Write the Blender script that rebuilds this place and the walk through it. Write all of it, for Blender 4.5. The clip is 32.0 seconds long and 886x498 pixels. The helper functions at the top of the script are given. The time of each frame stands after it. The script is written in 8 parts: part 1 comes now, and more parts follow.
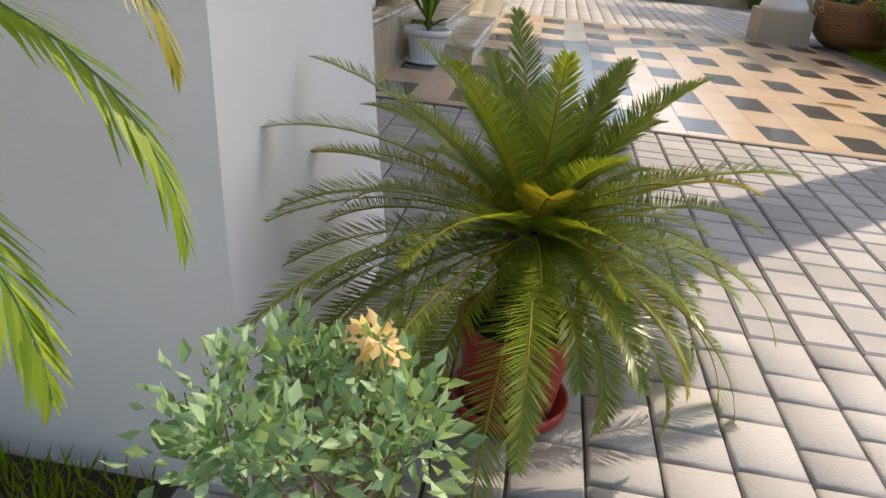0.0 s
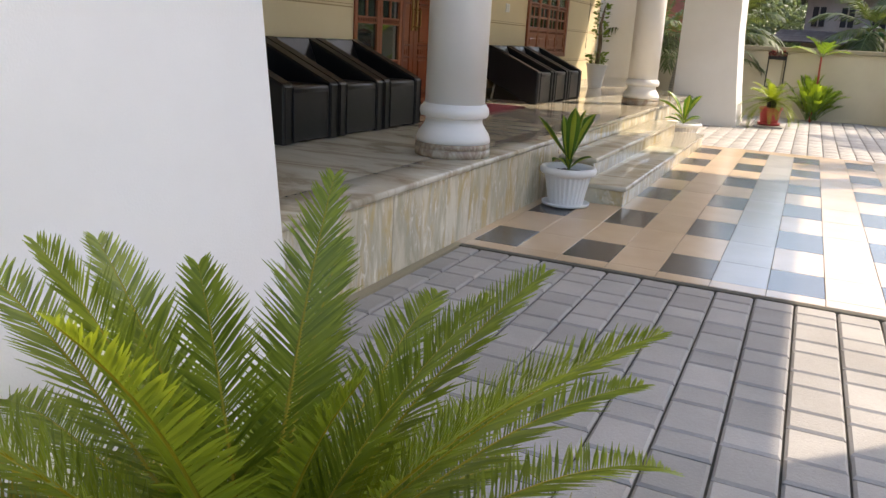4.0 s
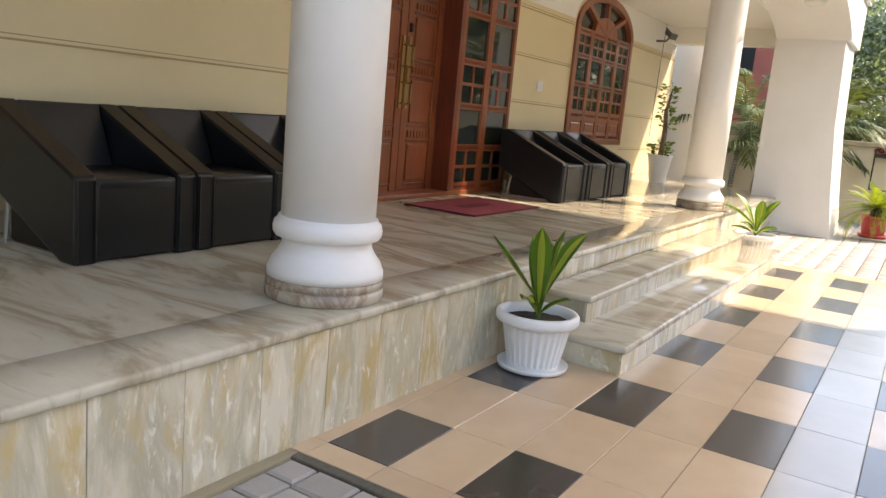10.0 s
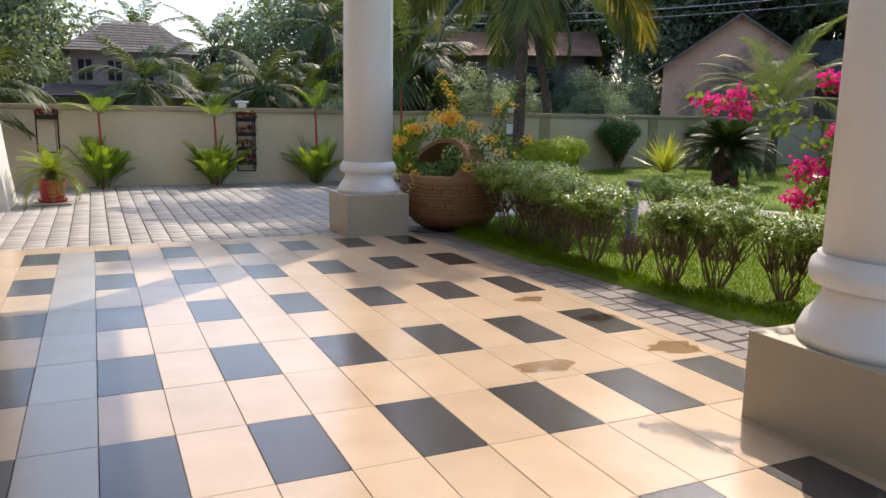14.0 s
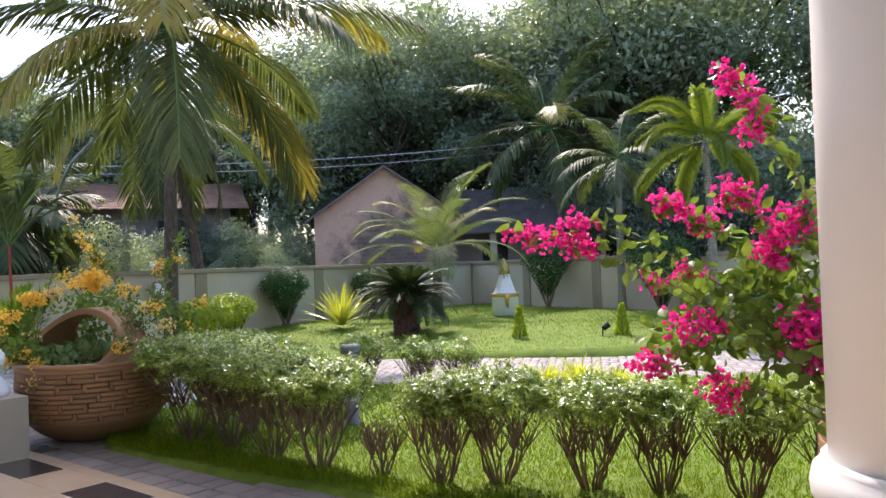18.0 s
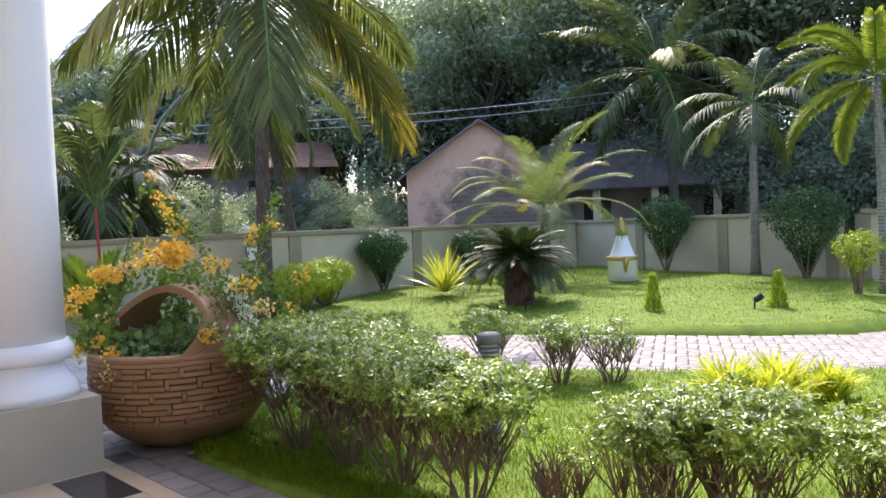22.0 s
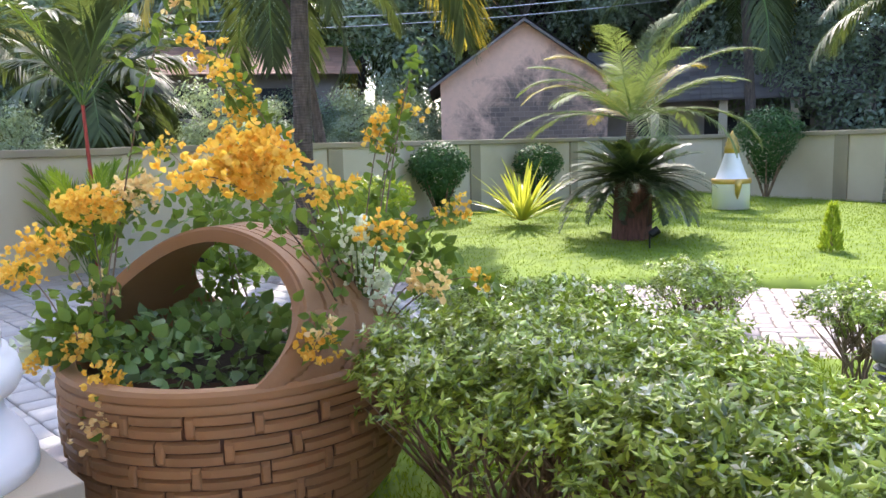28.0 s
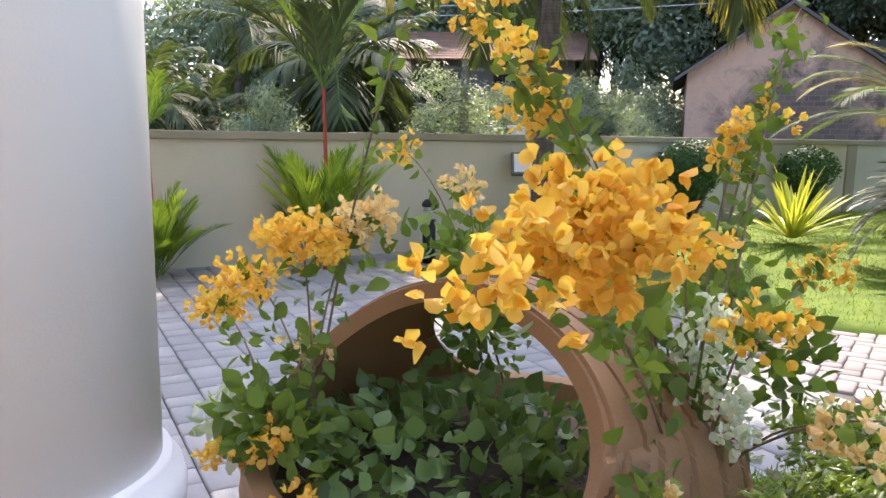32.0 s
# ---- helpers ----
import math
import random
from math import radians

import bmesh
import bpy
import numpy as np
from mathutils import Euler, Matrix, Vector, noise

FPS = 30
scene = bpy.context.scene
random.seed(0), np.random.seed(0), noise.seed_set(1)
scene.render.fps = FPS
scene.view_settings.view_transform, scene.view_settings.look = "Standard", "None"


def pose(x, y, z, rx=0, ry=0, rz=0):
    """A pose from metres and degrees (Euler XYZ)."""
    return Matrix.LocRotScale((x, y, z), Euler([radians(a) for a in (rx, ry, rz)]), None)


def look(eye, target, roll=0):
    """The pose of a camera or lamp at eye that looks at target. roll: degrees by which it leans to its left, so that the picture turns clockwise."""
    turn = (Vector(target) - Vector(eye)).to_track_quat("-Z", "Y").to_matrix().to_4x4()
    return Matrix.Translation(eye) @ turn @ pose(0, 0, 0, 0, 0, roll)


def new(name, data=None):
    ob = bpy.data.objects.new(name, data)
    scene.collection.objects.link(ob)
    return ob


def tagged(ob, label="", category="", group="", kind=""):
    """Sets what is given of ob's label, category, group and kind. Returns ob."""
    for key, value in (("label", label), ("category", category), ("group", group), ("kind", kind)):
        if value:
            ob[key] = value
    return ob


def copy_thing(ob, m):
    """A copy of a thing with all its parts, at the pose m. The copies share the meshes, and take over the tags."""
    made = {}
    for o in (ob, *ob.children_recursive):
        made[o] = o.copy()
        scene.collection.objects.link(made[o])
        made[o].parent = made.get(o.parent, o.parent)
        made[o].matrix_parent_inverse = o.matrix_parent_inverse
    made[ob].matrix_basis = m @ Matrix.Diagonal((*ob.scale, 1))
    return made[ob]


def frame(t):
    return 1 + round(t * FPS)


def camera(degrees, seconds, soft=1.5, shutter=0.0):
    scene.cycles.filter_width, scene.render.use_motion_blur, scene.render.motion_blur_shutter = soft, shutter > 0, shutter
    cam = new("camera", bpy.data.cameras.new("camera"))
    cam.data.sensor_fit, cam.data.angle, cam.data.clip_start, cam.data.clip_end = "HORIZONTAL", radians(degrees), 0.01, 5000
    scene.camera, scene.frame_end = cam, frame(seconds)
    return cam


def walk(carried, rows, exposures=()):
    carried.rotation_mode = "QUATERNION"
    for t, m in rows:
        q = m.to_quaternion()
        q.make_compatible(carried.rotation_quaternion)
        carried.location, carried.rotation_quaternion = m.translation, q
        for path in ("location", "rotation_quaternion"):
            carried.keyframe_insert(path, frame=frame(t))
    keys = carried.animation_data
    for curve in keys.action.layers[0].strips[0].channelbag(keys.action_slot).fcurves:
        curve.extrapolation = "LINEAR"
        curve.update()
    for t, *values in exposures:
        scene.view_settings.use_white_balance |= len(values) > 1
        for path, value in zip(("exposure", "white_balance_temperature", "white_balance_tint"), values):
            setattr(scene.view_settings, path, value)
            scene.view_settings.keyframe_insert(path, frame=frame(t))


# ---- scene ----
cam = camera(60.7, 32.0)
EXPOSURES = [(0.0, 1.21, 7150, 13), (3.0, 1.41, 7150, 13), (7.0, 2.21, 7450, 13), (10.0, 2.11, 7450, 13), (11.0, 1.86, 7350, 13), (13.0, 1.26, 6650, 13), (14.0, 1.13, 6650, 13), (15.0, 1.23, 6750, 13), (18.0, 1.74, 6350, 18), (23.0, 2.02, 6250, 18), (28.0, 2.36, 6200, 18), (32.0, 2.21, 6700, 18)]
PATH = [
    (0, (0.682, -6.793, 1.277), (0.492, -4.971, 0.476), 5.9),
    (0.5, (0.732, -6.749, 1.31), (0.533, -4.87, 0.656), 3.3),
    (1, (0.792, -6.716, 1.3), (0.56, -4.818, 0.713), 2.2),
    (1.5, (0.796, -6.752, 1.288), (0.576, -4.852, 0.704), 3.6),
    (2, (0.96, -6.523, 1.268), (0.683, -4.621, 0.713), 2.2),
    (2.5, (1.035, -6.259, 1.256), (0.681, -4.369, 0.705), 3.0),
    (3, (1.132, -6.042, 1.253), (0.611, -4.194, 0.696), 3.4),
    (3.5, (1.22, -5.803, 1.258), (0.527, -4.013, 0.696), 3.4),
    (4, (1.231, -5.542, 1.271), (0.428, -3.792, 0.732), 3.2),
    (4.5, (1.273, -5.337, 1.267), (0.374, -3.627, 0.75), 3.5),
    (6.5, (1.459, -4.453, 1.316), (0.345, -2.851, 0.875), 3.8),
    (7, (1.466, -4.273, 1.328), (0.32, -2.681, 0.937), 4.0),
    (7.5, (1.376, -4.059, 1.324), (0.208, -2.472, 0.981), 4.2),
    (8, (1.345, -3.875, 1.308), (0.187, -2.278, 0.976), 4.8),
    (8.5, (1.405, -3.642, 1.315), (0.265, -2.034, 0.974), 5.1),
    (9, (1.413, -3.514, 1.33), (0.3, -1.891, 0.974), 5.3),
    (9.5, (1.313, -3.374, 1.348), (0.229, -1.733, 0.987), 5.3),
    (10, (1.225, -3.265, 1.341), (0.184, -1.596, 0.98), 5.2),
    (10.5, (1.209, -3.086, 1.333), (0.239, -1.371, 0.986), 5.3),
    (11, (1.222, -2.942, 1.329), (0.373, -1.161, 1.001), 5.6),
    (11.5, (1.211, -2.889, 1.363), (0.534, -1.035, 1.044), 5.4),
    (12, (1.2, -2.861, 1.366), (0.746, -0.938, 1.058), 5.1),
    (12.5, (1.198, -2.843, 1.38), (1.044, -0.873, 1.067), 4.3),
    (13, (1.213, -2.828, 1.382), (1.378, -0.861, 1.059), 3.2),
    (13.5, (1.222, -2.743, 1.365), (1.714, -0.834, 1.028), 2.0),
    (14, (1.254, -2.644, 1.367), (2.077, -0.855, 1.02), 1.0),
    (14.5, (1.338, -2.543, 1.397), (2.348, -0.835, 1.145), 0.3),
    (15, (1.403, -2.41, 1.413), (2.558, -0.783, 1.269), -0.6),
    (15.5, (1.502, -2.077, 1.404), (2.821, -0.574, 1.359), -2.0),
    (17.5, (1.834, -0.943, 1.355), (3.386, 0.318, 1.415), -2.2),
    (18, (1.974, -0.788, 1.371), (3.533, 0.464, 1.413), -2.0),
    (18.5, (2.071, -0.637, 1.38), (3.62, 0.627, 1.4), -1.7),
    (19, (2.141, -0.447, 1.414), (3.663, 0.852, 1.415), -1.5),
    (19.5, (2.288, -0.294, 1.408), (3.776, 1.042, 1.384), -1.4),
    (20, (2.468, -0.156, 1.422), (3.928, 1.21, 1.377), -1.5),
    (20.5, (2.541, 0.029, 1.418), (3.983, 1.413, 1.363), -1.7),
    (21, (2.6, 0.212, 1.43), (4.032, 1.608, 1.372), -2.0),
    (21.5, (2.641, 0.363, 1.436), (4.061, 1.771, 1.379), -2.1),
    (22, (2.734, 0.516, 1.45), (4.143, 1.934, 1.389), -2.3),
    (22.5, (2.78, 0.667, 1.427), (4.182, 2.092, 1.354), -2.5),
    (23, (2.79, 0.892, 1.457), (4.188, 2.319, 1.37), -2.7),
    (23.5, (2.836, 1.113, 1.44), (4.232, 2.541, 1.325), -3.0),
    (24, (2.958, 1.335, 1.431), (4.347, 2.766, 1.283), -3.1),
    (24.5, (3.057, 1.549, 1.403), (4.43, 2.992, 1.218), -3.1),
    (25, (3.15, 1.803, 1.406), (4.508, 3.255, 1.193), -3.1),
    (25.5, (3.281, 2.045, 1.387), (4.635, 3.499, 1.16), -3.3),
    (27.5, (3.755, 3.062, 1.394), (5.165, 4.458, 1.141), -2.2),
    (28, (3.843, 3.298, 1.369), (5.236, 4.708, 1.098), -1.6),
    (28.5, (3.918, 3.543, 1.381), (5.261, 4.997, 1.094), -1.0),
    (29, (4.024, 3.733, 1.384), (5.293, 5.25, 1.085), -0.3),
    (29.5, (4.103, 3.871, 1.39), (5.301, 5.444, 1.085), 0.2),
    (30, (4.131, 4.033, 1.389), (5.262, 5.654, 1.087), 0.8),
    (30.5, (4.149, 4.194, 1.401), (5.214, 5.861, 1.101), 1.1),
    (31, (4.144, 4.255, 1.431), (5.138, 5.966, 1.141), 1.5),
    (31.5, (4.164, 4.266, 1.446), (5.07, 6.026, 1.159), 1.8),
    (32, (4.246, 4.246, 1.45), (5.187, 5.985, 1.15), 0.9),
]
walk(cam, [(t, look(eye, target, roll)) for t, eye, target, roll in PATH], EXPOSURES)

# ---- light ----
SUN_AZ, SUN_EL = Vector((0.72, 0.69, 0)).normalized(), radians(46)
world = bpy.data.worlds.new("sky")
scene.world = world
world.use_nodes = True
wn = world.node_tree.nodes
sky = wn.new("ShaderNodeTexSky")
sky.sky_type = "NISHITA"
sky.sun_disc = False
sky.sun_elevation = SUN_EL
sky.sun_rotation = math.atan2(SUN_AZ.x, SUN_AZ.y)
sky.air_density, sky.dust_density, sky.ozone_density = 1.0, 2.0, 1.8
wn["Background"].inputs["Strength"].default_value = 0.15
world.node_tree.links.new(sky.outputs["Color"], wn["Background"].inputs["Color"])
sun_data = bpy.data.lights.new("sun", "SUN")
sun_data.energy, sun_data.angle, sun_data.color = 2.0, radians(0.55), (1.0, 0.91, 0.78)
sun = new("sun", sun_data)
sun_dir = SUN_AZ * math.cos(SUN_EL) + Vector((0, 0, math.sin(SUN_EL)))
sun.matrix_world = look(sun_dir * 60, (0, 0, 0))


# ---- materials ----
class Mat:
    """A small builder round a Principled node tree."""

    def __init__(self, name, color=(0.8, 0.8, 0.8), rough=0.6, metal=0.0, spec=0.5):
        self.m = bpy.data.materials.new(name)
        self.m.use_nodes = True
        self.t = self.m.node_tree
        self.b = self.t.nodes["Principled BSDF"]
        self.b.inputs["Base Color"].default_value = (*color, 1)
        self.b.inputs["Roughness"].default_value = rough
        self.b.inputs["Metallic"].default_value = metal
        self.b.inputs["Specular IOR Level"].default_value = spec
        self._co = None

    def node(self, kind, **values):
        n = self.t.nodes.new(kind)
        for k, v in values.items():
            n.inputs[k].default_value = v
        return n

    def link(self, a, b):
        self.t.links.new(a, b)

    def coords(self, scale=(1, 1, 1), rot=(0, 0, 0), kind="Object"):
        tc = self.t.nodes.new("ShaderNodeTexCoord")
        mp = self.node("ShaderNodeMapping", Scale=scale, Rotation=rot)
        self.link(tc.outputs[kind], mp.inputs["Vector"])
        return mp.outputs["Vector"]

    def world_coords(self, scale=(1, 1, 1), rot=(0, 0, 0)):
        g = self.t.nodes.new("ShaderNodeNewGeometry")
        mp = self.node("ShaderNodeMapping", Scale=scale, Rotation=rot)
        self.link(g.outputs["Position"], mp.inputs["Vector"])
        return mp.outputs["Vector"]

    def noise(self, scale, detail=4.0, vec=None, rough=0.55, distort=0.0):
        n = self.node("ShaderNodeTexNoise", Scale=scale, Detail=detail, Roughness=rough, Distortion=distort)
        self.link(vec if vec is not None else self.world_coords(), n.inputs["Vector"])
        return n.outputs["Fac"]

    def ramp(self, fac, stops):
        r = self.t.nodes.new("ShaderNodeValToRGB")
        els = r.color_ramp.elements
        while len(els) < len(stops):
            els.new(0.5)
        for e, (p, c) in zip(els, stops):
            e.position, e.color = p, (*c, 1)
        self.link(fac, r.inputs["Fac"])
        return r.outputs["Color"]

    def mix(self, fac, a, b, mode="MIX"):
        n = self.t.nodes.new("ShaderNodeMix")
        n.data_type, n.blend_type = "RGBA", mode
        for sock, v in ((n.inputs[0], fac), (n.inputs[6], a), (n.inputs[7], b)):
            if isinstance(v, (int, float)):
                sock.default_value = v
            elif isinstance(v, tuple):
                sock.default_value = (*v, 1)
            else:
                self.link(v, sock)
        return n.outputs[2]

    def maths(self, op, a, b=0.0):
        n = self.t.nodes.new("ShaderNodeMath")
        n.operation = op
        for sock, v in ((n.inputs[0], a), (n.inputs[1], b)):
            if isinstance(v, (int, float)):
                sock.default_value = v
            else:
                self.link(v, sock)
        return n.outputs[0]

    def color(self, out):
        self.link(out, self.b.inputs["Base Color"])
        return self

    def rough(self, out):
        self.link(out, self.b.inputs["Roughness"])
        return self

    def bump(self, height, strength=0.3, distance=0.01):
        n = self.node("ShaderNodeBump", Strength=strength, Distance=distance)
        self.link(height, n.inputs["Height"])
        self.link(n.outputs["Normal"], self.b.inputs["Normal"])
        return self

    def vary(self, amount=0.15):
        """Piece-to-piece brightness from the object's own random number."""
        i = self.t.nodes.new("ShaderNodeObjectInfo")
        return self.maths("ADD", self.maths("MULTIPLY", i.outputs["Random"], 2 * amount), 1 - amount)

    def islands(self, amount=0.15):
        g = self.t.nodes.new("ShaderNodeNewGeometry")
        return self.maths("ADD", self.maths("MULTIPLY", g.outputs["Random Per Island"], 2 * amount), 1 - amount)

    def times(self, col, fac):
        n = self.t.nodes.new("ShaderNodeVectorMath")
        n.operation = "SCALE"
        self.link(col, n.inputs[0])
        self.link(fac, n.inputs["Scale"])
        return n.outputs[0]


def paint(name, base, dirt, rough=0.55, bump=0.15, scale=1.2):
    """Painted plaster: faint stains at two sizes and a fine roller grain."""
    m = Mat(name, base, rough)
    big = m.noise(scale, 5)
    small = m.noise(14.0, 6)
    c = m.mix(m.ramp(big, [(0.38, (0, 0, 0)), (0.75, (1, 1, 1))]), base, dirt)
    c = m.mix(m.maths("MULTIPLY", small, 0.12), c, tuple(0.7 * v for v in base))
    m.color(c)
    m.bump(m.noise(180.0, 3), bump, 0.004)
    return m.m


def leafy(name, dark, light, rough=0.45, trans=0.25, spec=0.16, scale=3.0):
    """Leaf tissue: each leaf its own green, gloss and some light through it."""
    m = Mat(name, light, rough, 0.0, spec)
    g = m.t.nodes.new("ShaderNodeNewGeometry")
    f = m.maths("ADD", m.maths("MULTIPLY", g.outputs["Random Per Island"], 0.6), m.maths("MULTIPLY", m.noise(scale, 3), 0.5))
    c = m.ramp(f, [(0.15, dark), (0.85, light)])
    m.color(c)
    if trans:
        tr = m.t.nodes.new("ShaderNodeBsdfTranslucent")
        m.link(m.mix(0.6, c, (min(1, light[0] * 1.9), min(1, light[1] * 1.9), light[2] * 0.7)), tr.inputs["Color"])
        mx = m.t.nodes.new("ShaderNodeMixShader")
        mx.inputs[0].default_value = trans
        m.link(m.b.outputs[0], mx.inputs[1])
        m.link(tr.outputs[0], mx.inputs[2])
        m.link(mx.outputs[0], m.t.nodes["Material Output"].inputs["Surface"])
    return m.m


def bark(name, dark, light, rings=0.0):
    m = Mat(name, light, 0.85)
    v = m.world_coords((6, 6, 1.5))
    n = m.noise(4.0, 6, v)
    c = m.ramp(n, [(0.3, dark), (0.7, light)])
    m.color(c)
    if rings:
        w = m.node("ShaderNodeTexWave", Scale=rings, Distortion=2.0, Detail=2.0)
        w.bands_direction = "Z"
        m.link(m.world_coords(), w.inputs["Vector"])
        m.color(m.mix(m.maths("MULTIPLY", w.outputs["Fac"], 0.35), c, dark))
        m.bump(w.outputs["Fac"], 0.6, 0.02)
    else:
        m.bump(n, 0.6, 0.02)
    return m.m


WHITE = paint("white_plaster", (0.80, 0.79, 0.77), (0.74, 0.72, 0.69))
COLUMN_WHITE = paint("white_column_paint", (0.85, 0.84, 0.83), (0.82, 0.81, 0.79), 0.42, 0.08, 0.8)
CEILING = paint("ceiling_paint", (0.85, 0.83, 0.79), (0.82, 0.80, 0.76))
CREAM = paint("cream_wall_paint", (0.74, 0.635, 0.41), (0.70, 0.59, 0.37), 0.5, 0.1)
PEDESTAL = paint("beige_pedestal_paint", (0.46, 0.40, 0.29), (0.40, 0.34, 0.25))
BOUNDARY = paint("pale_green_wall_paint", (0.56, 0.50, 0.36), (0.48, 0.42, 0.30), 0.7, 0.2)
BOUNDARY_TRIM = paint("olive_grey_coping", (0.34, 0.29, 0.19), (0.25, 0.22, 0.15), 0.8, 0.3)


def marble(name, a, b, c, rot, rough=0.12, stretch=(1, 9, 1), vary=0.0):
    """Veined stone with drawn-out bands and rusty flecks."""
    m = Mat(name, a, rough)
    v = m.world_coords(stretch, rot)
    n = m.noise(1.1, 8, v, 0.62, 0.9)
    n2 = m.noise(5.0, 6, v, 0.6, 0.4)
    col = m.ramp(n, [(0.30, a), (0.47, b), (0.54, c), (0.60, b), (0.72, a)])
    col = m.mix(m.ramp(n2, [(0.58, (0, 0, 0)), (0.78, (0.8, 0.8, 0.8))]), col, tuple(0.8 * x for x in c))
    if vary:
        col = m.times(col, m.vary(vary))
    m.color(col)
    m.rough(m.maths("ADD", m.maths("MULTIPLY", n2, 0.12), rough))
    return m.m


MARBLE_FLOOR = marble("veined_marble_floor", (0.62, 0.59, 0.485), (0.52, 0.475, 0.375), (0.36, 0.305, 0.22), (0, 0, radians(-14)), 0.05, (0.62, 2.1, 1))


def onyx(name):
    """Riser slabs: each its own cut of cream, ochre and grey-green stone with pale upright streaks."""
    m = Mat(name, (0.66, 0.60, 0.48), 0.16)
    i = m.t.nodes.new("ShaderNodeObjectInfo")
    v = m.t.nodes.new("ShaderNodeVectorMath")
    v.operation = "ADD"
    m.link(m.world_coords((1, 2.3, 0.62)), v.inputs[0])
    m.link(m.maths("MULTIPLY", i.outputs["Random"], 37.0), v.inputs[1])
    n = m.noise(1.3, 7, v.outputs[0], 0.62, 0.6)
    n2 = m.noise(3.4, 7, v.outputs[0], 0.66, 0.5)
    n3 = m.noise(11.0, 5, v.outputs[0], 0.65, 0.6)
    col = m.ramp(n, [(0.30, (0.74, 0.68, 0.55)), (0.44, (0.64, 0.58, 0.45)), (0.54, (0.46, 0.42, 0.31)), (0.64, (0.70, 0.64, 0.51))])
    col = m.mix(m.ramp(n2, [(0.50, (0, 0, 0)), (0.64, (0.9, 0.9, 0.9))]), col, (0.53, 0.40, 0.19))
    col = m.mix(m.ramp(n3, [(0.57, (0, 0, 0)), (0.68, (0.8, 0.8, 0.8))]), col, (0.82, 0.78, 0.69))
    m.color(m.times(col, m.vary(0.10)))
    m.rough(m.maths("ADD", m.maths("MULTIPLY", n3, 0.15), 0.12))
    return m.m


MARBLE_RISER = onyx("veined_onyx_riser")
MARBLE_EDGE = marble("polished_marble_nosing", (0.52, 0.46, 0.38), (0.44, 0.38, 0.30), (0.28, 0.20, 0.15), (0, 0, radians(-40)), 0.12, (3, 5, 2))


def tile(name, a, b, rough):
    m = Mat(name, a, rough)
    n = m.noise(3.0, 5)
    col = m.mix(m.ramp(n, [(0.3, (0, 0, 0)), (0.75, (1, 1, 1))]), a, b)
    m.color(m.times(col, m.vary(0.06)))
    m.rough(m.maths("ADD", m.maths("MULTIPLY", m.noise(2.5, 6, None, 0.65), 0.20), rough - 0.06))
    m.b.inputs["Specular IOR Level"].default_value = 0.7
    m.bump(m.noise(60.0, 3), 0.05, 0.003)
    return m.m


TILE_BEIGE = tile("beige_floor_tile", (0.60, 0.445, 0.30), (0.53, 0.385, 0.25), 0.16)
TILE_DARK = tile("charcoal_floor_tile", (0.040, 0.035, 0.035), (0.058, 0.050, 0.050), 0.17)
TILE_GREY = tile("pale_grey_floor_tile", (0.43, 0.40, 0.37), (0.38, 0.36, 0.33), 0.16)


def paver_mat(name, a, b, stain):
    m = Mat(name, a, 0.75)
    n = m.noise(2.2, 6)
    f = m.noise(90.0, 4)
    col = m.mix(m.ramp(n, [(0.3, (0, 0, 0)), (0.7, (1, 1, 1))]), a, b)
    col = m.mix(m.ramp(m.noise(0.7, 4), [(0.5, (0, 0, 0)), (0.72, (0.7, 0.7, 0.7))]), col, stain)
    col = m.mix(m.maths("MULTIPLY", f, 0.3), col, tuple(0.55 * x for x in a))
    return m, col, f


def paver_pair(name, a, b, stain):
    m, col, f = paver_mat(name, a, b, stain)
    m.color(m.times(col, m.vary(0.13)))
    m.bump(f, 0.35, 0.006)
    m2, col2, f2 = paver_mat(name + "_far", a, b, stain)
    m2.color(m2.times(col2, m2.islands(0.13)))
    m2.bump(f2, 0.35, 0.006)
    return m.m, m2.m


PAVER, PAVER_FAR = paver_pair("grey_concrete_paver", (0.35, 0.33, 0.305), (0.43, 0.405, 0.375), (0.29, 0.265, 0.23))
PAVER_STRIP, _ = paver_pair("brownish_concrete_paver", (0.20, 0.165, 0.14), (0.28, 0.23, 0.195), (0.14, 0.115, 0.10))
BRICKPAVE, BRICKPAVE_FAR = paver_pair("pinkish_driveway_paver", (0.27, 0.23, 0.21), (0.335, 0.29, 0.265), (0.25, 0.21, 0.185))
m_ = Mat("sandy_joint", (0.10, 0.09, 0.075), 0.95)
m_.color(m_.mix(m_.noise(40.0, 4), (0.07, 0.065, 0.05), (0.16, 0.14, 0.11)))
JOINT = m_.m
m_ = Mat("lawn_soil", (0.06, 0.12, 0.02), 0.95)
m_.color(m_.ramp(m_.noise(5.0, 6), [(0.3, (0.078, 0.13, 0.006)), (0.7, (0.150, 0.222, 0.012))]))
LAWN_SOIL = m_.m
m_ = Mat("dark_soil", (0.035, 0.026, 0.018), 0.95)
m_.bump(m_.noise(60.0, 5), 0.8, 0.02)
SOIL = m_.m
m_ = Mat("scrub_ground", (0.12, 0.11, 0.06), 0.95)
m_.color(m_.ramp(m_.noise(0.6, 6), [(0.35, (0.10, 0.08, 0.05)), (0.65, (0.10, 0.13, 0.04))]))
SCRUB = m_.m


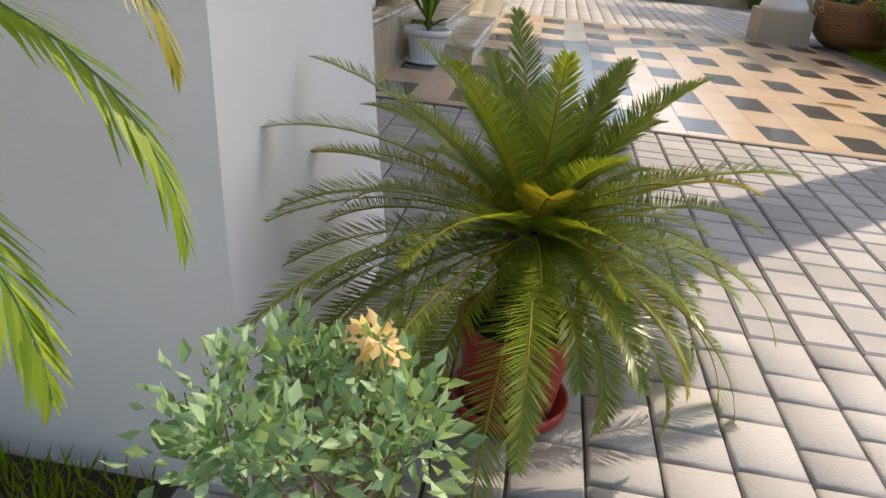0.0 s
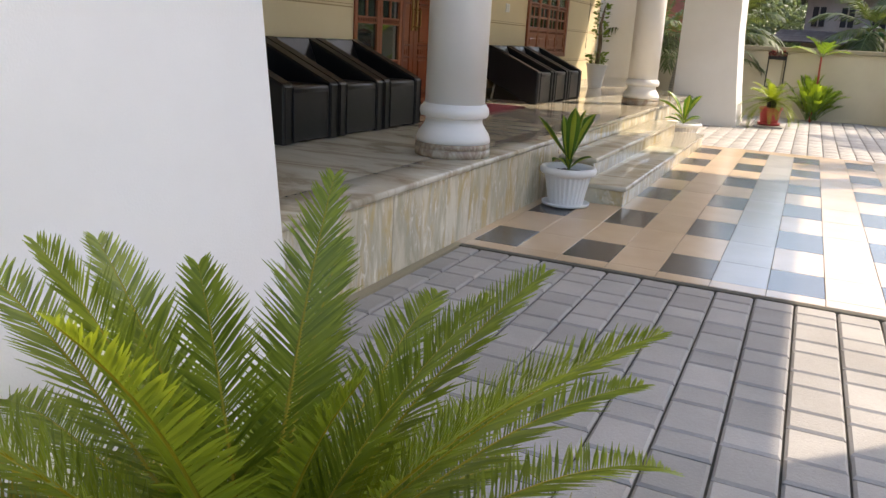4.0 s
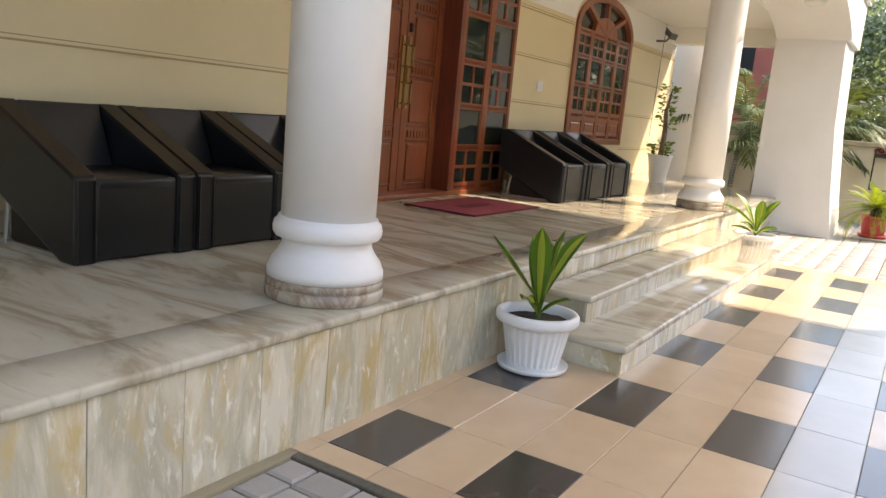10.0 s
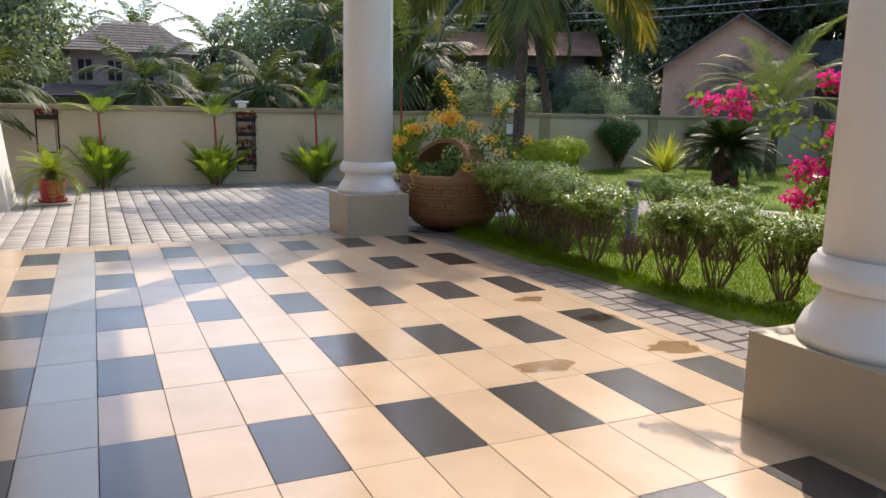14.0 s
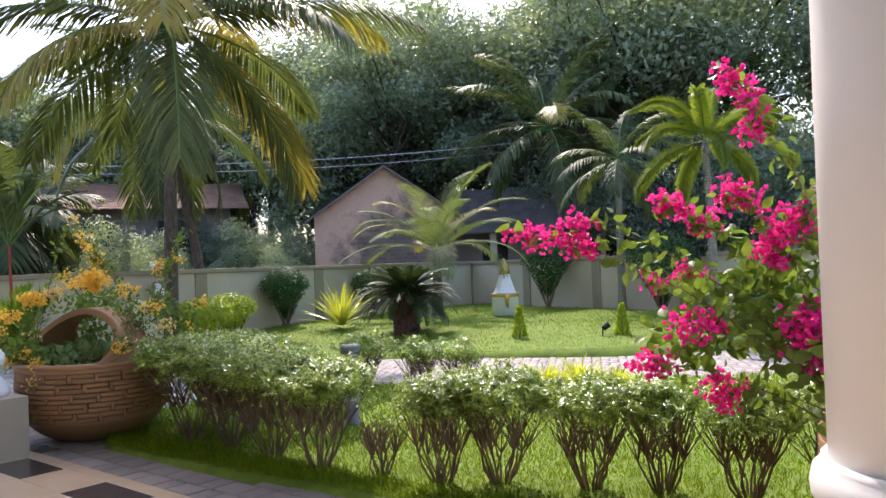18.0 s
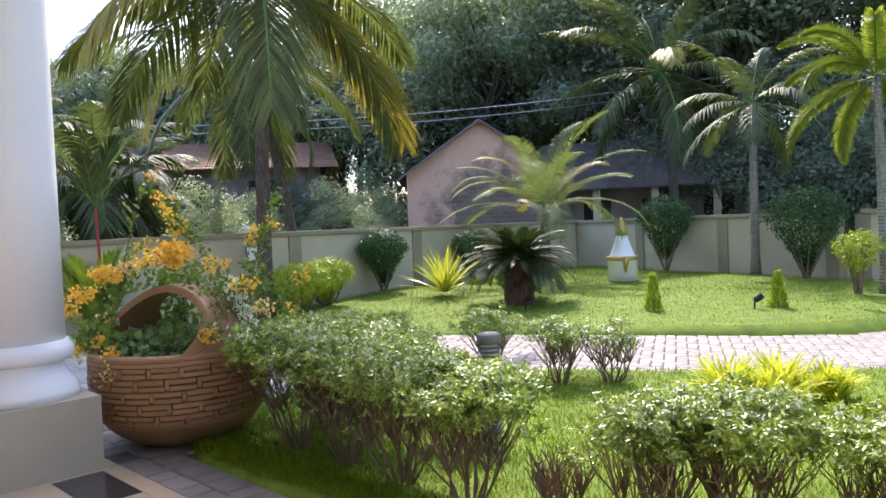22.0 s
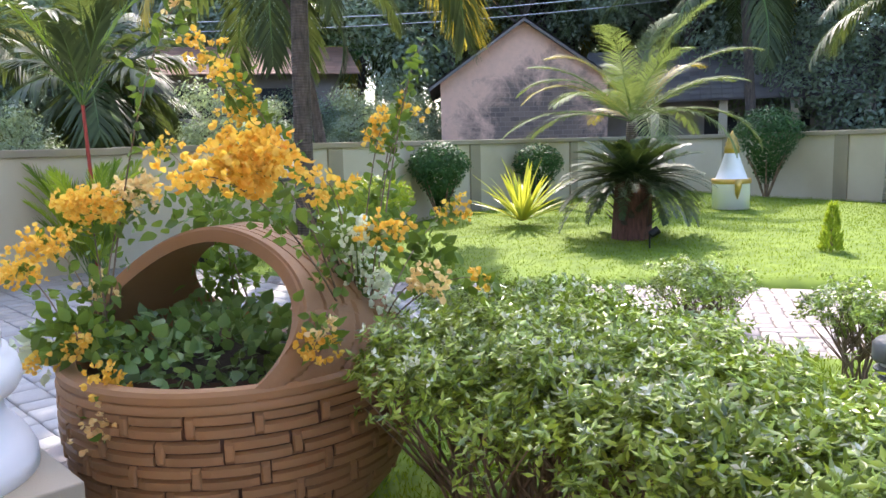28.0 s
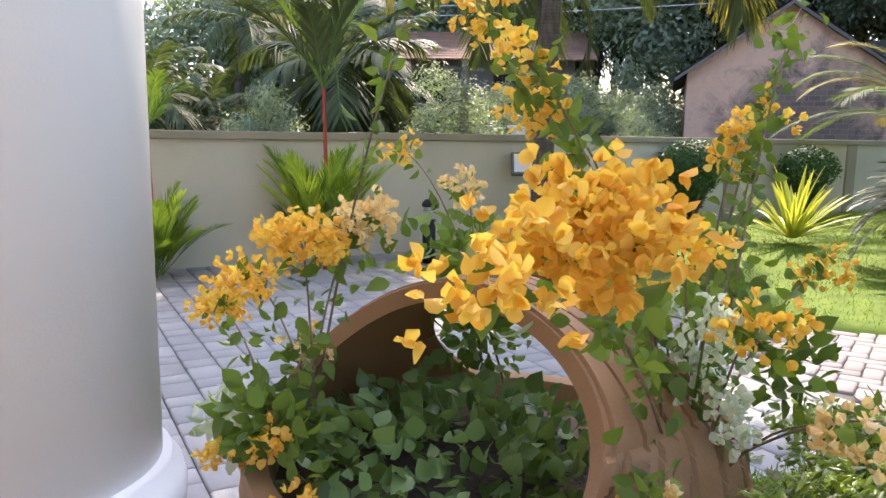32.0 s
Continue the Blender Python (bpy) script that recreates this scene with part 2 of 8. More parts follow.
def wood(name, dark, light, rough=0.3, scale=2.0):
    m = Mat(name, light, rough)
    v = m.world_coords((18, 18, 1.2))
    n = m.noise(scale, 6, v, 0.6, 0.6)
    m.color(m.mix(m.ramp(m.noise(1.3, 3), [(0.35, (0, 0, 0)), (0.7, (1, 1, 1))]), m.ramp(n, [(0.3, dark), (0.7, light)]), dark))
    m.bump(n, 0.08, 0.004)
    m.b.inputs["Coat Weight"].default_value = 0.35
    m.b.inputs["Coat Roughness"].default_value = 0.2
    return m.m


TEAK = wood("varnished_red_teak", (0.20, 0.046, 0.016), (0.38, 0.108, 0.036))
TEAK_DARK = wood("dark_teak_frame", (0.13, 0.024, 0.011), (0.25, 0.052, 0.022))
m_ = Mat("dark_window_glass", (0.02, 0.025, 0.024), 0.03, 0.0, 0.9)
GLASS = m_.m
m_ = Mat("black_leather", (0.006, 0.006, 0.008), 0.32, 0.0, 0.45)
m_.rough(m_.maths("ADD", m_.maths("MULTIPLY", m_.noise(7.0, 4), 0.2), 0.24))
m_.bump(m_.noise(160.0, 3), 0.12, 0.003)
LEATHER = m_.m
m_ = Mat("brown_edge_leather", (0.018, 0.012, 0.009), 0.45, 0.0, 0.3)
m_.bump(m_.noise(160.0, 3), 0.12, 0.003)
LEATHER_TOP = m_.m
m_ = Mat("brushed_steel", (0.55, 0.55, 0.55), 0.28, 1.0)
STEEL = m_.m
m_ = Mat("aged_brass", (0.45, 0.30, 0.12), 0.35, 1.0)
m_.color(m_.mix(m_.noise(20.0, 4), (0.48, 0.33, 0.14), (0.28, 0.18, 0.08)))
BRASS = m_.m
m_ = Mat("white_plastic", (0.80, 0.80, 0.80), 0.4)
m_.color(m_.mix(m_.maths("MULTIPLY", m_.noise(5.0, 5), 0.25), (0.82, 0.82, 0.82), (0.6, 0.58, 0.54)))
PLASTIC = m_.m
m_ = Mat("red_plastic", (0.42, 0.035, 0.03), 0.45)
m_.color(m_.mix(m_.noise(4.0, 5), (0.45, 0.035, 0.03), (0.33, 0.04, 0.035)))
RED = m_.m
m_ = Mat("terracotta_basket", (0.34, 0.15, 0.07), 0.6)
m_.color(m_.times(m_.mix(m_.noise(3.0, 5), (0.40, 0.215, 0.095), (0.26, 0.135, 0.058)), m_.vary(0.12)))
m_.bump(m_.noise(60.0, 4), 0.25, 0.006)
BASKET = m_.m
# Darker terracotta for the core: shade between the slats put into the colour.
m_ = Mat("terracotta_painted_shade", (0.09, 0.045, 0.025), 0.8)
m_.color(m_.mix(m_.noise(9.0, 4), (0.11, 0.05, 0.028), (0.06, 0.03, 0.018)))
BASKET_SHADE = m_.m
m_ = Mat("maroon_doormat", (0.26, 0.035, 0.05), 0.95)
m_.bump(m_.noise(300.0, 2), 0.8, 0.01)
MAT_RED = m_.m
m_ = Mat("doormat_border", (0.16, 0.02, 0.03), 0.95)
MAT_DARK = m_.m
m_ = Mat("gold_paint", (0.62, 0.42, 0.12), 0.35, 0.7)
GOLD = m_.m
m_ = Mat("black_iron", (0.02, 0.02, 0.02), 0.5, 0.6)
IRON = m_.m
m_ = Mat("grey_powder_coat", (0.16, 0.16, 0.15), 0.5, 0.2)
GREY_METAL = m_.m
m_ = Mat("frosted_lamp_glass", (0.75, 0.75, 0.72), 0.35)
LAMP_GLASS = m_.m
m_ = Mat("clay_roof_tile", (0.28, 0.13, 0.08), 0.85)
m_.color(m_.times(m_.mix(m_.noise(1.5, 5), (0.33, 0.17, 0.10), (0.17, 0.10, 0.07)), m_.islands(0.2)))
ROOF_CLAY = m_.m
m_ = Mat("weathered_dark_roof", (0.10, 0.09, 0.08), 0.9)
m_.color(m_.times(m_.mix(m_.noise(1.5, 5), (0.19, 0.165, 0.15), (0.10, 0.09, 0.08)), m_.islands(0.2)))
ROOF_DARK = m_.m
m_ = Mat("mossy_gable_plaster", (0.45, 0.33, 0.27), 0.9)
n_ = m_.noise(1.1, 8, None, 0.68, 0.4)
d_ = m_.t.nodes.new("ShaderNodeVectorMath")
d_.operation = "LENGTH"
off_ = m_.node("ShaderNodeVectorMath")
off_.operation = "SUBTRACT"
m_.link(m_.coords((0.02, 0.42, 0.48), (0, 0, 0)), off_.inputs[0])
off_.inputs[1].default_value = (0.0, -0.25, 0.85)
m_.link(off_.outputs[0], d_.inputs[0])
w_ = m_.maths("SUBTRACT", m_.maths("ADD", n_, 0.42), m_.maths("MULTIPLY", d_.outputs["Value"], 0.42))
br_ = m_.node("ShaderNodeTexBrick", Scale=1.0)
br_.inputs["Color1"].default_value, br_.inputs["Color2"].default_value, br_.inputs["Mortar"].default_value = (0.20, 0.14, 0.11, 1), (0.06, 0.048, 0.042, 1), (0.25, 0.19, 0.155, 1)
br_.inputs["Brick Width"].default_value, br_.inputs["Row Height"].default_value, br_.inputs["Mortar Size"].default_value = 0.30, 0.15, 0.012
sw_ = m_.coords((1, 1, 1), (0, radians(90), radians(90)))
m_.link(sw_, br_.inputs["Vector"])
c_ = m_.mix(m_.ramp(w_, [(0.46, (0, 0, 0)), (0.66, (1, 1, 1))]), (0.76, 0.47, 0.34), m_.mix(m_.maths("MULTIPLY", m_.noise(3.0, 5), 0.6), br_.outputs["Color"], (0.20, 0.15, 0.12)))
m_.color(m_.mix(m_.maths("MULTIPLY", m_.noise(7.0, 6), 0.35), c_, (0.26, 0.19, 0.155)))
m_.bump(m_.noise(25.0, 5), 0.4, 0.02)
GABLE = m_.m
HOUSE_GREY = paint("old_lime_wash", (0.32, 0.29, 0.26), (0.17, 0.15, 0.14), 0.9, 0.3, 0.8)
HOUSE_DARK = paint("sooty_house_wall", (0.20, 0.175, 0.155), (0.11, 0.095, 0.085), 0.9, 0.3, 0.8)
PINK_WALL = paint("faded_red_wall", (0.42, 0.12, 0.09), (0.30, 0.09, 0.07), 0.8, 0.2, 0.8)
# Near-black colour stands in for the darkness of unlit rooms and openings.
UNLIT_INSIDE = Mat("painted_unlit_interior", (0.02, 0.02, 0.02), 0.9).m

PALM = leafy("coconut_frond_green", (0.026, 0.040, 0.020), (0.105, 0.135, 0.052), 0.5, 0.24, 0.2)
PALM_NEAR = leafy("sunlit_coconut_frond", (0.036, 0.050, 0.022), (0.145, 0.175, 0.062), 0.5, 0.28, 0.22)
PALM_SILVER = leafy("silvery_young_frond", (0.06, 0.09, 0.04), (0.20, 0.25, 0.11), 0.6, 0.3, 0.08)
PALM_GOLD = leafy("ageing_frond_yellow", (0.15, 0.14, 0.03), (0.36, 0.29, 0.06), 0.5, 0.3)
ARECA = leafy("areca_frond_lime", (0.10, 0.19, 0.018), (0.34, 0.43, 0.055), 0.45, 0.4)
ARECA_DEEP = leafy("shaded_areca_frond", (0.05, 0.11, 0.015), (0.20, 0.29, 0.045), 0.45, 0.3)
CYCAD = leafy("cycad_frond_green", (0.040, 0.075, 0.012), (0.25, 0.30, 0.035), 0.32, 0.40, 0.45)
CYCAD_DARK = leafy("old_cycad_frond", (0.018, 0.034, 0.012), (0.065, 0.095, 0.028), 0.4, 0.12, 0.4)
CYCAD_GOLD = leafy("cycad_yellow_frond", (0.13, 0.13, 0.015), (0.38, 0.31, 0.03), 0.4, 0.25)
VARIEG = leafy("variegated_leaf", (0.06, 0.15, 0.065), (0.34, 0.47, 0.27), 0.35, 0.25, scale=30.0)
HEDGE = leafy("clipped_hedge_leaf", (0.010, 0.030, 0.005), (0.40, 0.53, 0.080), 0.28, 0.14, 0.52)
HEDGE_PALE = leafy("pale_hedge_flower", (0.55, 0.60, 0.45), (0.80, 0.82, 0.72), 0.4, 0.2)
GRASS = leafy("lawn_grass", (0.050, 0.092, 0.004), (0.180, 0.252, 0.011), 0.8, 0.28, 0.03, scale=1.5)
BUSH = leafy("topiary_leaf", (0.012, 0.042, 0.016), (0.06, 0.135, 0.045), 0.5, 0.15)
BUSH_LIME = leafy("lime_shrub_leaf", (0.09, 0.17, 0.015), (0.34, 0.42, 0.05), 0.4, 0.3)
# Leaf green lightened and blued: distance haze is put into the colour.
WOODS = leafy("hazed_woodland_leaf", (0.050, 0.070, 0.058), (0.27, 0.335, 0.255), 0.42, 0.42, 0.35)
WOODS_DEEP = leafy("evergreen_woodland_leaf", (0.042, 0.060, 0.048), (0.21, 0.27, 0.19), 0.42, 0.35, 0.35)
WOODS_LIGHT = leafy("sunlit_woodland_leaf", (0.06, 0.09, 0.035), (0.18, 0.23, 0.09), 0.6, 0.3)
BOUG_LEAF = leafy("bougainvillea_leaf", (0.04, 0.08, 0.02), (0.18, 0.26, 0.05), 0.45, 0.3)
BOUG_DARK = leafy("shaded_basket_leaf", (0.024, 0.07, 0.022), (0.20, 0.31, 0.11), 0.32, 0.22, 0.4)
WHITE_BRACT = leafy("white_bract", (0.60, 0.67, 0.55), (0.84, 0.86, 0.78), 0.5, 0.4, scale=8)
WHITE_LEAF = leafy("white_variegated_leaf", (0.20, 0.32, 0.16), (0.72, 0.76, 0.62), 0.4, 0.25)
ORANGE = leafy("orange_bract", (0.85, 0.34, 0.025), (0.98, 0.65, 0.17), 0.5, 0.4, scale=8)
PEACH = leafy("peach_bract", (0.85, 0.50, 0.22), (0.95, 0.74, 0.46), 0.5, 0.4, scale=8)
PINK = leafy("magenta_bract", (0.70, 0.01, 0.25), (0.93, 0.05, 0.46), 0.5, 0.35, scale=8)
STRIPE = leafy("yellow_striped_leaf", (0.22, 0.30, 0.03), (0.62, 0.58, 0.10), 0.4, 0.3)
TRUNK = bark("palm_trunk_bark", (0.05, 0.038, 0.03), (0.16, 0.125, 0.10), 9.0)
TRUNK_PALE = bark("pale_palm_trunk", (0.16, 0.15, 0.12), (0.30, 0.28, 0.23), 6.0)
TRUNK_DARK = bark("dark_tree_bark", (0.03, 0.022, 0.017), (0.09, 0.07, 0.055))
TRUNK_RED = bark("reddish_cycad_trunk", (0.045, 0.018, 0.014), (0.15, 0.065, 0.05))
TWIG = bark("hedge_stem_bark", (0.09, 0.06, 0.038), (0.29, 0.20, 0.13))
LIPSTICK = Mat("red_palm_stem", (0.32, 0.035, 0.022), 0.4).m
STEM_GREEN = Mat("green_stem", (0.10, 0.17, 0.03), 0.5).m
m_ = Mat("wet_tile_film", (0.30, 0.20, 0.11), 0.02)
film_ = m_.t.nodes.new("ShaderNodeBsdfTransparent")
film_.inputs["Color"].default_value = (0.80, 0.74, 0.66, 1)
gloss_ = m_.node("ShaderNodeBsdfGlossy", Roughness=0.03)
mx_ = m_.t.nodes.new("ShaderNodeMixShader")
mx_.inputs[0].default_value = 0.16
m_.link(film_.outputs[0], mx_.inputs[1])
m_.link(gloss_.outputs[0], mx_.inputs[2])
m_.link(mx_.outputs[0], m_.t.nodes["Material Output"].inputs["Surface"])
PUDDLE = m_.m


# ---- building helpers ----
def part(name, bm, material, parent=None, label="", smooth=False):
    """Links a bmesh as one mesh object under a thing or a part."""
    me = bpy.data.meshes.new(name)
    bm.normal_update()
    bm.to_mesh(me)
    bm.free()
    return part_mesh(name, me, material, parent, label, smooth)


def part_mesh(name, me, material, parent=None, label="", smooth=False):
    me.materials.append(material)
    if smooth:
        me.polygons.foreach_set("use_smooth", [True] * len(me.polygons))
    ob = new(name, me)
    if parent is not None:
        ob.parent = parent
    if label:
        ob["label"] = label
    return ob


def thing(name, at, label, category, group="", kind="", rz=0.0):
    ob = new(name)
    ob.empty_display_size = 0.1
    ob.matrix_basis = pose(*at, 0, 0, rz)
    return tagged(ob, label, category, group, kind)


def box(bm, x0, x1, y0, y1, z0, z1, bevel=0.0):
    r = bmesh.ops.create_cube(bm, size=1.0, matrix=Matrix.LocRotScale(((x0 + x1) / 2, (y0 + y1) / 2, (z0 + z1) / 2), None, (x1 - x0, y1 - y0, z1 - z0)))
    if bevel:
        es = list({e for v in r["verts"] for e in v.link_edges})
        bmesh.ops.bevel(bm, geom=es, offset=bevel, segments=2, profile=0.5, affect="EDGES")
    return bm


def cube(x0, x1, y0, y1, z0, z1, bevel=0.0):
    return box(bmesh.new(), x0, x1, y0, y1, z0, z1, bevel)


def lathe(profile, n=40, bm=None, at=(0, 0, 0), cap=True):
    """A turned solid from (radius, height) pairs, from the bottom up."""
    bm = bm or bmesh.new()
    rings = [[bm.verts.new((at[0] + r * math.cos(2 * math.pi * k / n), at[1] + r * math.sin(2 * math.pi * k / n), at[2] + z)) for k in range(n)] for r, z in profile]
    for a, b in zip(rings, rings[1:]):
        for k in range(n):
            bm.faces.new((a[k], a[(k + 1) % n], b[(k + 1) % n], b[k]))
    if cap:
        bm.faces.new(rings[0][::-1])
        bm.faces.new(rings[-1])
    return bm


def tube(bm, pts, radii, n=6, cap=True):
    """A round limb along points, with a radius at each."""
    pts = [Vector(p) for p in pts]
    side = Vector((0.31, 0.95, 0.02))
    rings = []
    for i, p in enumerate(pts):
        d = (pts[min(i + 1, len(pts) - 1)] - pts[max(i - 1, 0)]).normalized()
        u = side - d * side.dot(d)
        if u.length < 0.05:
            u = d.orthogonal()
        u.normalize()
        w = d.cross(u)
        rings.append([bm.verts.new(p + radii[i] * (math.cos(2 * math.pi * k / n) * u + math.sin(2 * math.pi * k / n) * w)) for k in range(n)])
    for a, b in zip(rings, rings[1:]):
        for k in range(n):
            bm.faces.new((a[k], a[(k + 1) % n], b[(k + 1) % n], b[k]))
    if cap:
        bm.faces.new(rings[0][::-1])
        bm.faces.new(rings[-1])
    return bm


def prism(bm, outline, lo, hi, axis="z"):
    """An outline of 2D points drawn out along an axis."""
    put = {"z": lambda a, b, h: (a, b, h), "x": lambda a, b, h: (h, a, b), "y": lambda a, b, h: (a, h, b)}[axis]
    lower = [bm.verts.new(put(a, b, lo)) for a, b in outline]
    upper = [bm.verts.new(put(a, b, hi)) for a, b in outline]
    n = len(outline)
    for k in range(n):
        bm.faces.new((lower[k], lower[(k + 1) % n], upper[(k + 1) % n], upper[k]))
    bm.faces.new(lower[::-1])
    bm.faces.new(upper)
    bmesh.ops.recalc_face_normals(bm, faces=bm.faces)
    return bm


def structure(name, bm, material, label, category, smooth=False):
    return tagged(part(name, bm, material, None, "", smooth), label, category, kind="structure")


def raw(name, verts, faces, material, parent=None, label="", smooth=False):
    me = bpy.data.meshes.new(name)
    me.from_pydata(verts, [], faces)
    return part_mesh(name, me, material, parent, label, smooth)


def inside(poly, x, y):
    hit = False
    for (x0, y0), (x1, y1) in zip(poly, poly[1:] + poly[:1]):
        if (y0 > y) != (y1 > y) and x < (x1 - x0) * (y - y0) / (y1 - y0) + x0:
            hit = not hit
    return hit


def smooth_loop(pts, steps=6):
    """A closed Catmull-Rom curve through plan points."""
    out, n = [], len(pts)
    for i in range(n):
        p0, p1, p2, p3 = (Vector(pts[(i + k - 1) % n]) for k in range(4))
        for s in range(steps):
            t = s / steps
            out.append(tuple(0.5 * ((2 * p1) + (p2 - p0) * t + (2 * p0 - 5 * p1 + 4 * p2 - p3) * t * t + (3 * p1 - p0 - 3 * p2 + p3) * t**3)))
    return out


# ---- plan ----
WALL_X, PORCH_X, PORCH_Z = -2.85, -0.67, 0.49
TILE_X0, TILE_X1, TILE_Y0, TILE_Y1 = -0.70, 4.62, -1.21, 5.72
ISLAND = smooth_loop([(5.02, 5.0), (5.06, 4.0), (5.12, 3.0), (5.22, 1.9), (5.38, 0.7), (5.75, -1.2), (6.6, -3.4), (8.6, -4.6), (11.5, -3.4), (11.9, -0.6), (10.8, 1.8), (9.3, 3.7), (8.5, 5.1), (7.6, 6.1), (6.3, 6.3), (5.4, 5.9)])
FAR_LAWN = smooth_loop([(8.6, 12.0), (8.3, 10.6), (9.0, 8.9), (10.3, 6.9), (11.2, 5.2), (12.2, 3.6), (13.6, 2.7), (15.2, 2.3), (16.9, 2.2), (18.3, 6.0), (19.6, 10.0), (20.2, 12.8), (14.0, 12.7)])
WALL_A = lambda x: 12.36 + 0.045 * x

# ---- ground ----
bm = bmesh.new()
bmesh.ops.create_grid(bm, x_segments=40, y_segments=40, size=400)
for v in bm.verts:
    v.co.z = -0.09
structure("ground", bm, SCRUB, "scrubby bare earth reaching to the horizon", "ground")
structure("yard_bed", cube(-14, 22, -22, 13.4, -0.085, -0.028), JOINT, "dark sandy bed between grey yard pavers", "paving bed")


def lawn(name, loop, rise, label):
    """A grassed sheet whose height follows rise(x, y), trimmed to the loop, with a turf edge."""
    bm = bmesh.new()
    cx, cy = sum(p[0] for p in loop) / len(loop), sum(p[1] for p in loop) / len(loop)
    rings = []
    for s in (1.02, 1.0, 0.965, 0.93, 0.82, 0.66, 0.48, 0.3, 0.14):
        rings.append([bm.verts.new((cx + (x - cx) * s, cy + (y - cy) * s, (-0.06 if s > 1.0 else 0.012 if s == 1.0 else rise(cx + (x - cx) * s, cy + (y - cy) * s)))) for x, y in loop])
    n = len(loop)
    for a, b in zip(rings, rings[1:]):
        for k in range(n):
            bm.faces.new((a[k], a[(k + 1) % n], b[(k + 1) % n], b[k]))
    bm.faces.new(rings[-1])
    bmesh.ops.recalc_face_normals(bm, faces=bm.faces)
    return structure(name, bm, LAWN_SOIL, label, "lawn", True)


def island_z(x, y):
    return 0.035 + 0.015 * noise.noise((x * 0.8, y * 0.8, 0))


def far_z(x, y):
    d = max(0.0, min(1.0, (x - 9.5) / 4.0 + (y - 6) * 0.02))
    return 0.015 + 0.15 * d + 0.02 * noise.noise((x * 0.5, y * 0.5, 3))


lawn("lawn_island", ISLAND, island_z, "bright green lawn island beside the tiled porch")
lawn("lawn_far", FAR_LAWN, far_z, "bright green lawn beyond the paved driveway")

# ---- house walls ----
# openings in the house wall: (y0, y1, z0, z1)
DOOR = (0.98, 4.40, 0.49, 2.86)
WIN_A = (-4.05, -1.52, 1.07, 2.86)
WIN_B = (5.95, 8.05, 1.05, 2.55)


def house_wall():
    bm = bmesh.new()
    x0, x1 = WALL_X - 0.22, WALL_X
    top = 5.6
    cuts = [WIN_A, DOOR, WIN_B]
    y = -12.0
    for a, b, lo, hi in cuts:
        box(bm, x0, x1, y, a, -0.05, top)
        box(bm, x0, x1, a, b, -0.05, lo)
        if (a, b) != WIN_B[:2]:
            box(bm, x0, x1, a, b, hi, top)
        y = b
    box(bm, x0, x1, y, 10.35, -0.05, top)
    # the arched head over the second window
    a, b, lo, hi = WIN_B
    mid, r = (a + b) / 2, (b - a) / 2
    arch = [(mid - r * math.cos(math.pi * k / 20), hi + 0.50 * math.sin(math.pi * k / 20)) for k in range(21)]
    prism(bm, [(a, top)] + arch[:11] + [(mid, top)], x0, x1, "x")
    prism(bm, [(mid, top)] + arch[10:] + [(b, top)], x0, x1, "x")
    return bm


structure("wall_west", house_wall(), CREAM, "cream painted house wall with thin horizontal grooves", "wall")
# No grooves are cut: thin strips carry their shade as brown paint.
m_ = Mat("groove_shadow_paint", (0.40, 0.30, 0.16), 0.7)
GROOVE_SHADE = m_.m
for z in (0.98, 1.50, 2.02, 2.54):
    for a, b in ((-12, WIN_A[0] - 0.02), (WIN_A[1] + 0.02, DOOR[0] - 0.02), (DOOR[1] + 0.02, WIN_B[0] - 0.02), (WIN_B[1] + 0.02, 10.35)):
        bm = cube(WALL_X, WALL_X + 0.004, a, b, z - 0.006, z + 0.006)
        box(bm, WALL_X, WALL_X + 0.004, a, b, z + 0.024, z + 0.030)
        structure("wall_groove", bm, GROOVE_SHADE, "thin double strip painted as the shade of a wall groove", "trim")
for k, (a, b) in enumerate(((-12, WIN_A[0] - 0.1), (WIN_A[1] + 0.1, DOOR[0] - 0.1), (DOOR[1] + 0.1, WIN_B[0] - 0.02), (WIN_B[1] + 0.02, 10.34))):
    structure("wall_frieze", cube(WALL_X, WALL_X + 0.005, a, b, 2.62, 3.05), CEILING, "off-white band along the top of the cream wall", "trim")
a, b = WIN_B[0] - 0.02, WIN_B[1] + 0.02
mid, r = (a + b) / 2, (b - a) / 2
bow = [(mid - r * math.cos(math.pi * k / 20), 2.62 + 0.47 * math.sin(math.pi * k / 20)) for k in range(21)]
bm = prism(bmesh.new(), [(a, 3.2)] + bow[:11] + [(mid, 3.2)], WALL_X, WALL_X + 0.005, "x")
prism(bm, [(mid, 3.2)] + bow[10:] + [(b, 3.2)], WALL_X, WALL_X + 0.005, "x")
structure("wall_frieze", bm, CEILING, "off-white band round the arched window head", "trim")
structure("wall_frieze", cube(WALL_X, WALL_X + 0.005, -1.13, 6.13, 3.21, 5.14), CEILING, "off-white wall above the door under the portico", "trim")
structure("wall_return", cube(-3.4, -2.12, 10.9, 11.1, -0.05, 5.6), WHITE, "plain off-white return wall past the porch end", "wall")
structure("wall_behind", cube(-3.07, -2.9, -12.2, -12.0, -0.05, 5.6), CREAM, "cream end wall of the house", "wall")
# Wall coloured black in place of an unlit room.
structure("wall_interior", cube(-6.5, -6.4, -12, 10.3, 0.0, 5.6), UNLIT_INSIDE, "room wall painted near-black for the unlit inside behind the windows", "wall")

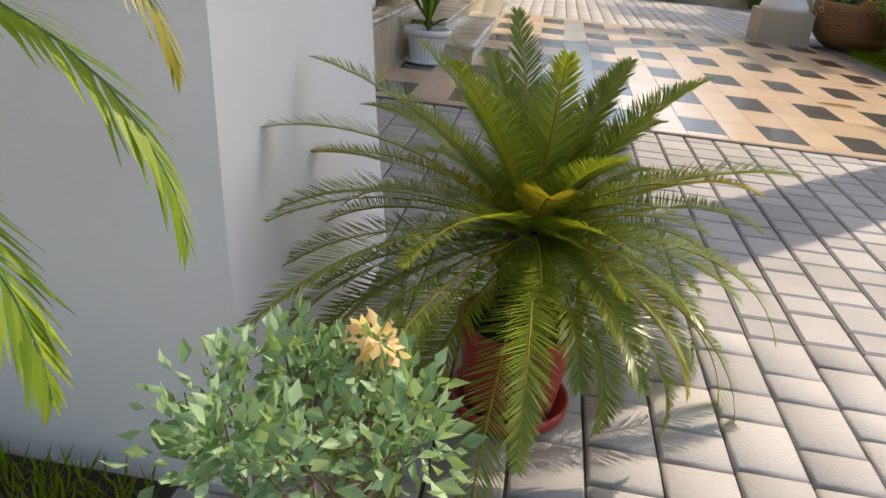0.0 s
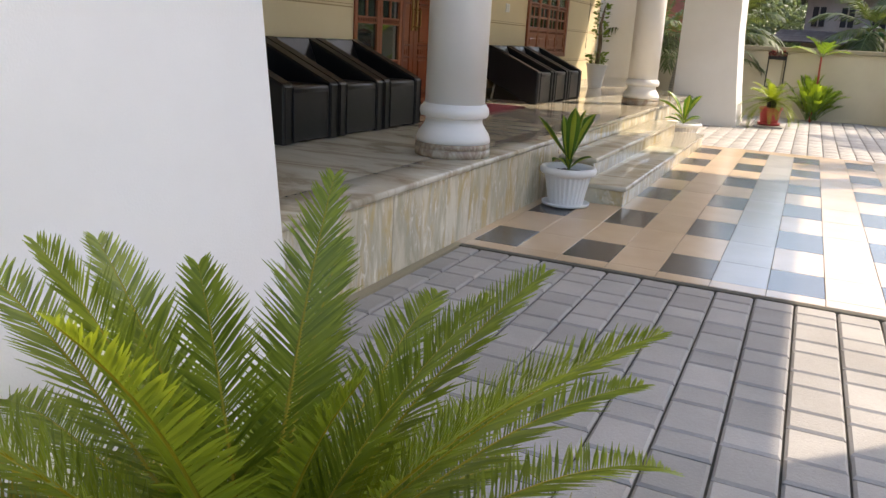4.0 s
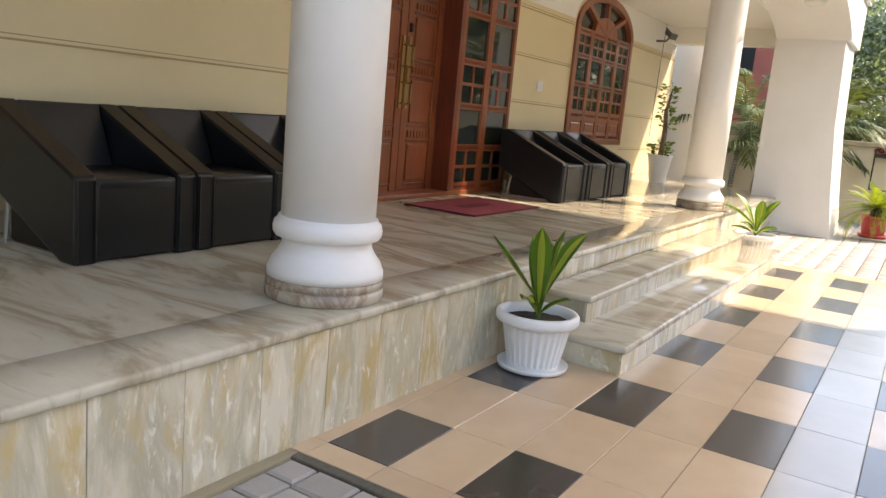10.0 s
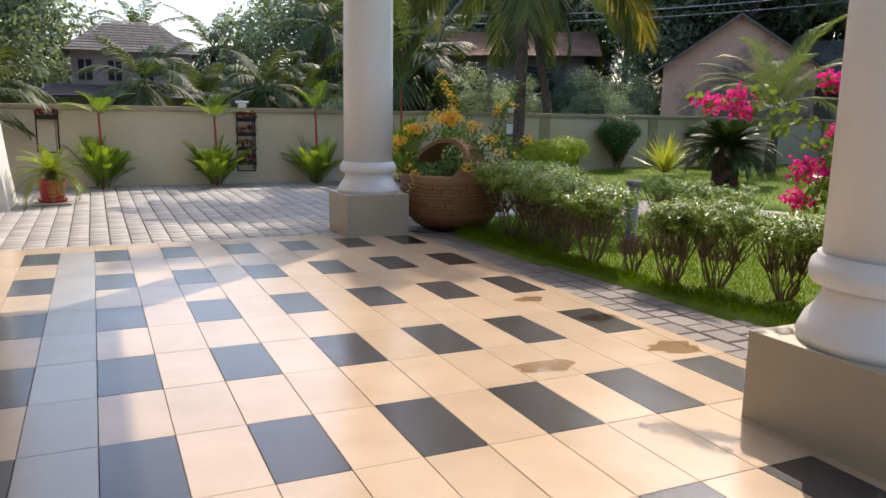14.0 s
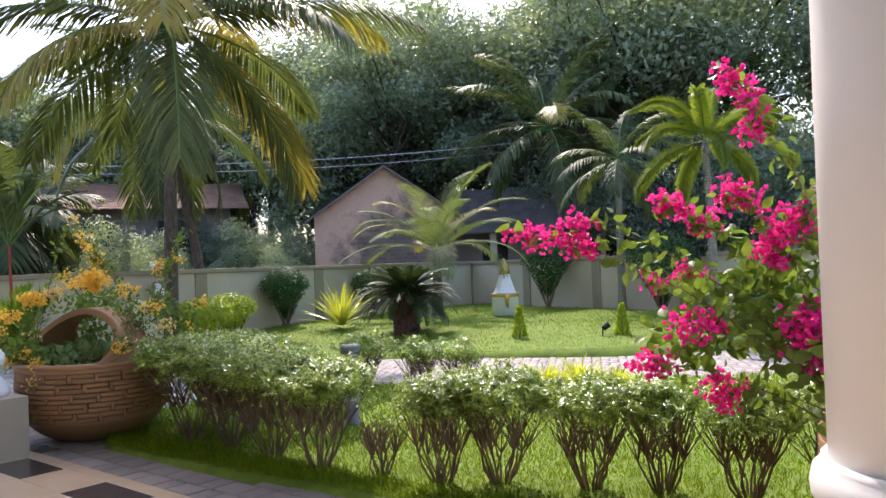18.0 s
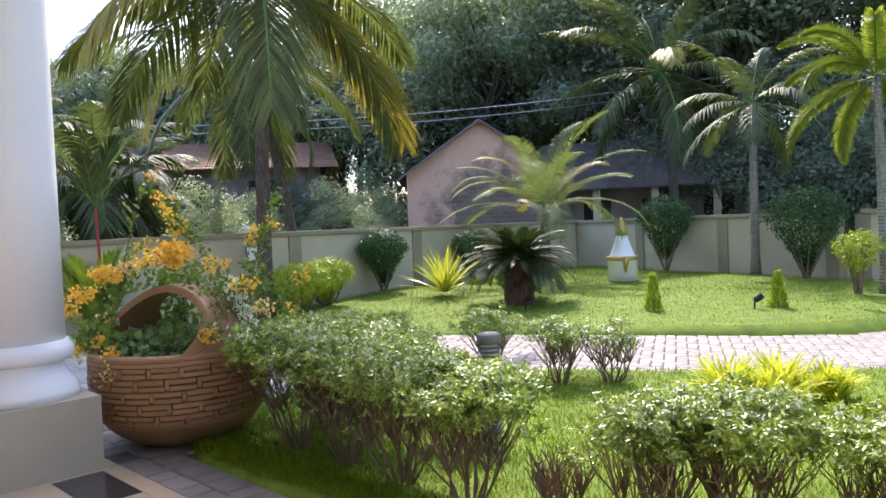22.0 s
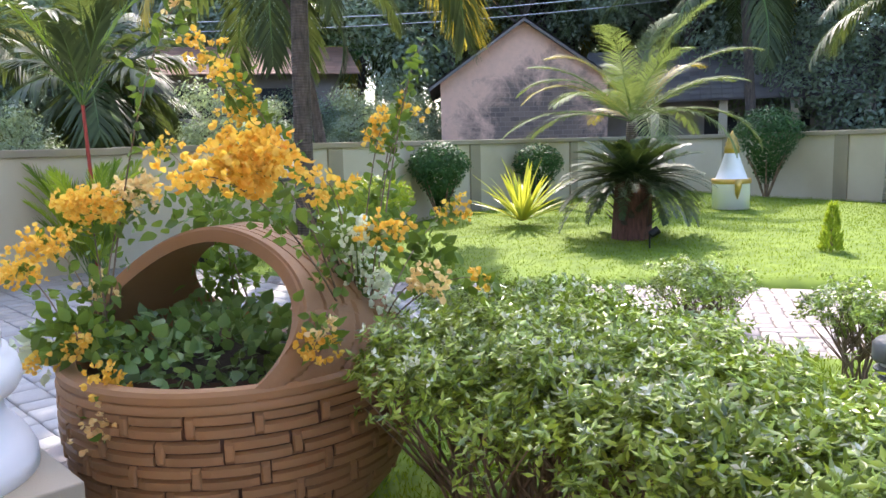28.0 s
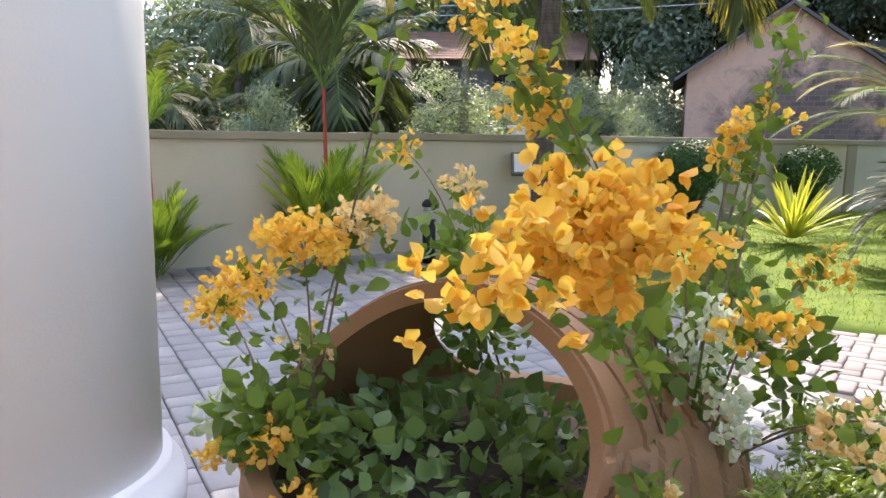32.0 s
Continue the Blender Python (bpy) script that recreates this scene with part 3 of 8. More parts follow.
# skirting of marble along the porch wall
for a, b in ((-12, DOOR[0] - 0.06), (DOOR[1] + 0.06, 10.3)):
    structure("baseboard", cube(WALL_X, WALL_X + 0.018, a, b, PORCH_Z, PORCH_Z + 0.12, 0.004), MARBLE_RISER, "veined marble skirting along the porch wall", "skirting")

# ---- porch platform and steps ----
structure("porch_floor", cube(WALL_X, PORCH_X - 0.02, -12, 9.95, -0.05, PORCH_Z), MARBLE_FLOOR, "polished veined marble porch floor", "floor")


def nosing(x0, x1, y0, y1, z, r=0.02):
    """A tread slab with a rounded edge."""
    return cube(x0, x1, y0, y1, z - 0.04, z + 0.002, 0.014)


structure("porch_nosing", nosing(PORCH_X - 0.30, PORCH_X + 0.03, -12, 9.97, PORCH_Z), MARBLE_FLOOR, "rounded marble edge of the porch floor", "nosing", True)
STEP_Y0, STEP_Y1 = 0.62, 5.62
for k, (x1, z, y0, y1) in enumerate(((0.02, 0.163, STEP_Y0, STEP_Y1), (-0.32, 0.326, STEP_Y0 + 0.30, STEP_Y1 - 0.30))):
    structure("step_body", cube(PORCH_X - 0.02, x1 - 0.025, y0 + 0.025, y1 - 0.025, -0.05, z - 0.038), MARBLE_RISER, "marble riser of the porch step", "step")
    structure("step_tread", nosing(PORCH_X + 0.01, x1, y0, y1, z), MARBLE_FLOOR, "polished marble tread with rounded nosing", "step", True)

# ---- piers, beams and ceilings ----
def pier(name, y0, y1, lean_y, label, xw=-0.70, top=2.80):
    """A tapering square pier that widens to its foot."""
    bm = bmesh.new()
    rows = []
    for z, xa, xb, e in ((-0.05, xw, 0.17, 0.0), (0.6, xw, 0.08, 0.3), (1.6, xw, -0.02, 0.8), (top, xw, -0.07, 1.0)):
        rows.append([bm.verts.new(p) for p in ((xa, y0 + e * lean_y, z), (xb, y0 + e * lean_y, z), (xb, y1, z), (xa, y1, z))])
    for a, b in zip(rows, rows[1:]):
        for k in range(4):
            bm.faces.new((a[k], a[(k + 1) % 4], b[(k + 1) % 4], b[k]))
    bm.faces.new(rows[0][::-1])
    bm.faces.new(rows[-1])
    return structure(name, bm, WHITE, label, "pier")


pier("pier_far", 9.0, 10.25, 0, "white plastered pier widening towards its foot", -1.0, 2.80)
pier("pier_near", -5.45, -4.0, 0.17, "white plastered pier widening towards its foot")


def arch_strip(name, y_from, y_to, rise, x0, power):
    """The vaulted band that springs from a pier towards the portico, with the wall above it."""
    bm = bmesh.new()
    s = 1 if y_to > y_from else -1
    span = abs(y_to - y_from)
    under = [(y_from + s * span * u, 2.80 + rise * math.sin(math.pi / 2 * u**power)) for u in (1 - math.cos(a) for a in np.linspace(0, math.pi / 2, 14))]
    over = [(y_to, 4.95), (y_from - s * 1.25, 4.95), (y_from - s * 1.25, 2.80)]
    prism(bm, under + over, x0, 0.0, "x")
    return structure(name, bm, WHITE, "white arched beam springing from the pier", "arch")


arch_strip("arch_far", 9.0, 6.35, 0.42, -1.0, 0.8)
arch_strip("arch_near", -4.0, -1.35, 1.05, -0.70, 0.55)
for y0, y1, z in ((6.38, 10.30, 3.46), (-5.55, -3.95, 3.02)):
    bm = cube(-0.02, 0.05, y0, y1, z, z + 0.07, 0.01)
    box(bm, -0.02, 0.09, y0 - 0.02, y1 + 0.02, z + 0.07, z + 0.13, 0.01)
    structure("pier_moulding", bm, WHITE, "small stepped moulding over the pier", "moulding")
structure("ceiling_wing_far", cube(WALL_X, -1.0, 6.35, 10.35, 3.06, 3.2), CEILING, "cream-white porch ceiling", "ceiling")
structure("ceiling_wing_near", cube(WALL_X, -0.70, -12, -1.35, 3.06, 3.2), CEILING, "cream-white porch ceiling", "ceiling")
structure("beam_end", cube(WALL_X, -1.0, 10.0, 10.30, 2.80, 3.06), CEILING, "cream-white beam at the porch end", "beam")
ROOF_X1, ROOF_Y0, ROOF_Y1, ROOF_Z = 4.72, -1.35, 6.35, 4.85
for name, y0, y1 in (("wall_over_wing_far", ROOF_Y1 - 0.22, ROOF_Y1), ("wall_over_wing_near", ROOF_Y0, ROOF_Y0 + 0.22)):
    structure(name, cube(WALL_X, -0.72, y0, y1, 3.06, ROOF_Z + 0.3), WHITE, "white wall closing the portico side above the porch ceiling", "wall")
structure("ceiling_portico", cube(WALL_X, ROOF_X1, ROOF_Y0, ROOF_Y1, ROOF_Z + 0.3, ROOF_Z + 0.5), CEILING, "white portico ceiling", "ceiling")
for x0, x1, y0, y1 in ((3.98, ROOF_X1, ROOF_Y0, ROOF_Y1), (-0.70, 3.98, ROOF_Y0, ROOF_Y0 + 0.5), (-0.70, 3.98, ROOF_Y1 - 0.5, ROOF_Y1)):
    structure("portico_beam", cube(x0, x1, y0, y1, ROOF_Z, ROOF_Z + 0.3), WHITE, "white portico beam over the columns", "beam")

structure("portico_storey", cube(-0.75, ROOF_X1 - 0.02, ROOF_Y0 + 0.02, ROOF_Y1 - 0.02, ROOF_Z + 0.502, 8.2), WHITE, "white upper storey wall over the portico", "wall")

# ---- columns ----
def column(name, x, y, z0, height, r, label, plinth=None, square=None):
    """A smooth column with a torus and a flared foot, on a round plinth or a square pedestal."""
    col = thing(name, (x, y, 0), label, "column", "portico columns")
    k = r / 0.20
    foot = [(1.24, 0.0), (1.24, 0.05), (1.16, 0.11), (1.04, 0.16), (0.97, 0.20), (0.95, 0.235), (0.97, 0.26)]
    torus = [(0.97, 0.26), (1.10, 0.27), (1.15, 0.295), (1.16, 0.33), (1.13, 0.37), (1.06, 0.39), (1.06, 0.405)]
    shaft = [(1.0, 0.41), (0.995, 0.9), (0.985, 1.6), (0.97, 2.6), (0.95, 3.6)]
    hf = [(r * a, z0 + b * k * 0.62) for a, b in foot]
    ht = [(r * a, z0 + b * k * 0.62) for a, b in torus]
    zs = z0 + 0.405 * k * 0.62
    part("foot", lathe(hf, 48), COLUMN_WHITE, col, "", True)
    part("torus", lathe(ht, 48), COLUMN_WHITE, col, "", True)
    part("shaft", lathe([(r, zs), (r * 0.99, zs + 0.25 * height), (r * 0.965, zs + 0.6 * height), (r * 0.93, ROOF_Z - 0.01)], 48), COLUMN_WHITE, col, "", True)
    part("capital", lathe([(r * 0.95, ROOF_Z - 0.22), (r * 1.08, ROOF_Z - 0.2), (r * 1.08, ROOF_Z - 0.14), (r * 1.2, ROOF_Z - 0.1), (r * 1.25, ROOF_Z - 0.004)], 40), COLUMN_WHITE, col, "", True)
    if plinth:
        part("plinth", lathe([(r * 1.22, z0 - plinth), (r * 1.27, z0 - plinth + 0.01), (r * 1.27, z0 - plinth * 0.45), (r * 1.22, z0 - plinth * 0.42), (r * 1.26, z0 - plinth * 0.36), (r * 1.26, z0 - 0.008), (r * 1.2, z0)], 48), MARBLE_EDGE, col, "veined marble plinth ring", True)
    if square:
        h = square / 2
        part("pedestal", cube(-h, h, -h, h, -0.03, z0, 0.006), PEDESTAL, col, "beige painted square pedestal")
    return col


column("porch_column", -0.93, -0.77, PORCH_Z + 0.095, 3.9, 0.205, "white round porch column on a marble plinth", plinth=0.095)
column("porch_column", -0.93, 5.66, PORCH_Z + 0.095, 3.9, 0.205, "white round porch column on a marble plinth", plinth=0.095)
column("portico_column", 4.16, 5.81, 0.47, 4.0, 0.285, "white round portico column on a beige pedestal", square=0.74)
column("portico_column", 4.36, -0.58, 0.42, 4.0, 0.31, "white round portico column on a beige pedestal", square=0.82)

# ---- boundary wall ----
def run_wall(name, a, b, height, base, step, label):
    """A garden wall with coping, pilasters and recessed panels between two plan points."""
    a, b = Vector((*a, 0)), Vector((*b, 0))
    d = b - a
    n = max(1, round(d.length / step))
    ang = math.degrees(math.atan2(d.y, d.x))
    wall = thing(name, (a.x, a.y, base), label, "garden wall", kind="structure", rz=ang)
    L = d.length
    part("panel", cube(0, L, -0.06, 0.06, -0.3, height - 0.09), BOUNDARY, wall)
    part("coping", cube(-0.02, L + 0.02, -0.12, 0.12, height - 0.09, height, 0.012), BOUNDARY_TRIM, wall, "weathered olive-grey coping")
    for k in range(1 if step < 6 and a.x < 10 else 0, n if step > 6 else n + 1):
        part("pilaster", cube(L * k / n - 0.14, L * k / n + 0.14, -0.10, 0.10, -0.3, height - 0.092, 0.006), BOUNDARY_TRIM if step < 6 else BOUNDARY, wall)
    return wall


run_wall("wall_boundary_north", (-14, WALL_A(-14)), (7.6, WALL_A(7.6)), 1.45, 0.0, 30, "pale green-cream boundary wall with a dark coping")
run_wall("wall_boundary_north", (7.6, WALL_A(7.6)), (20.9, WALL_A(20.9)), 1.46, 0.0, 3.2, "pale boundary wall in panels between olive pilasters")
run_wall("wall_boundary_east", (20.9, WALL_A(20.9)), (18.6, 5.6), 1.45, 0.0, 2.6, "pale boundary wall in panels between olive pilasters")
run_wall("wall_boundary_east", (18.4, 5.0), (15.5, -8.0), 1.45, 0.0, 2.6, "pale boundary wall in panels between olive pilasters")


# ---- plant helpers ----
RNG = np.random.default_rng(7)


def array_mesh(name, verts, faces, material, parent=None, label="", smooth=False):
    """A mesh from numpy arrays: faces are rows of equal length."""
    me = bpy.data.meshes.new(name)
    verts, faces = np.asarray(verts, np.float32), np.asarray(faces, np.int32)
    k = faces.shape[1]
    me.vertices.add(len(verts))
    me.vertices.foreach_set("co", verts.ravel())
    me.loops.add(faces.size)
    me.loops.foreach_set("vertex_index", faces.ravel())
    me.polygons.add(len(faces))
    me.polygons.foreach_set("loop_start", np.arange(0, faces.size, k, dtype=np.int32))
    me.update(calc_edges=True)
    return part_mesh(name, me, material, parent, label, smooth)


def unit(v):
    return v / np.maximum(np.linalg.norm(v, axis=-1, keepdims=True), 1e-9)


def leaves(pos, way, size, ratio=0.45, fold=0.15, rng=RNG, face=None):
    """Pointed folded leaves at pos, growing along way: verts and quads of two halves each."""
    n = len(pos)
    way = unit(way)
    if face is None:
        side = unit(np.cross(way, unit(rng.normal(size=(n, 3)))))
    else:
        side = unit(np.cross(unit(face), unit(rng.normal(size=(n, 3)))))
        way = np.cross(side, unit(face))
    up = np.cross(side, way)
    size = np.broadcast_to(np.asarray(size, float).reshape(-1, 1), (n, 1))
    mid, tip = pos + way * size * 0.45, pos + way * size
    l = mid + side * size * ratio * 0.5 + up * size * fold
    r = mid - side * size * ratio * 0.5 + up * size * fold
    verts = np.stack([pos, r, tip, l], 1).reshape(-1, 3)
    base = np.arange(n)[:, None] * 4
    faces = np.concatenate([base + [0, 1, 2], base + [0, 2, 3]], 1).reshape(-1, 3)
    return verts, faces


def petals(pos, way, size, ratio=0.85, cup=0.2, rng=RNG):
    """Broad papery bracts with a rounded outline and a short point: verts and triangles."""
    n = len(pos)
    way = unit(way)
    side = unit(np.cross(way, unit(rng.normal(size=(n, 3)))))
    up = np.cross(side, way)
    s = np.broadcast_to(np.asarray(size, float).reshape(-1, 1), (n, 1))
    w = side * s * ratio * 0.5
    c = up * s * cup
    rows = [pos + way * s * 0.5 - up * s * cup * 0.25]
    for t, k in ((0.0, 0.10), (0.22, 0.78), (0.50, 1.0), (0.78, 0.74), (1.0, 0.0), (0.78, -0.74), (0.50, -1.0), (0.22, -0.78)):
        rows.append(pos + way * s * t - w * k + c * abs(k) * (0.6 + 0.6 * t) + up * s * 0.05 * rng.normal(size=(n, 1)))
    verts = np.stack(rows, 1).reshape(-1, 3)
    k = np.arange(n)[:, None] * 9
    faces = np.concatenate([k + [0, 1 + i, 1 + (i + 1) % 8] for i in range(8)], 1).reshape(-1, 3)
    return verts, faces


def ovate(pos, way, size, ratio=0.62, cup=0.1, rng=RNG):
    """Pointed oval leaves folded along the midrib: verts and triangles."""
    n = len(pos)
    way = unit(way)
    side = unit(np.cross(way, unit(rng.normal(size=(n, 3)))))
    up = np.cross(side, way)
    s = np.broadcast_to(np.asarray(size, float).reshape(-1, 1), (n, 1))
    w, c = side * s * ratio * 0.5, up * s * cup
    rows = [pos]
    for t, k in ((0.14, 0.62), (0.38, 1.0), (0.66, 0.74)):
        m = pos + way * s * t - up * s * 0.10 * t * t
        rows += [m - w * k + c * k, m, m + w * k + c * k]
    rows.append(pos + way * s - up * s * 0.14)
    verts = np.stack(rows, 1).reshape(-1, 3)
    b = np.arange(n)[:, None] * 11
    tri = [[0, 1, 2], [0, 2, 3], [1, 4, 5], [1, 5, 2], [2, 5, 6], [2, 6, 3], [4, 7, 8], [4, 8, 5], [5, 8, 9], [5, 9, 6], [7, 10, 8], [8, 10, 9]]
    return verts, np.concatenate([b + t for t in tri], 1).reshape(-1, 3)


def crown_points(n, centre, radii, rng=RNG, shell=0.45, flat=0.0):
    """Points in an ellipsoid, more of them near its skin; flat cuts the top off at that share of its height."""
    d = unit(rng.normal(size=(n, 3)))
    r = (1 - shell * rng.random(n) ** 1.5)[:, None]
    p = d * r
    if flat:
        p[:, 2] = np.minimum(p[:, 2], flat * (0.9 + 0.15 * rng.random(n)))
    return np.asarray(centre) + p * np.asarray(radii), d


def stack(parts):
    """Joins (verts, faces) pairs."""
    vs, fs, k = [], [], 0
    for v, f in parts:
        vs.append(v)
        fs.append(f + k)
        k += len(v)
    return np.concatenate(vs), np.concatenate(fs)


def strap(base, heading, pitch, length, width, droop, segs=7, fold=0.25, taper=0.35, waist=0.5):
    """A long folded strap leaf that arches over: verts and quads."""
    d = np.array([math.cos(heading), math.sin(heading), 0.0])
    side = np.array([-d[1], d[0], 0.0])
    p, a, vs = np.array(base, float), pitch, []
    for i in range(segs + 1):
        t = i / segs
        w = width * max(0.02, (taper + (1 - taper) * math.sin(math.pi * min(1, t / (2 * waist)) if t < waist else math.pi / 2)) * (1 - max(0, (t - waist) / (1 - waist)) ** 2))
        up = -d * math.sin(a) + np.array([0, 0, math.cos(a)])
        vs += [p - side * w / 2 + up * w * fold, p, p + side * w / 2 + up * w * fold]
        p = p + (d * math.cos(a) + np.array([0, 0, math.sin(a)])) * length / segs
        a -= droop / segs * (0.4 + 1.2 * t)
    fs = []
    for i in range(segs):
        k = 3 * i
        fs += [(k, k + 1, k + 4, k + 3), (k + 1, k + 2, k + 5, k + 4)]
    return np.array(vs), np.array(fs)


def frond(base, heading, pitch, length, droop, leaflet, pairs, lw=0.03, sag=0.5, angle=0.9, bare=0.12, rng=RNG, thick=0.02, vee=0.35, segs=14, twist=0.0):
    """A feather palm leaf: a tapering rib and two rows of leaflets. Returns rib (verts, quads) and leaflets (verts, quads)."""
    d = np.array([math.cos(heading), math.sin(heading), 0.0])
    side0 = np.array([-d[1], d[0], 0.0])
    pts, ways, ups = [], [], []
    p, a = np.array(base, float), pitch
    for i in range(segs + 1):
        t = i / segs
        w = d * math.cos(a) + np.array([0, 0, math.sin(a)])
        up = -d * math.sin(a) + np.array([0, 0, math.cos(a)])
        pts.append(p.copy())
        ways.append(w)
        ups.append(up)
        p = p + w * length / segs
        a -= droop / segs * (0.3 + 1.4 * t)
    pts, ways, ups = np.array(pts), np.array(ways), np.array(ups)
    rv = []
    for i in range(segs + 1):
        r = thick * (1 - 0.85 * i / segs)
        rv += [pts[i] - side0 * r, pts[i] - ups[i] * r * 0.9, pts[i] + side0 * r, pts[i] + ups[i] * r * 0.5]
    rf = [(4 * i + k, 4 * i + (k + 1) % 4, 4 * i + 4 + (k + 1) % 4, 4 * i + 4 + k) for i in range(segs) for k in range(4)]
    t = bare + (1 - bare) * (np.arange(pairs) + 0.5) / pairs
    t = np.repeat(t, 2)
    s = np.tile([1.0, -1.0], pairs)
    x = t * segs
    i = np.minimum(x.astype(int), segs - 1)
    f = (x - i)[:, None]
    P, W, U = pts[i] * (1 - f) + pts[i + 1] * f, unit(ways[i] * (1 - f) + ways[i + 1] * f), unit(ups[i] * (1 - f) + ups[i + 1] * f)
    size = leaflet * np.sin(np.pi * (0.12 + 0.86 * t)) ** 0.55 * (0.85 + 0.3 * rng.random(len(t)))
    ang = angle * (1.05 - 0.45 * t) * (0.9 + 0.2 * rng.random(len(t)))
    out = W * np.cos(ang)[:, None] + (side0 * s[:, None] * math.cos(vee) + U * math.sin(vee)) * np.sin(ang)[:, None]
    out = unit(out + rng.normal(size=out.shape) * 0.05)
    w = unit(np.cross(out, U + 0.3 * side0 * s[:, None])) * lw * 0.5
    L = size[:, None]
    mid = P + out * L * 0.5 - np.array([0, 0, 1.0]) * L * sag * 0.10
    tip = P + out * L * 0.97 - np.array([0, 0, 1.0]) * L * sag * 0.42
    vs = np.stack([P - w * 0.5, P + w * 0.5, mid - w, mid + w, tip - w * 0.12, tip + w * 0.12], 1).reshape(-1, 3)
    b = np.arange(len(t))[:, None] * 6
    fs = np.concatenate([b + [0, 1, 3, 2], b + [2, 3, 5, 4]], 1).reshape(-1, 4)
    return (np.array(rv), np.array(rf)), (vs, fs)


def palm_crown(owner, base, fronds, rng, name="frond", mat=None, gold=None, gold_share=0.0, rib_mat=None, plume=(), **shape):
    """Fronds as parts of a plant: each one a mesh with leaflets, its rib one level below."""
    for k, (heading, pitch, length, droop) in enumerate(fronds):
        rib, leaf = frond(base, heading, pitch, length, droop, rng=rng, **shape)
        if plume:
            leaf = stack([leaf] + [frond(base, heading, pitch, length, droop, rng=rng, **{**shape, "vee": v})[1] for v in plume])
        ob = tagged(array_mesh(name, *leaf, gold if rng.random() < gold_share else mat, owner), kind="stuff")
        array_mesh("rib", *rib, rib_mat or STEM_GREEN, ob)


def twigs(bm, at, spread, height, n, rng, r=0.012, forks=2):
    """A fan of crooked stems that fork on the way up; returns their tips."""
    tips = []
    for k in range(n):
        a = 2 * math.pi * (k + 0.6 * rng.random()) / n
        p0 = Vector(at) + Vector((0.03 * math.cos(a), 0.03 * math.sin(a), 0))
        reach = spread * (0.45 + 0.6 * rng.random())
        mid = p0 + Vector((reach * 0.42 * math.cos(a), reach * 0.42 * math.sin(a), height * (0.42 + 0.1 * rng.random())))
        mid += Vector((rng.normal() * 0.02, rng.normal() * 0.02, 0))
        tube(bm, [p0, p0.lerp(mid, 0.5) + Vector((rng.normal() * 0.02, rng.normal() * 0.02, 0)), mid], [r * 1.5, r * 1.2, r], 5, False)
        for q in range(forks):
            b = a + (q - (forks - 1) / 2) * 0.9 + rng.normal() * 0.25
            tip = mid + Vector((reach * 0.6 * math.cos(b), reach * 0.6 * math.sin(b), height * (0.42 + 0.16 * rng.random())))
            tube(bm, [mid, mid.lerp(tip, 0.5) + Vector((rng.normal() * 0.02, rng.normal() * 0.02, 0.01)), tip], [r, r * 0.7, r * 0.4], 4, False)
            tips.append(tip)
    return tips


# ---- front door and windows ----
def grid_panel(parent, name, y0, y1, rows, x, depth=0.05, stile=0.055, axis_cols=2):
    """A glazed timber panel: stiles, rails, and between them big panes or small four-light grids.
    rows: (z0, z1, 'big' | 'small' | 'solid')."""
    z0, z1 = rows[0][0] - 0.09, rows[-1][1] + 0.09
    p = part(name, box(cube(x - depth, x, y0, y0 + stile, z0, z1, 0.005), x - depth, x, y1 - stile, y1, z0, z1, 0.005), TEAK, parent)
    edges = [z0] + [v for a, b, _ in rows for v in (a, b)] + [z1]
    for a, b in zip(edges[0::2], edges[1::2]):
        part("rail", cube(x - depth + 0.004, x - 0.004, y0 + stile, y1 - stile, a, b, 0.004), TEAK, p)
        n = max(3, round((y1 - y0 - 2 * stile) / 0.045))
        if b - a > 0.05:
            bm = bmesh.new()
            for k in range(n):
                c = y0 + stile + (y1 - y0 - 2 * stile) * (k + 0.5) / n
                box(bm, x - 0.004, x + 0.004, c - 0.012, c + 0.012, (a + b) / 2 - 0.016, (a + b) / 2 + 0.016)
            part("dentil", bm, TEAK_DARK, p)
    for a, b, kind in rows:
        if kind == "solid":
            part("field", cube(x - depth + 0.012, x - 0.016, y0 + stile, y1 - stile, a, b), TEAK, p)
            part("raised_panel", cube(x - 0.03, x - 0.006, y0 + stile + 0.03, y1 - stile - 0.03, a + 0.03, b - 0.03, 0.010), TEAK, p)
            continue
        part("pane", cube(x - 0.030, x - 0.024, y0 + stile, y1 - stile, a, b), GLASS, p)
        if kind == "small":
            ym, zm = (y0 + y1) / 2, (a + b) / 2
            part("glazing_bar", cube(x - depth + 0.008, x - 0.010, ym - 0.016, ym + 0.016, a, b, 0.003), TEAK, p)
            part("glazing_bar", cube(x - depth + 0.008, x - 0.010, y0 + stile, y1 - stile, zm - 0.016, zm + 0.016, 0.003), TEAK, p)
    return p


SIDE_ROWS = [(0.62, 0.94, "small"), (1.01, 1.36, "big"), (1.43, 1.80, "small"), (1.87, 2.27, "big"), (2.34, 2.70, "small")]
X = WALL_X + 0.02


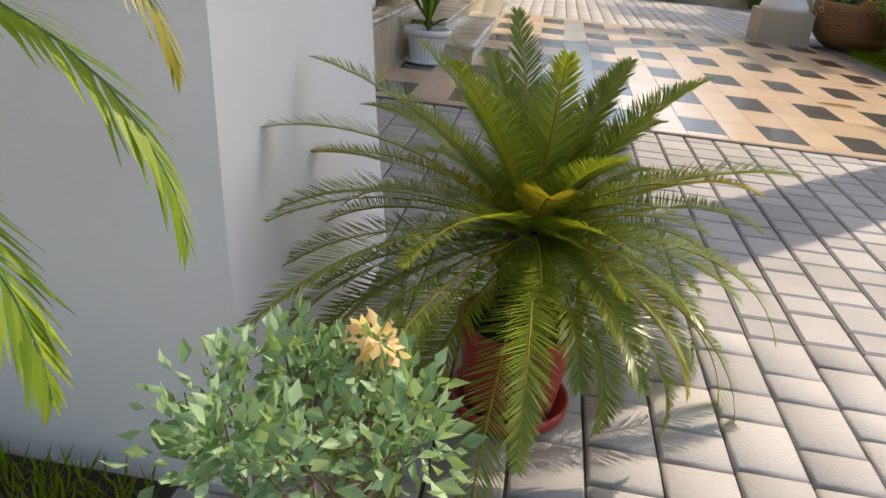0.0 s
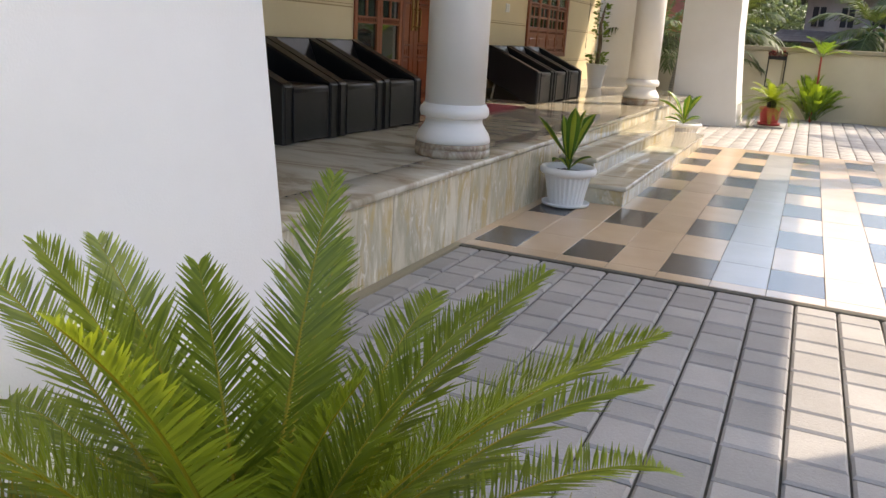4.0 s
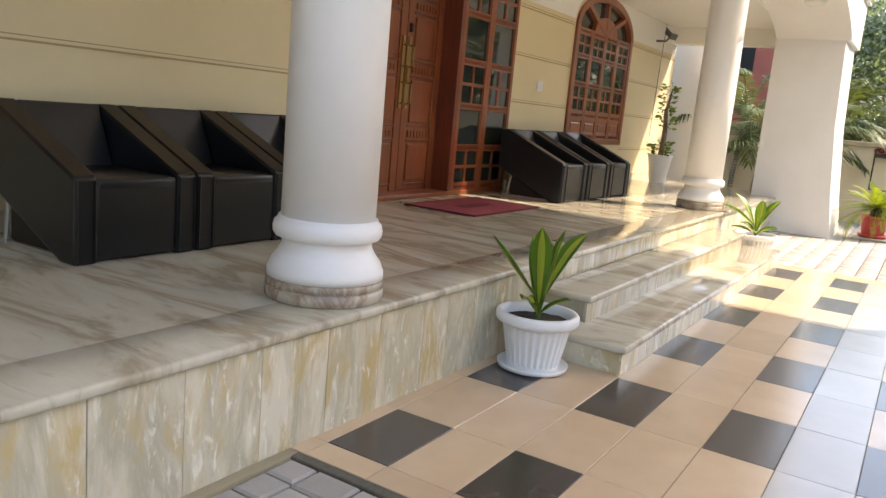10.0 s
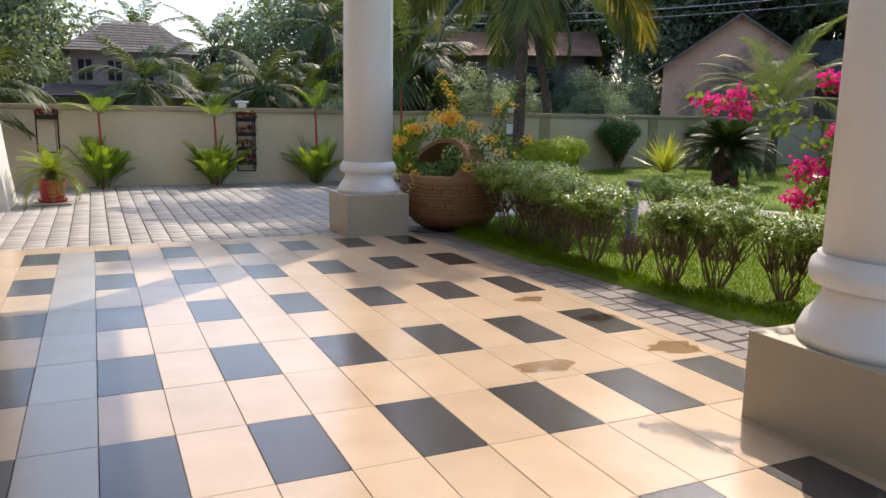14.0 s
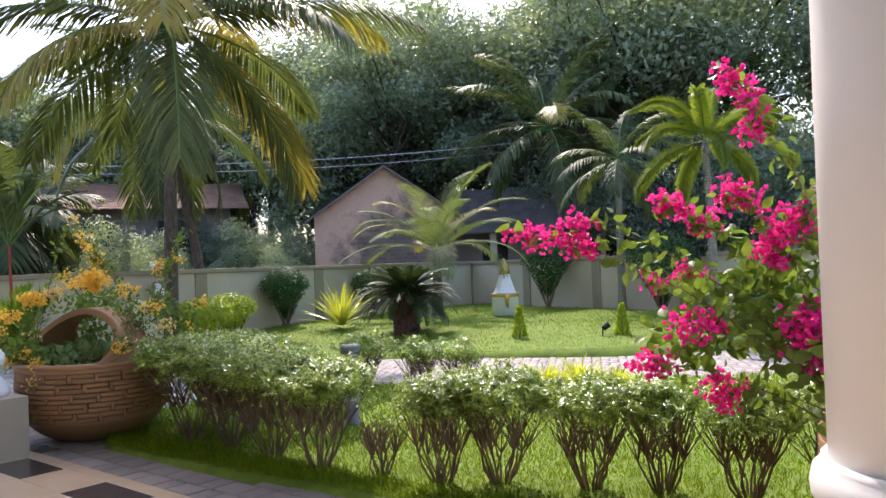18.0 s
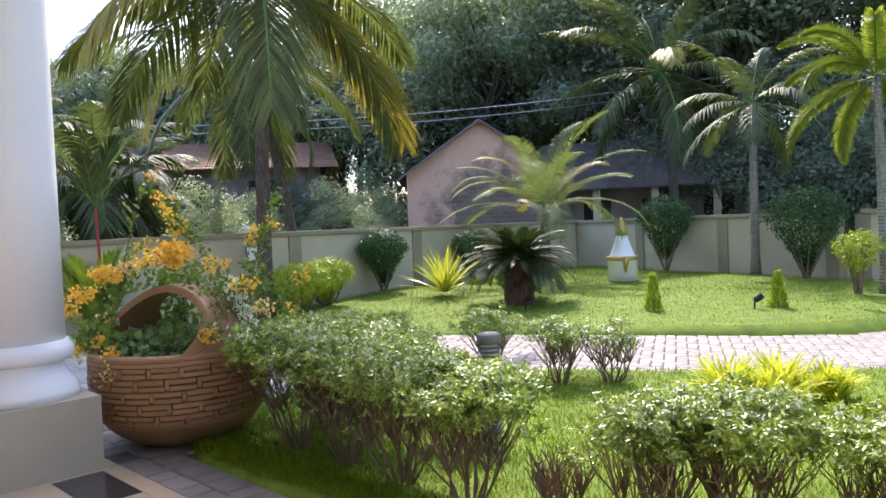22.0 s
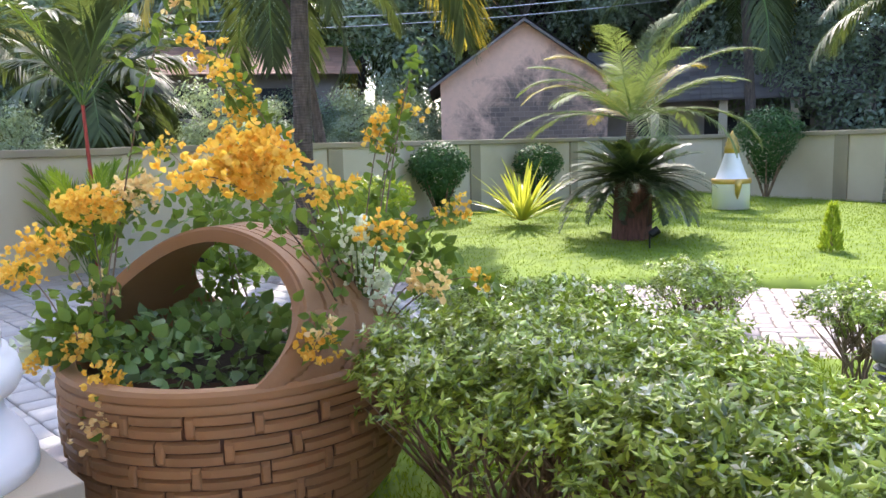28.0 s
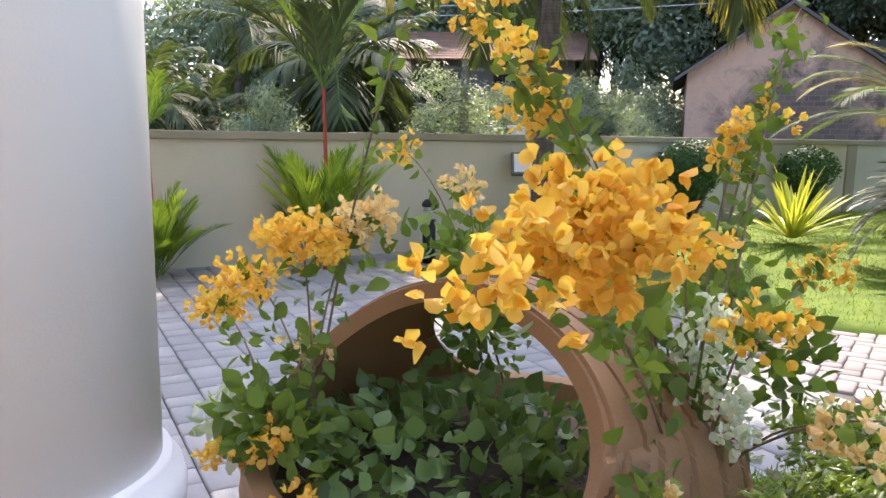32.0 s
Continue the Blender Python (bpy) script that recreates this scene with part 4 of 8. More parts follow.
def front_door():
    d = tagged(thing("door_1", (0, 0, 0), "", ""), "carved red-brown teak double door with glazed sidelights", "door", kind="structure")
    for y0, y1 in ((0.98, 1.46), (1.46, 1.93), (3.27, 3.82), (3.82, 4.38)):
        grid_panel(d, "sidelight", y0, y1, SIDE_ROWS, X)
    part("sill", cube(X - 0.32, X + 0.015, 0.98, 4.38, 0.492, 0.535, 0.008), TEAK, d)
    part("lintel", cube(X - 0.30, X + 0.01, 0.98, 4.38, 2.79, 2.86, 0.006), TEAK, d)
    for y0, y1 in ((1.93, 1.99), (3.20, 3.27)):
        part("jamb", cube(X - 0.28, X + 0.005, y0, y1, 0.535, 2.79, 0.005), TEAK_DARK, d)
    xd = X - 0.20
    for y0, y1, handle_y in ((1.99, 2.593, 2.545), (2.599, 3.20, 2.645)):
        leaf = part("leaf", cube(xd - 0.05, xd - 0.012, y0, y1, 0.535, 2.79), TEAK, d)
        part("stile", box(cube(xd - 0.02, xd, y0, y0 + 0.10, 0.535, 2.79, 0.004), xd - 0.02, xd, y1 - 0.10, y1, 0.535, 2.79, 0.004), TEAK, leaf)
        for a, b in ((0.60, 1.02), (1.16, 1.62), (1.76, 2.20), (2.34, 2.72)):
            part("raised_panel", cube(xd - 0.02, xd + 0.004, y0 + 0.13, y1 - 0.13, a + 0.03, b - 0.03, 0.014), TEAK, leaf)
            bm = cube(xd - 0.02, xd + 0.008, y0 + 0.10, y1 - 0.10, a - 0.012, a + 0.008, 0.004)
            box(bm, xd - 0.02, xd + 0.008, y0 + 0.10, y1 - 0.10, b - 0.008, b + 0.012, 0.004)
            part("moulding", bm, TEAK_DARK, leaf)
            bm = bmesh.new()
            for k in range(7):
                c = y0 + 0.12 + (y1 - y0 - 0.24) * (k + 0.5) / 7
                box(bm, xd - 0.02, xd + 0.005, c - 0.02, c + 0.02, b + 0.035, b + 0.095, 0.003)
            part("dentil", bm, TEAK, leaf)
        h = part("door_handle", cube(xd, xd + 0.014, handle_y - 0.022, handle_y + 0.022, 1.32, 1.98, 0.004), BRASS, leaf, "tall aged brass pull plate")
        bm = bmesh.new()
        for z in (1.46, 1.80):
            tube(bm, [(xd + 0.01, handle_y, z - 0.1), (xd + 0.055, handle_y, z - 0.085), (xd + 0.055, handle_y, z + 0.085), (xd + 0.01, handle_y, z + 0.1)], [0.010] * 4, 8)
        part("grip", bm, BRASS, h)
    part("lock", cube(xd, xd + 0.02, 2.63, 2.665, 2.02, 2.10, 0.005), IRON, d, "small black lock case")
    return d


front_door()


def window_left():
    w = tagged(thing("window_1", (0, 0, 0), "", ""), "carved red-brown teak window with small dark panes", "window", kind="structure")
    y0, y1, z0, z1 = WIN_A
    bm = cube(X - 0.12, X + 0.012, y0, y0 + 0.09, z0, z1, 0.006)
    box(bm, X - 0.12, X + 0.012, y1 - 0.09, y1, z0, z1, 0.006)
    box(bm, X - 0.12, X + 0.012, y0 + 0.09, y1 - 0.09, z0, z0 + 0.07, 0.006)
    box(bm, X - 0.12, X + 0.012, y0 + 0.09, y1 - 0.09, z1 - 0.08, z1, 0.006)
    part("window_frame", bm, TEAK, w)
    n = 4
    for k in range(n):
        a, b = y0 + 0.09 + (y1 - y0 - 0.18) * k / n, y0 + 0.09 + (y1 - y0 - 0.18) * (k + 1) / n
        grid_panel(w, "sash", a + 0.002, b - 0.002, [(1.23, 1.44, "solid"), (1.58, 1.86, "small"), (1.93, 2.30, "big"), (2.37, 2.68, "small")], X, 0.05, 0.06)
    bm = bmesh.new()
    for k in range(34):
        c = y0 + 0.14 + (y1 - y0 - 0.28) * (k + 0.5) / 34
        box(bm, X + 0.002, X + 0.016, c - 0.022, c + 0.022, 1.325, 1.365, 0.004)
    part("dentil", bm, TEAK_DARK, w)
    return w


window_left()


def window_arched():
    w = tagged(thing("window_2", (0, 0, 0), "", ""), "arched red-brown teak window with small dark panes", "window", kind="structure")
    y0, y1, z0, z1 = WIN_B
    mid, r = (y0 + y1) / 2, (y1 - y0) / 2

    def arc(k, inset=0.0):
        return (mid - (r - inset) * math.cos(math.pi * k / 24), z1 + (0.50 - inset) * math.sin(math.pi * k / 24))

    bm = cube(X - 0.12, X + 0.012, y0, y0 + 0.09, z0, z1, 0.004)
    box(bm, X - 0.12, X + 0.012, y1 - 0.09, y1, z0, z1, 0.004)
    box(bm, X - 0.12, X + 0.012, y0 + 0.09, y1 - 0.09, z0, z0 + 0.07, 0.004)
    for k in range(24):
        quad = [arc(k), arc(k + 1), arc(k + 1, 0.09), arc(k, 0.09)]
        prism(bm, quad, X - 0.12, X + 0.012, "x")
    part("window_frame", bm, TEAK, w)
    head = [arc(k, 0.088) for k in range(25)]
    part("pane", prism(bmesh.new(), head, X - 0.07, X - 0.06, "x"), GLASS, w)
    bm = bmesh.new()
    for a in (math.pi * 0.25, math.pi * 0.5, math.pi * 0.75):
        p, q = Vector((mid, z1)), Vector((mid - (r - 0.09) * math.cos(a), z1 + 0.41 * math.sin(a)))
        t = (q - p).normalized()
        n2 = Vector((-t.y, t.x)) * 0.03
        prism(bm, [tuple(p + n2), tuple(p - n2), tuple(q - n2), tuple(q + n2)], X - 0.06, X, "x")
    prism(bm, [(mid - 0.42 * math.cos(math.pi * k / 16), z1 + 0.22 * math.sin(math.pi * k / 16)) for k in range(17)], X - 0.06, X - 0.006, "x")
    part("fan_bar", bm, TEAK, w)
    n = 4
    for k in range(n):
        a, b = y0 + 0.09 + (y1 - y0 - 0.18) * k / n, y0 + 0.09 + (y1 - y0 - 0.18) * (k + 1) / n
        grid_panel(w, "sash", a + 0.002, b - 0.002, [(1.20, 1.36, "solid"), (1.50, 1.80, "small"), (1.87, 2.16, "big"), (2.23, 2.46, "small")], X, 0.05, 0.05)
    return w


window_arched()


# ---- porch furniture ----
def lounge_chair(name="lounge_chair"):
    """A low square leather chair with sloping sides; its front faces +x, its first side lies on y = 0."""
    c = thing(name, (0, 0, 0), "low black leather lounge chair with sloping sides", "chair", "porch lounge chairs")
    w, d, a = 0.672, 0.76, 0.115
    side = [(0.0, 0.0), (0.0, 0.405), (-0.70, 0.715), (-d, 0.70), (-d, 0.30), (-0.12, 0.0)]
    for y0 in (0.0, w - a):
        bm = bmesh.new()
        prism(bm, side, y0 + 0.001, y0 + a - 0.001, "y")
        bmesh.ops.bevel(bm, geom=list(bm.edges), offset=0.014, segments=2, profile=0.5, affect="EDGES")
        s = part("side", bm, LEATHER, c)
        bm = bmesh.new()
        prism(bm, [(-0.015, 0.398), (-0.69, 0.700), (-0.69, 0.7145), (-0.012, 0.4145)], y0 + 0.007, y0 + a - 0.007, "y")
        part("armrest_strip", bm, LEATHER_TOP, s, "dark brown sloping arm top")
        bm = bmesh.new()
        tube(bm, [(0.004, y0 + 0.012, 0.012), (0.004, y0 + 0.012, 0.395)], [0.005, 0.005], 6)
        tube(bm, [(0.004, y0 + a - 0.012, 0.012), (0.004, y0 + a - 0.012, 0.395)], [0.005, 0.005], 6)
        part("piping", bm, LEATHER, s)
    part("front_panel", cube(-0.07, -0.006, a, w - a, 0.012, 0.372, 0.012), LEATHER, c)
    part("seat", cube(-0.56, -0.004, a, w - a, 0.335, 0.398, 0.020), LEATHER, c, "", True)
    bm = bmesh.new()
    prism(bm, [(-0.53, 0.38), (-0.67, 0.714), (-d, 0.702), (-d, 0.32), (-0.60, 0.34)], a, w - a, "y")
    bmesh.ops.bevel(bm, geom=list(bm.edges), offset=0.012, segments=2, profile=0.5, affect="EDGES")
    part("backrest", bm, LEATHER, c)
    part("base", prism(bmesh.new(), [(-0.08, 0.02), (-0.62, 0.02), (-0.62, 0.24), (-0.08, 0.03)], 0.05, w - 0.05, "y"), LEATHER_TOP, c)
    part("floor_rail", cube(-0.70, -0.03, 0.03, 0.05, 0.0, 0.02), STEEL, c)
    for y0 in (0.03, w - 0.03):
        part("leg", tube(bmesh.new(), [(-0.64, y0, 0.0), (-0.60, y0, 0.26)], [0.011, 0.011], 6), STEEL, c, "thin steel rear leg")
    return c


first = lounge_chair()
first.matrix_basis = pose(-1.955, -1.31, PORCH_Z)
for k in (1, 2):
    copy_thing(first, pose(-1.955, -1.31 + 0.682 * k, PORCH_Z))
for k in range(3):
    copy_thing(first, pose(-1.93, 3.98 + 0.684 * k, PORCH_Z))

mat = thing("doormat", (-2.22, 2.75, PORCH_Z), "flat maroon rectangular doormat before the front door", "doormat")
part("doormat_field", cube(-0.36, 0.36, -0.62, 0.62, 0.002, 0.014, 0.004), MAT_RED, mat)
bm = bmesh.new()
for k in range(7):
    box(bm, -0.06, 0.06, -0.25 + 0.075 * k, -0.205 + 0.075 * k, 0.0135, 0.0165)
part("worn_lettering", bm, MAT_DARK, mat, "darker unreadable letter marks")
bm = bmesh.new()
for a, b, c_, d_ in ((-0.36, 0.36, -0.62, -0.60), (-0.36, 0.36, 0.60, 0.62), (-0.36, -0.34, -0.6, 0.6), (0.34, 0.36, -0.6, 0.6)):
    box(bm, a, b, c_, d_, 0.003, 0.0165)
part("border", bm, MAT_DARK, mat)

sw = thing("light_switch", (WALL_X, 5.10, 1.72), "white double light switch plate on the cream wall", "switch")
part("plate", cube(0.0, 0.008, -0.075, 0.075, -0.06, 0.06, 0.003), PLASTIC, sw)
for y in (-0.036, 0.036):
    part("rocker", cube(0.006, 0.014, y - 0.03, y + 0.03, -0.045, 0.045, 0.003), PLASTIC, sw)

cctv = thing("security_camera", (WALL_X, 9.2, 2.74), "grey box security camera on a wall bracket", "camera")
bm = tube(bmesh.new(), [(0, 0, 0), (0.16, 0, 0.0), (0.20, 0, 0.05)], [0.02, 0.016, 0.016], 8)
part("bracket", bm, GREY_METAL, cctv)
bm = cube(-0.16, 0.16, -0.055, 0.055, -0.05, 0.05, 0.01)
bm.transform(Matrix.Translation((0.24, -0.03, 0.11)) @ Euler((radians(-12), radians(22), radians(-55))).to_matrix().to_4x4())
part("housing", bm, GREY_METAL, cctv)
bm = cube(-0.2, 0.18, -0.07, 0.07, 0.052, 0.062, 0.004)
bm.transform(Matrix.Translation((0.24, -0.03, 0.11)) @ Euler((radians(-12), radians(22), radians(-55))).to_matrix().to_4x4())
part("sunshield", bm, LAMP_GLASS, cctv)
cord = thing("hanging_cable", (WALL_X, 9.45, 0), "thin dark cable hanging down the wall", "cable")
part("cord", tube(bmesh.new(), [(0.03, 0.1, 3.05), (0.02, 0.06, 2.4), (0.02, 0.02, 1.7), (0.015, 0, 1.2)], [0.004] * 4, 5), IRON, cord)

lampc = thing("ceiling_light", (-0.38, 7.45, 3.42), "round frosted glass ceiling light on the arch soffit", "ceiling light")
part("base", lathe([(0.15, 0.0), (0.15, 0.02), (0.13, 0.035)], 24), PLASTIC, lampc)
bm = lathe([(0.02, -0.07), (0.08, -0.06), (0.125, -0.025), (0.135, 0.0)], 24)
part("shade", bm, LAMP_GLASS, lampc, "", True)
lampc.matrix_basis = pose(-0.37, 7.70, 3.112, -10, 0, 0)


# ---- potted plants ----
def ribbed_pot(owner, r0, r1, h, mat, ribs=28, rim=0.025, saucer=True):
    """A tapered flower pot with a rolled rim, vertical ribs, soil and a saucer."""
    n = ribs * 4
    bm = bmesh.new()
    rows = []
    for z, f, ripple in ((0.0, 0.0, 0), (0.02, 0.02, 0), (h * 0.08, 0.08, 1), (h * 0.45, 0.45, 1), (h * 0.74, 0.74, 1), (h * 0.80, 0.80, 0)):
        r = r0 + (r1 - r0) * f
        rows.append([bm.verts.new(((r - (0.006 * ripple if k % 4 in (0, 1) else 0)) * math.cos(2 * math.pi * k / n), (r - (0.006 * ripple if k % 4 in (0, 1) else 0)) * math.sin(2 * math.pi * k / n), z + 0.012)) for k in range(n)])
    for a, b in zip(rows, rows[1:]):
        for k in range(n):
            bm.faces.new((a[k], a[(k + 1) % n], b[(k + 1) % n], b[k]))
    bm.faces.new(rows[0][::-1])
    part("pot_body", bm, mat, owner)
    rr = r0 + (r1 - r0) * 0.80
    part("rim", lathe([(rr, h * 0.78), (r1 + rim * 0.6, h * 0.82), (r1 + rim, h * 0.86), (r1 + rim, h * 0.96), (r1 + rim * 0.6, h), (r1 - 0.005, h), (r1 - 0.015, h * 0.9), (r1 - 0.02, h * 0.84)], 48, cap=False), mat, owner, "", True)
    bm = lathe([(r1 - 0.012, h * 0.83), (r1 * 0.6, h * 0.87), (0.01, h * 0.88)], 24)
    for v in bm.verts:
        v.co.z += 0.012 * noise.noise(v.co * 30)
    part("soil", bm, SOIL, owner)
    if saucer:
        part("saucer", lathe([(r0 + 0.02, 0.0), (r0 + 0.05, 0.008), (r0 + 0.055, 0.03), (r0 + 0.045, 0.03), (r0 + 0.03, 0.014), (0.01, 0.012)], 40), mat, owner, "", True)


CORN = leafy("corn_plant_leaf", (0.03, 0.09, 0.012), (0.10, 0.20, 0.03), 0.3, 0.25)
CORN_MID = leafy("corn_plant_yellow_stripe", (0.34, 0.42, 0.05), (0.50, 0.55, 0.09), 0.3, 0.3)


def corn_plant(at, scale, seed, label, group, r=(0.115, 0.165, 0.26), n=8, upright=1.2):
    rng = np.random.default_rng(seed)
    p = thing("potted_plant", at, label, "potted plant", group)
    ribbed_pot(p, r[0] * scale, r[1] * scale, r[2] * scale, PLASTIC)
    z = r[2] * scale * 0.86
    for k in range(n):
        tall = k < 5
        hd = 2.4 * k + 0.2 + rng.random() * 0.5
        L = scale * (0.35 if tall else 0.19) * (0.80 + 0.40 * rng.random())
        args = (hd, upright + 0.15 - 0.15 * k + 0.1 * rng.random() if tall else 0.35 + 0.5 * rng.random(), L)
        W = scale * (0.088 if tall else 0.064)
        base = (0.012 * math.cos(hd), 0.012 * math.sin(hd), z + 0.03 + (0.02 * k if tall else 0.0))
        dr = (-0.25 + 1.0 * rng.random()) if tall else 0.6 + 0.8 * rng.random()
        lf = array_mesh("leaf", *strap(base, *args, W, dr, 12, 0.24, 0.10, 0.68), CORN, p, "", True)
        up = np.array([-math.cos(hd) * math.sin(args[1]), -math.sin(hd) * math.sin(args[1]), math.cos(args[1])]) * 0.0022
        v, f = stack([strap(np.array(base) + k_ * up, *args, W * 0.36, dr, 12, 0.24, 0.15, 0.68) for k_ in (1, -1)])
        array_mesh("stripe", v, f, CORN_MID, lf, "yellow midrib stripe")
    part("stalk", tube(bmesh.new(), [(0, 0, z - 0.06), (0.005, 0, z + 0.1 * scale)], [0.016, 0.012], 8), STEM_GREEN, p)
    return p


corn_plant((-0.42, 0.40, 0.002), 1.22, 5, "yellow-striped leafy plant in a white ribbed pot on a saucer", "white potted plants")
corn_plant((-0.32, 5.88, 0.0), 1.25, 9, "yellow-green leafy plant in a low white pot", "white potted plants", (0.13, 0.185, 0.22), 10, 1.1)


def climber_pot():
    rng = np.random.default_rng(3)
    p = thing("potted_climber", (-2.45, 8.95, PORCH_Z), "tall slender climber on a stake in a white pot", "potted plant")
    part("pot_body", lathe([(0.12, 0.0), (0.125, 0.01), (0.185, 0.40), (0.195, 0.42), (0.195, 0.45), (0.175, 0.45), (0.165, 0.38), (0.02, 0.37)], 36), PLASTIC, p, "", True)
    part("stem", tube(bmesh.new(), [(0, 0, 0.36), (0.02, 0.01, 0.8), (0.0, -0.01, 1.15), (0.05, 0.02, 1.5)], [0.045, 0.04, 0.03, 0.01], 8), TWIG, p)
    zs = np.concatenate([0.42 + 0.25 * rng.random(120), 0.85 + 0.75 * rng.random(150)])
    a = rng.random(len(zs)) * 6.28
    rr = np.where(zs < 0.7, 0.16, 0.10) * (0.4 + 0.7 * rng.random(len(zs)))
    pos = np.stack([rr * np.cos(a), rr * np.sin(a) + 0.05 * np.sin(zs * 9), zs], 1)
    way = np.stack([np.cos(a), np.sin(a), 0.2 + 0 * a], 1)
    array_mesh("foliage", *leaves(pos, way, 0.085 * (0.6 + 0.6 * rng.random(len(zs))), 0.55, 0.1, rng), BOUG_LEAF, p)


climber_pot()


# ---- plants by the near pier ----
def rose_shrub(at, seed):
    rng = np.random.default_rng(seed)
    s = thing("potted_shrub", at, "pale variegated leafy shrub in a black pot", "potted plant")
    part("pot_body", lathe([(0.10, 0.0), (0.105, 0.01), (0.135, 0.22), (0.148, 0.23), (0.148, 0.255), (0.13, 0.255), (0.12, 0.21), (0.01, 0.205)], 32), IRON, s, "black plastic nursery pot", True)
    bm = bmesh.new()
    tips = twigs(bm, (0, 0, 0.18), 0.21, 0.42, 8, rng, 0.005, 4)
    part("stem", bm, TWIG, s)
    pos, way = [], []
    for t in tips:
        for _ in range(34):
            d = rng.normal(size=3)
            d /= np.linalg.norm(d)
            pos.append(np.array(t) + d * 0.07 * rng.random() ** 0.5 - [0, 0, 0.05 * rng.random()])
            way.append(d + [0, 0, 0.3])
    pos, way = np.array(pos), np.array(way)
    tagged(array_mesh("foliage", *leaves(pos, way, 0.036 * (0.6 + 0.7 * rng.random(len(pos))), 0.55, 0.12, rng), VARIEG, s), kind="stuff")
    p, d = crown_points(40, np.array(tips[3]) + [0, 0, 0.02], (0.035, 0.035, 0.03), rng, 0.9)
    array_mesh("faded_bloom", *leaves(p, d, 0.03, 0.8, 0.2, rng), PEACH, s, "withered peach bloom")
    return s


rose_shrub((0.40, -5.84, -0.004), 11)

areca = thing("areca_palm", (-0.72, -5.86, 0.0), "areca palm clump with yellow-green arching fronds", "palm")
rng = np.random.default_rng(17)
part("stem", tube(bmesh.new(), [(0, 0, -0.02), (0.01, 0, 0.5), (0.0, 0, 1.0)], [0.03, 0.026, 0.02], 10), STEM_GREEN, areca)
palm_crown(areca, (0, 0, 0.95), [(0.0, 0.6, 1.16, 2.35), (0.05, 0.9, 1.16, 2.5), (-0.2, 0.3, 1.04, 2.05), (0.25, 1.1, 1.25, 2.0), (1.1, 1.0, 1.1, 1.9), (2.2, 0.9, 1.1, 1.8), (3.1, 1.0, 1.0, 1.9), (-1.9, 0.9, 0.9, 2.0)], rng, "frond", ARECA, CYCAD_GOLD, 0.35, leaflet=0.155, pairs=52, lw=0.010, sag=0.5, angle=0.62, bare=0.2, thick=0.010, vee=0.15, segs=14)
base = np.array([(x, y, -0.01) for x, y in np.random.default_rng(6).random((9000, 2)) * [2.35, 1.1] + [-2.4, -6.6]])
structure("grass_bed_soil", cube(-2.5, -0.02, -6.7, -5.475, -0.06, 0.0), SOIL, "dark soil of the grassed bed beside the pier", "soil")
tagged(array_mesh("grass_bed", *leaves(base, np.random.default_rng(7).normal(size=base.shape) * 0.5 + [0, 0, 1], 0.09, 0.07, 0.0), GRASS), "dark short grass beside the white pier", "grass", kind="stuff")


# ---- fittings on the boundary wall ----
DARK_RED_LEAF = leafy("dark_red_leaf", (0.06, 0.012, 0.012), (0.26, 0.05, 0.05), 0.4, 0.2)
def wall_planter(x, z0, z1, tiers, seed):
    rng = np.random.default_rng(seed)
    y = WALL_A(x) - 0.075
    p = thing("wall_planter", (x, y, 0), "black iron wall planter rack with small dark red plants", "planter", "iron wall planters")
    w = 0.17
    bm = bmesh.new()
    for a, b in (((-w, z0), (-w, z1)), ((w, z0), (w, z1)), ((-w, z0), (w, z0)), ((-w, z1), (w, z1))):
        tube(bm, [(a[0], 0, a[1]), (b[0], 0, b[1])], [0.012, 0.012], 6)
    part("rack", bm, IRON, p)
    part("back_panel", cube(-w + 0.02, w - 0.02, 0.02, 0.035, z0 + 0.02, z1 - 0.02), GREY_METAL if tiers > 1 else BOUNDARY_TRIM, p)
    for k in range(tiers):
        z = z1 - 0.08 - k * (z1 - z0) / max(2, tiers)
        part("trough", cube(-w, w, -0.14, 0.0, z - 0.07, z, 0.006), IRON, p)
        q, d = crown_points(120, (0, -0.07, z + 0.04), (w * 1.05, 0.09, 0.08), rng, 0.8)
        tagged(array_mesh("foliage", *leaves(q, d + [0, 0, 0.3], 0.06, 0.5, 0.1, rng), DARK_RED_LEAF, p, "dark red trailing leaves"), kind="stuff")


wall_planter(0.53, 0.62, 1.34, 1, 1)
wall_planter(3.95, 0.24, 1.34, 4, 2)
for x in (3.9, 10.0):
    L = thing("wall_lamp", (x, WALL_A(x), 1.42), "square lantern lamp on the wall coping", "lamp", "wall-top lanterns")
    part("base", cube(-0.09, 0.09, -0.09, 0.09, 0.0, 0.03, 0.004), GREY_METAL, L)
    part("glass", cube(-0.07, 0.07, -0.07, 0.07, 0.03, 0.12), LAMP_GLASS, L)
    part("cap", cube(-0.11, 0.11, -0.11, 0.11, 0.12, 0.16, 0.01), PLASTIC, L)
fl = thing("floodlight", (10.0, WALL_A(10.0) - 0.06, 1.0), "grey floodlight on a bracket on the wall", "floodlight")
part("bracket", tube(bmesh.new(), [(0.2, 0.0, 0.1), (0.0, -0.1, 0.1), (-0.05, -0.2, 0.08)], [0.02, 0.02, 0.02], 8), IRON, fl)
bm = cube(-0.17, 0.17, -0.05, 0.05, -0.15, 0.15, 0.012)
bm.transform(Matrix.Translation((-0.12, -0.28, 0.08)) @ Euler((radians(-20), 0, radians(-25))).to_matrix().to_4x4())
part("housing", bm, GREY_METAL, fl)
bm = cube(-0.14, 0.14, -0.058, -0.05, -0.12, 0.12)
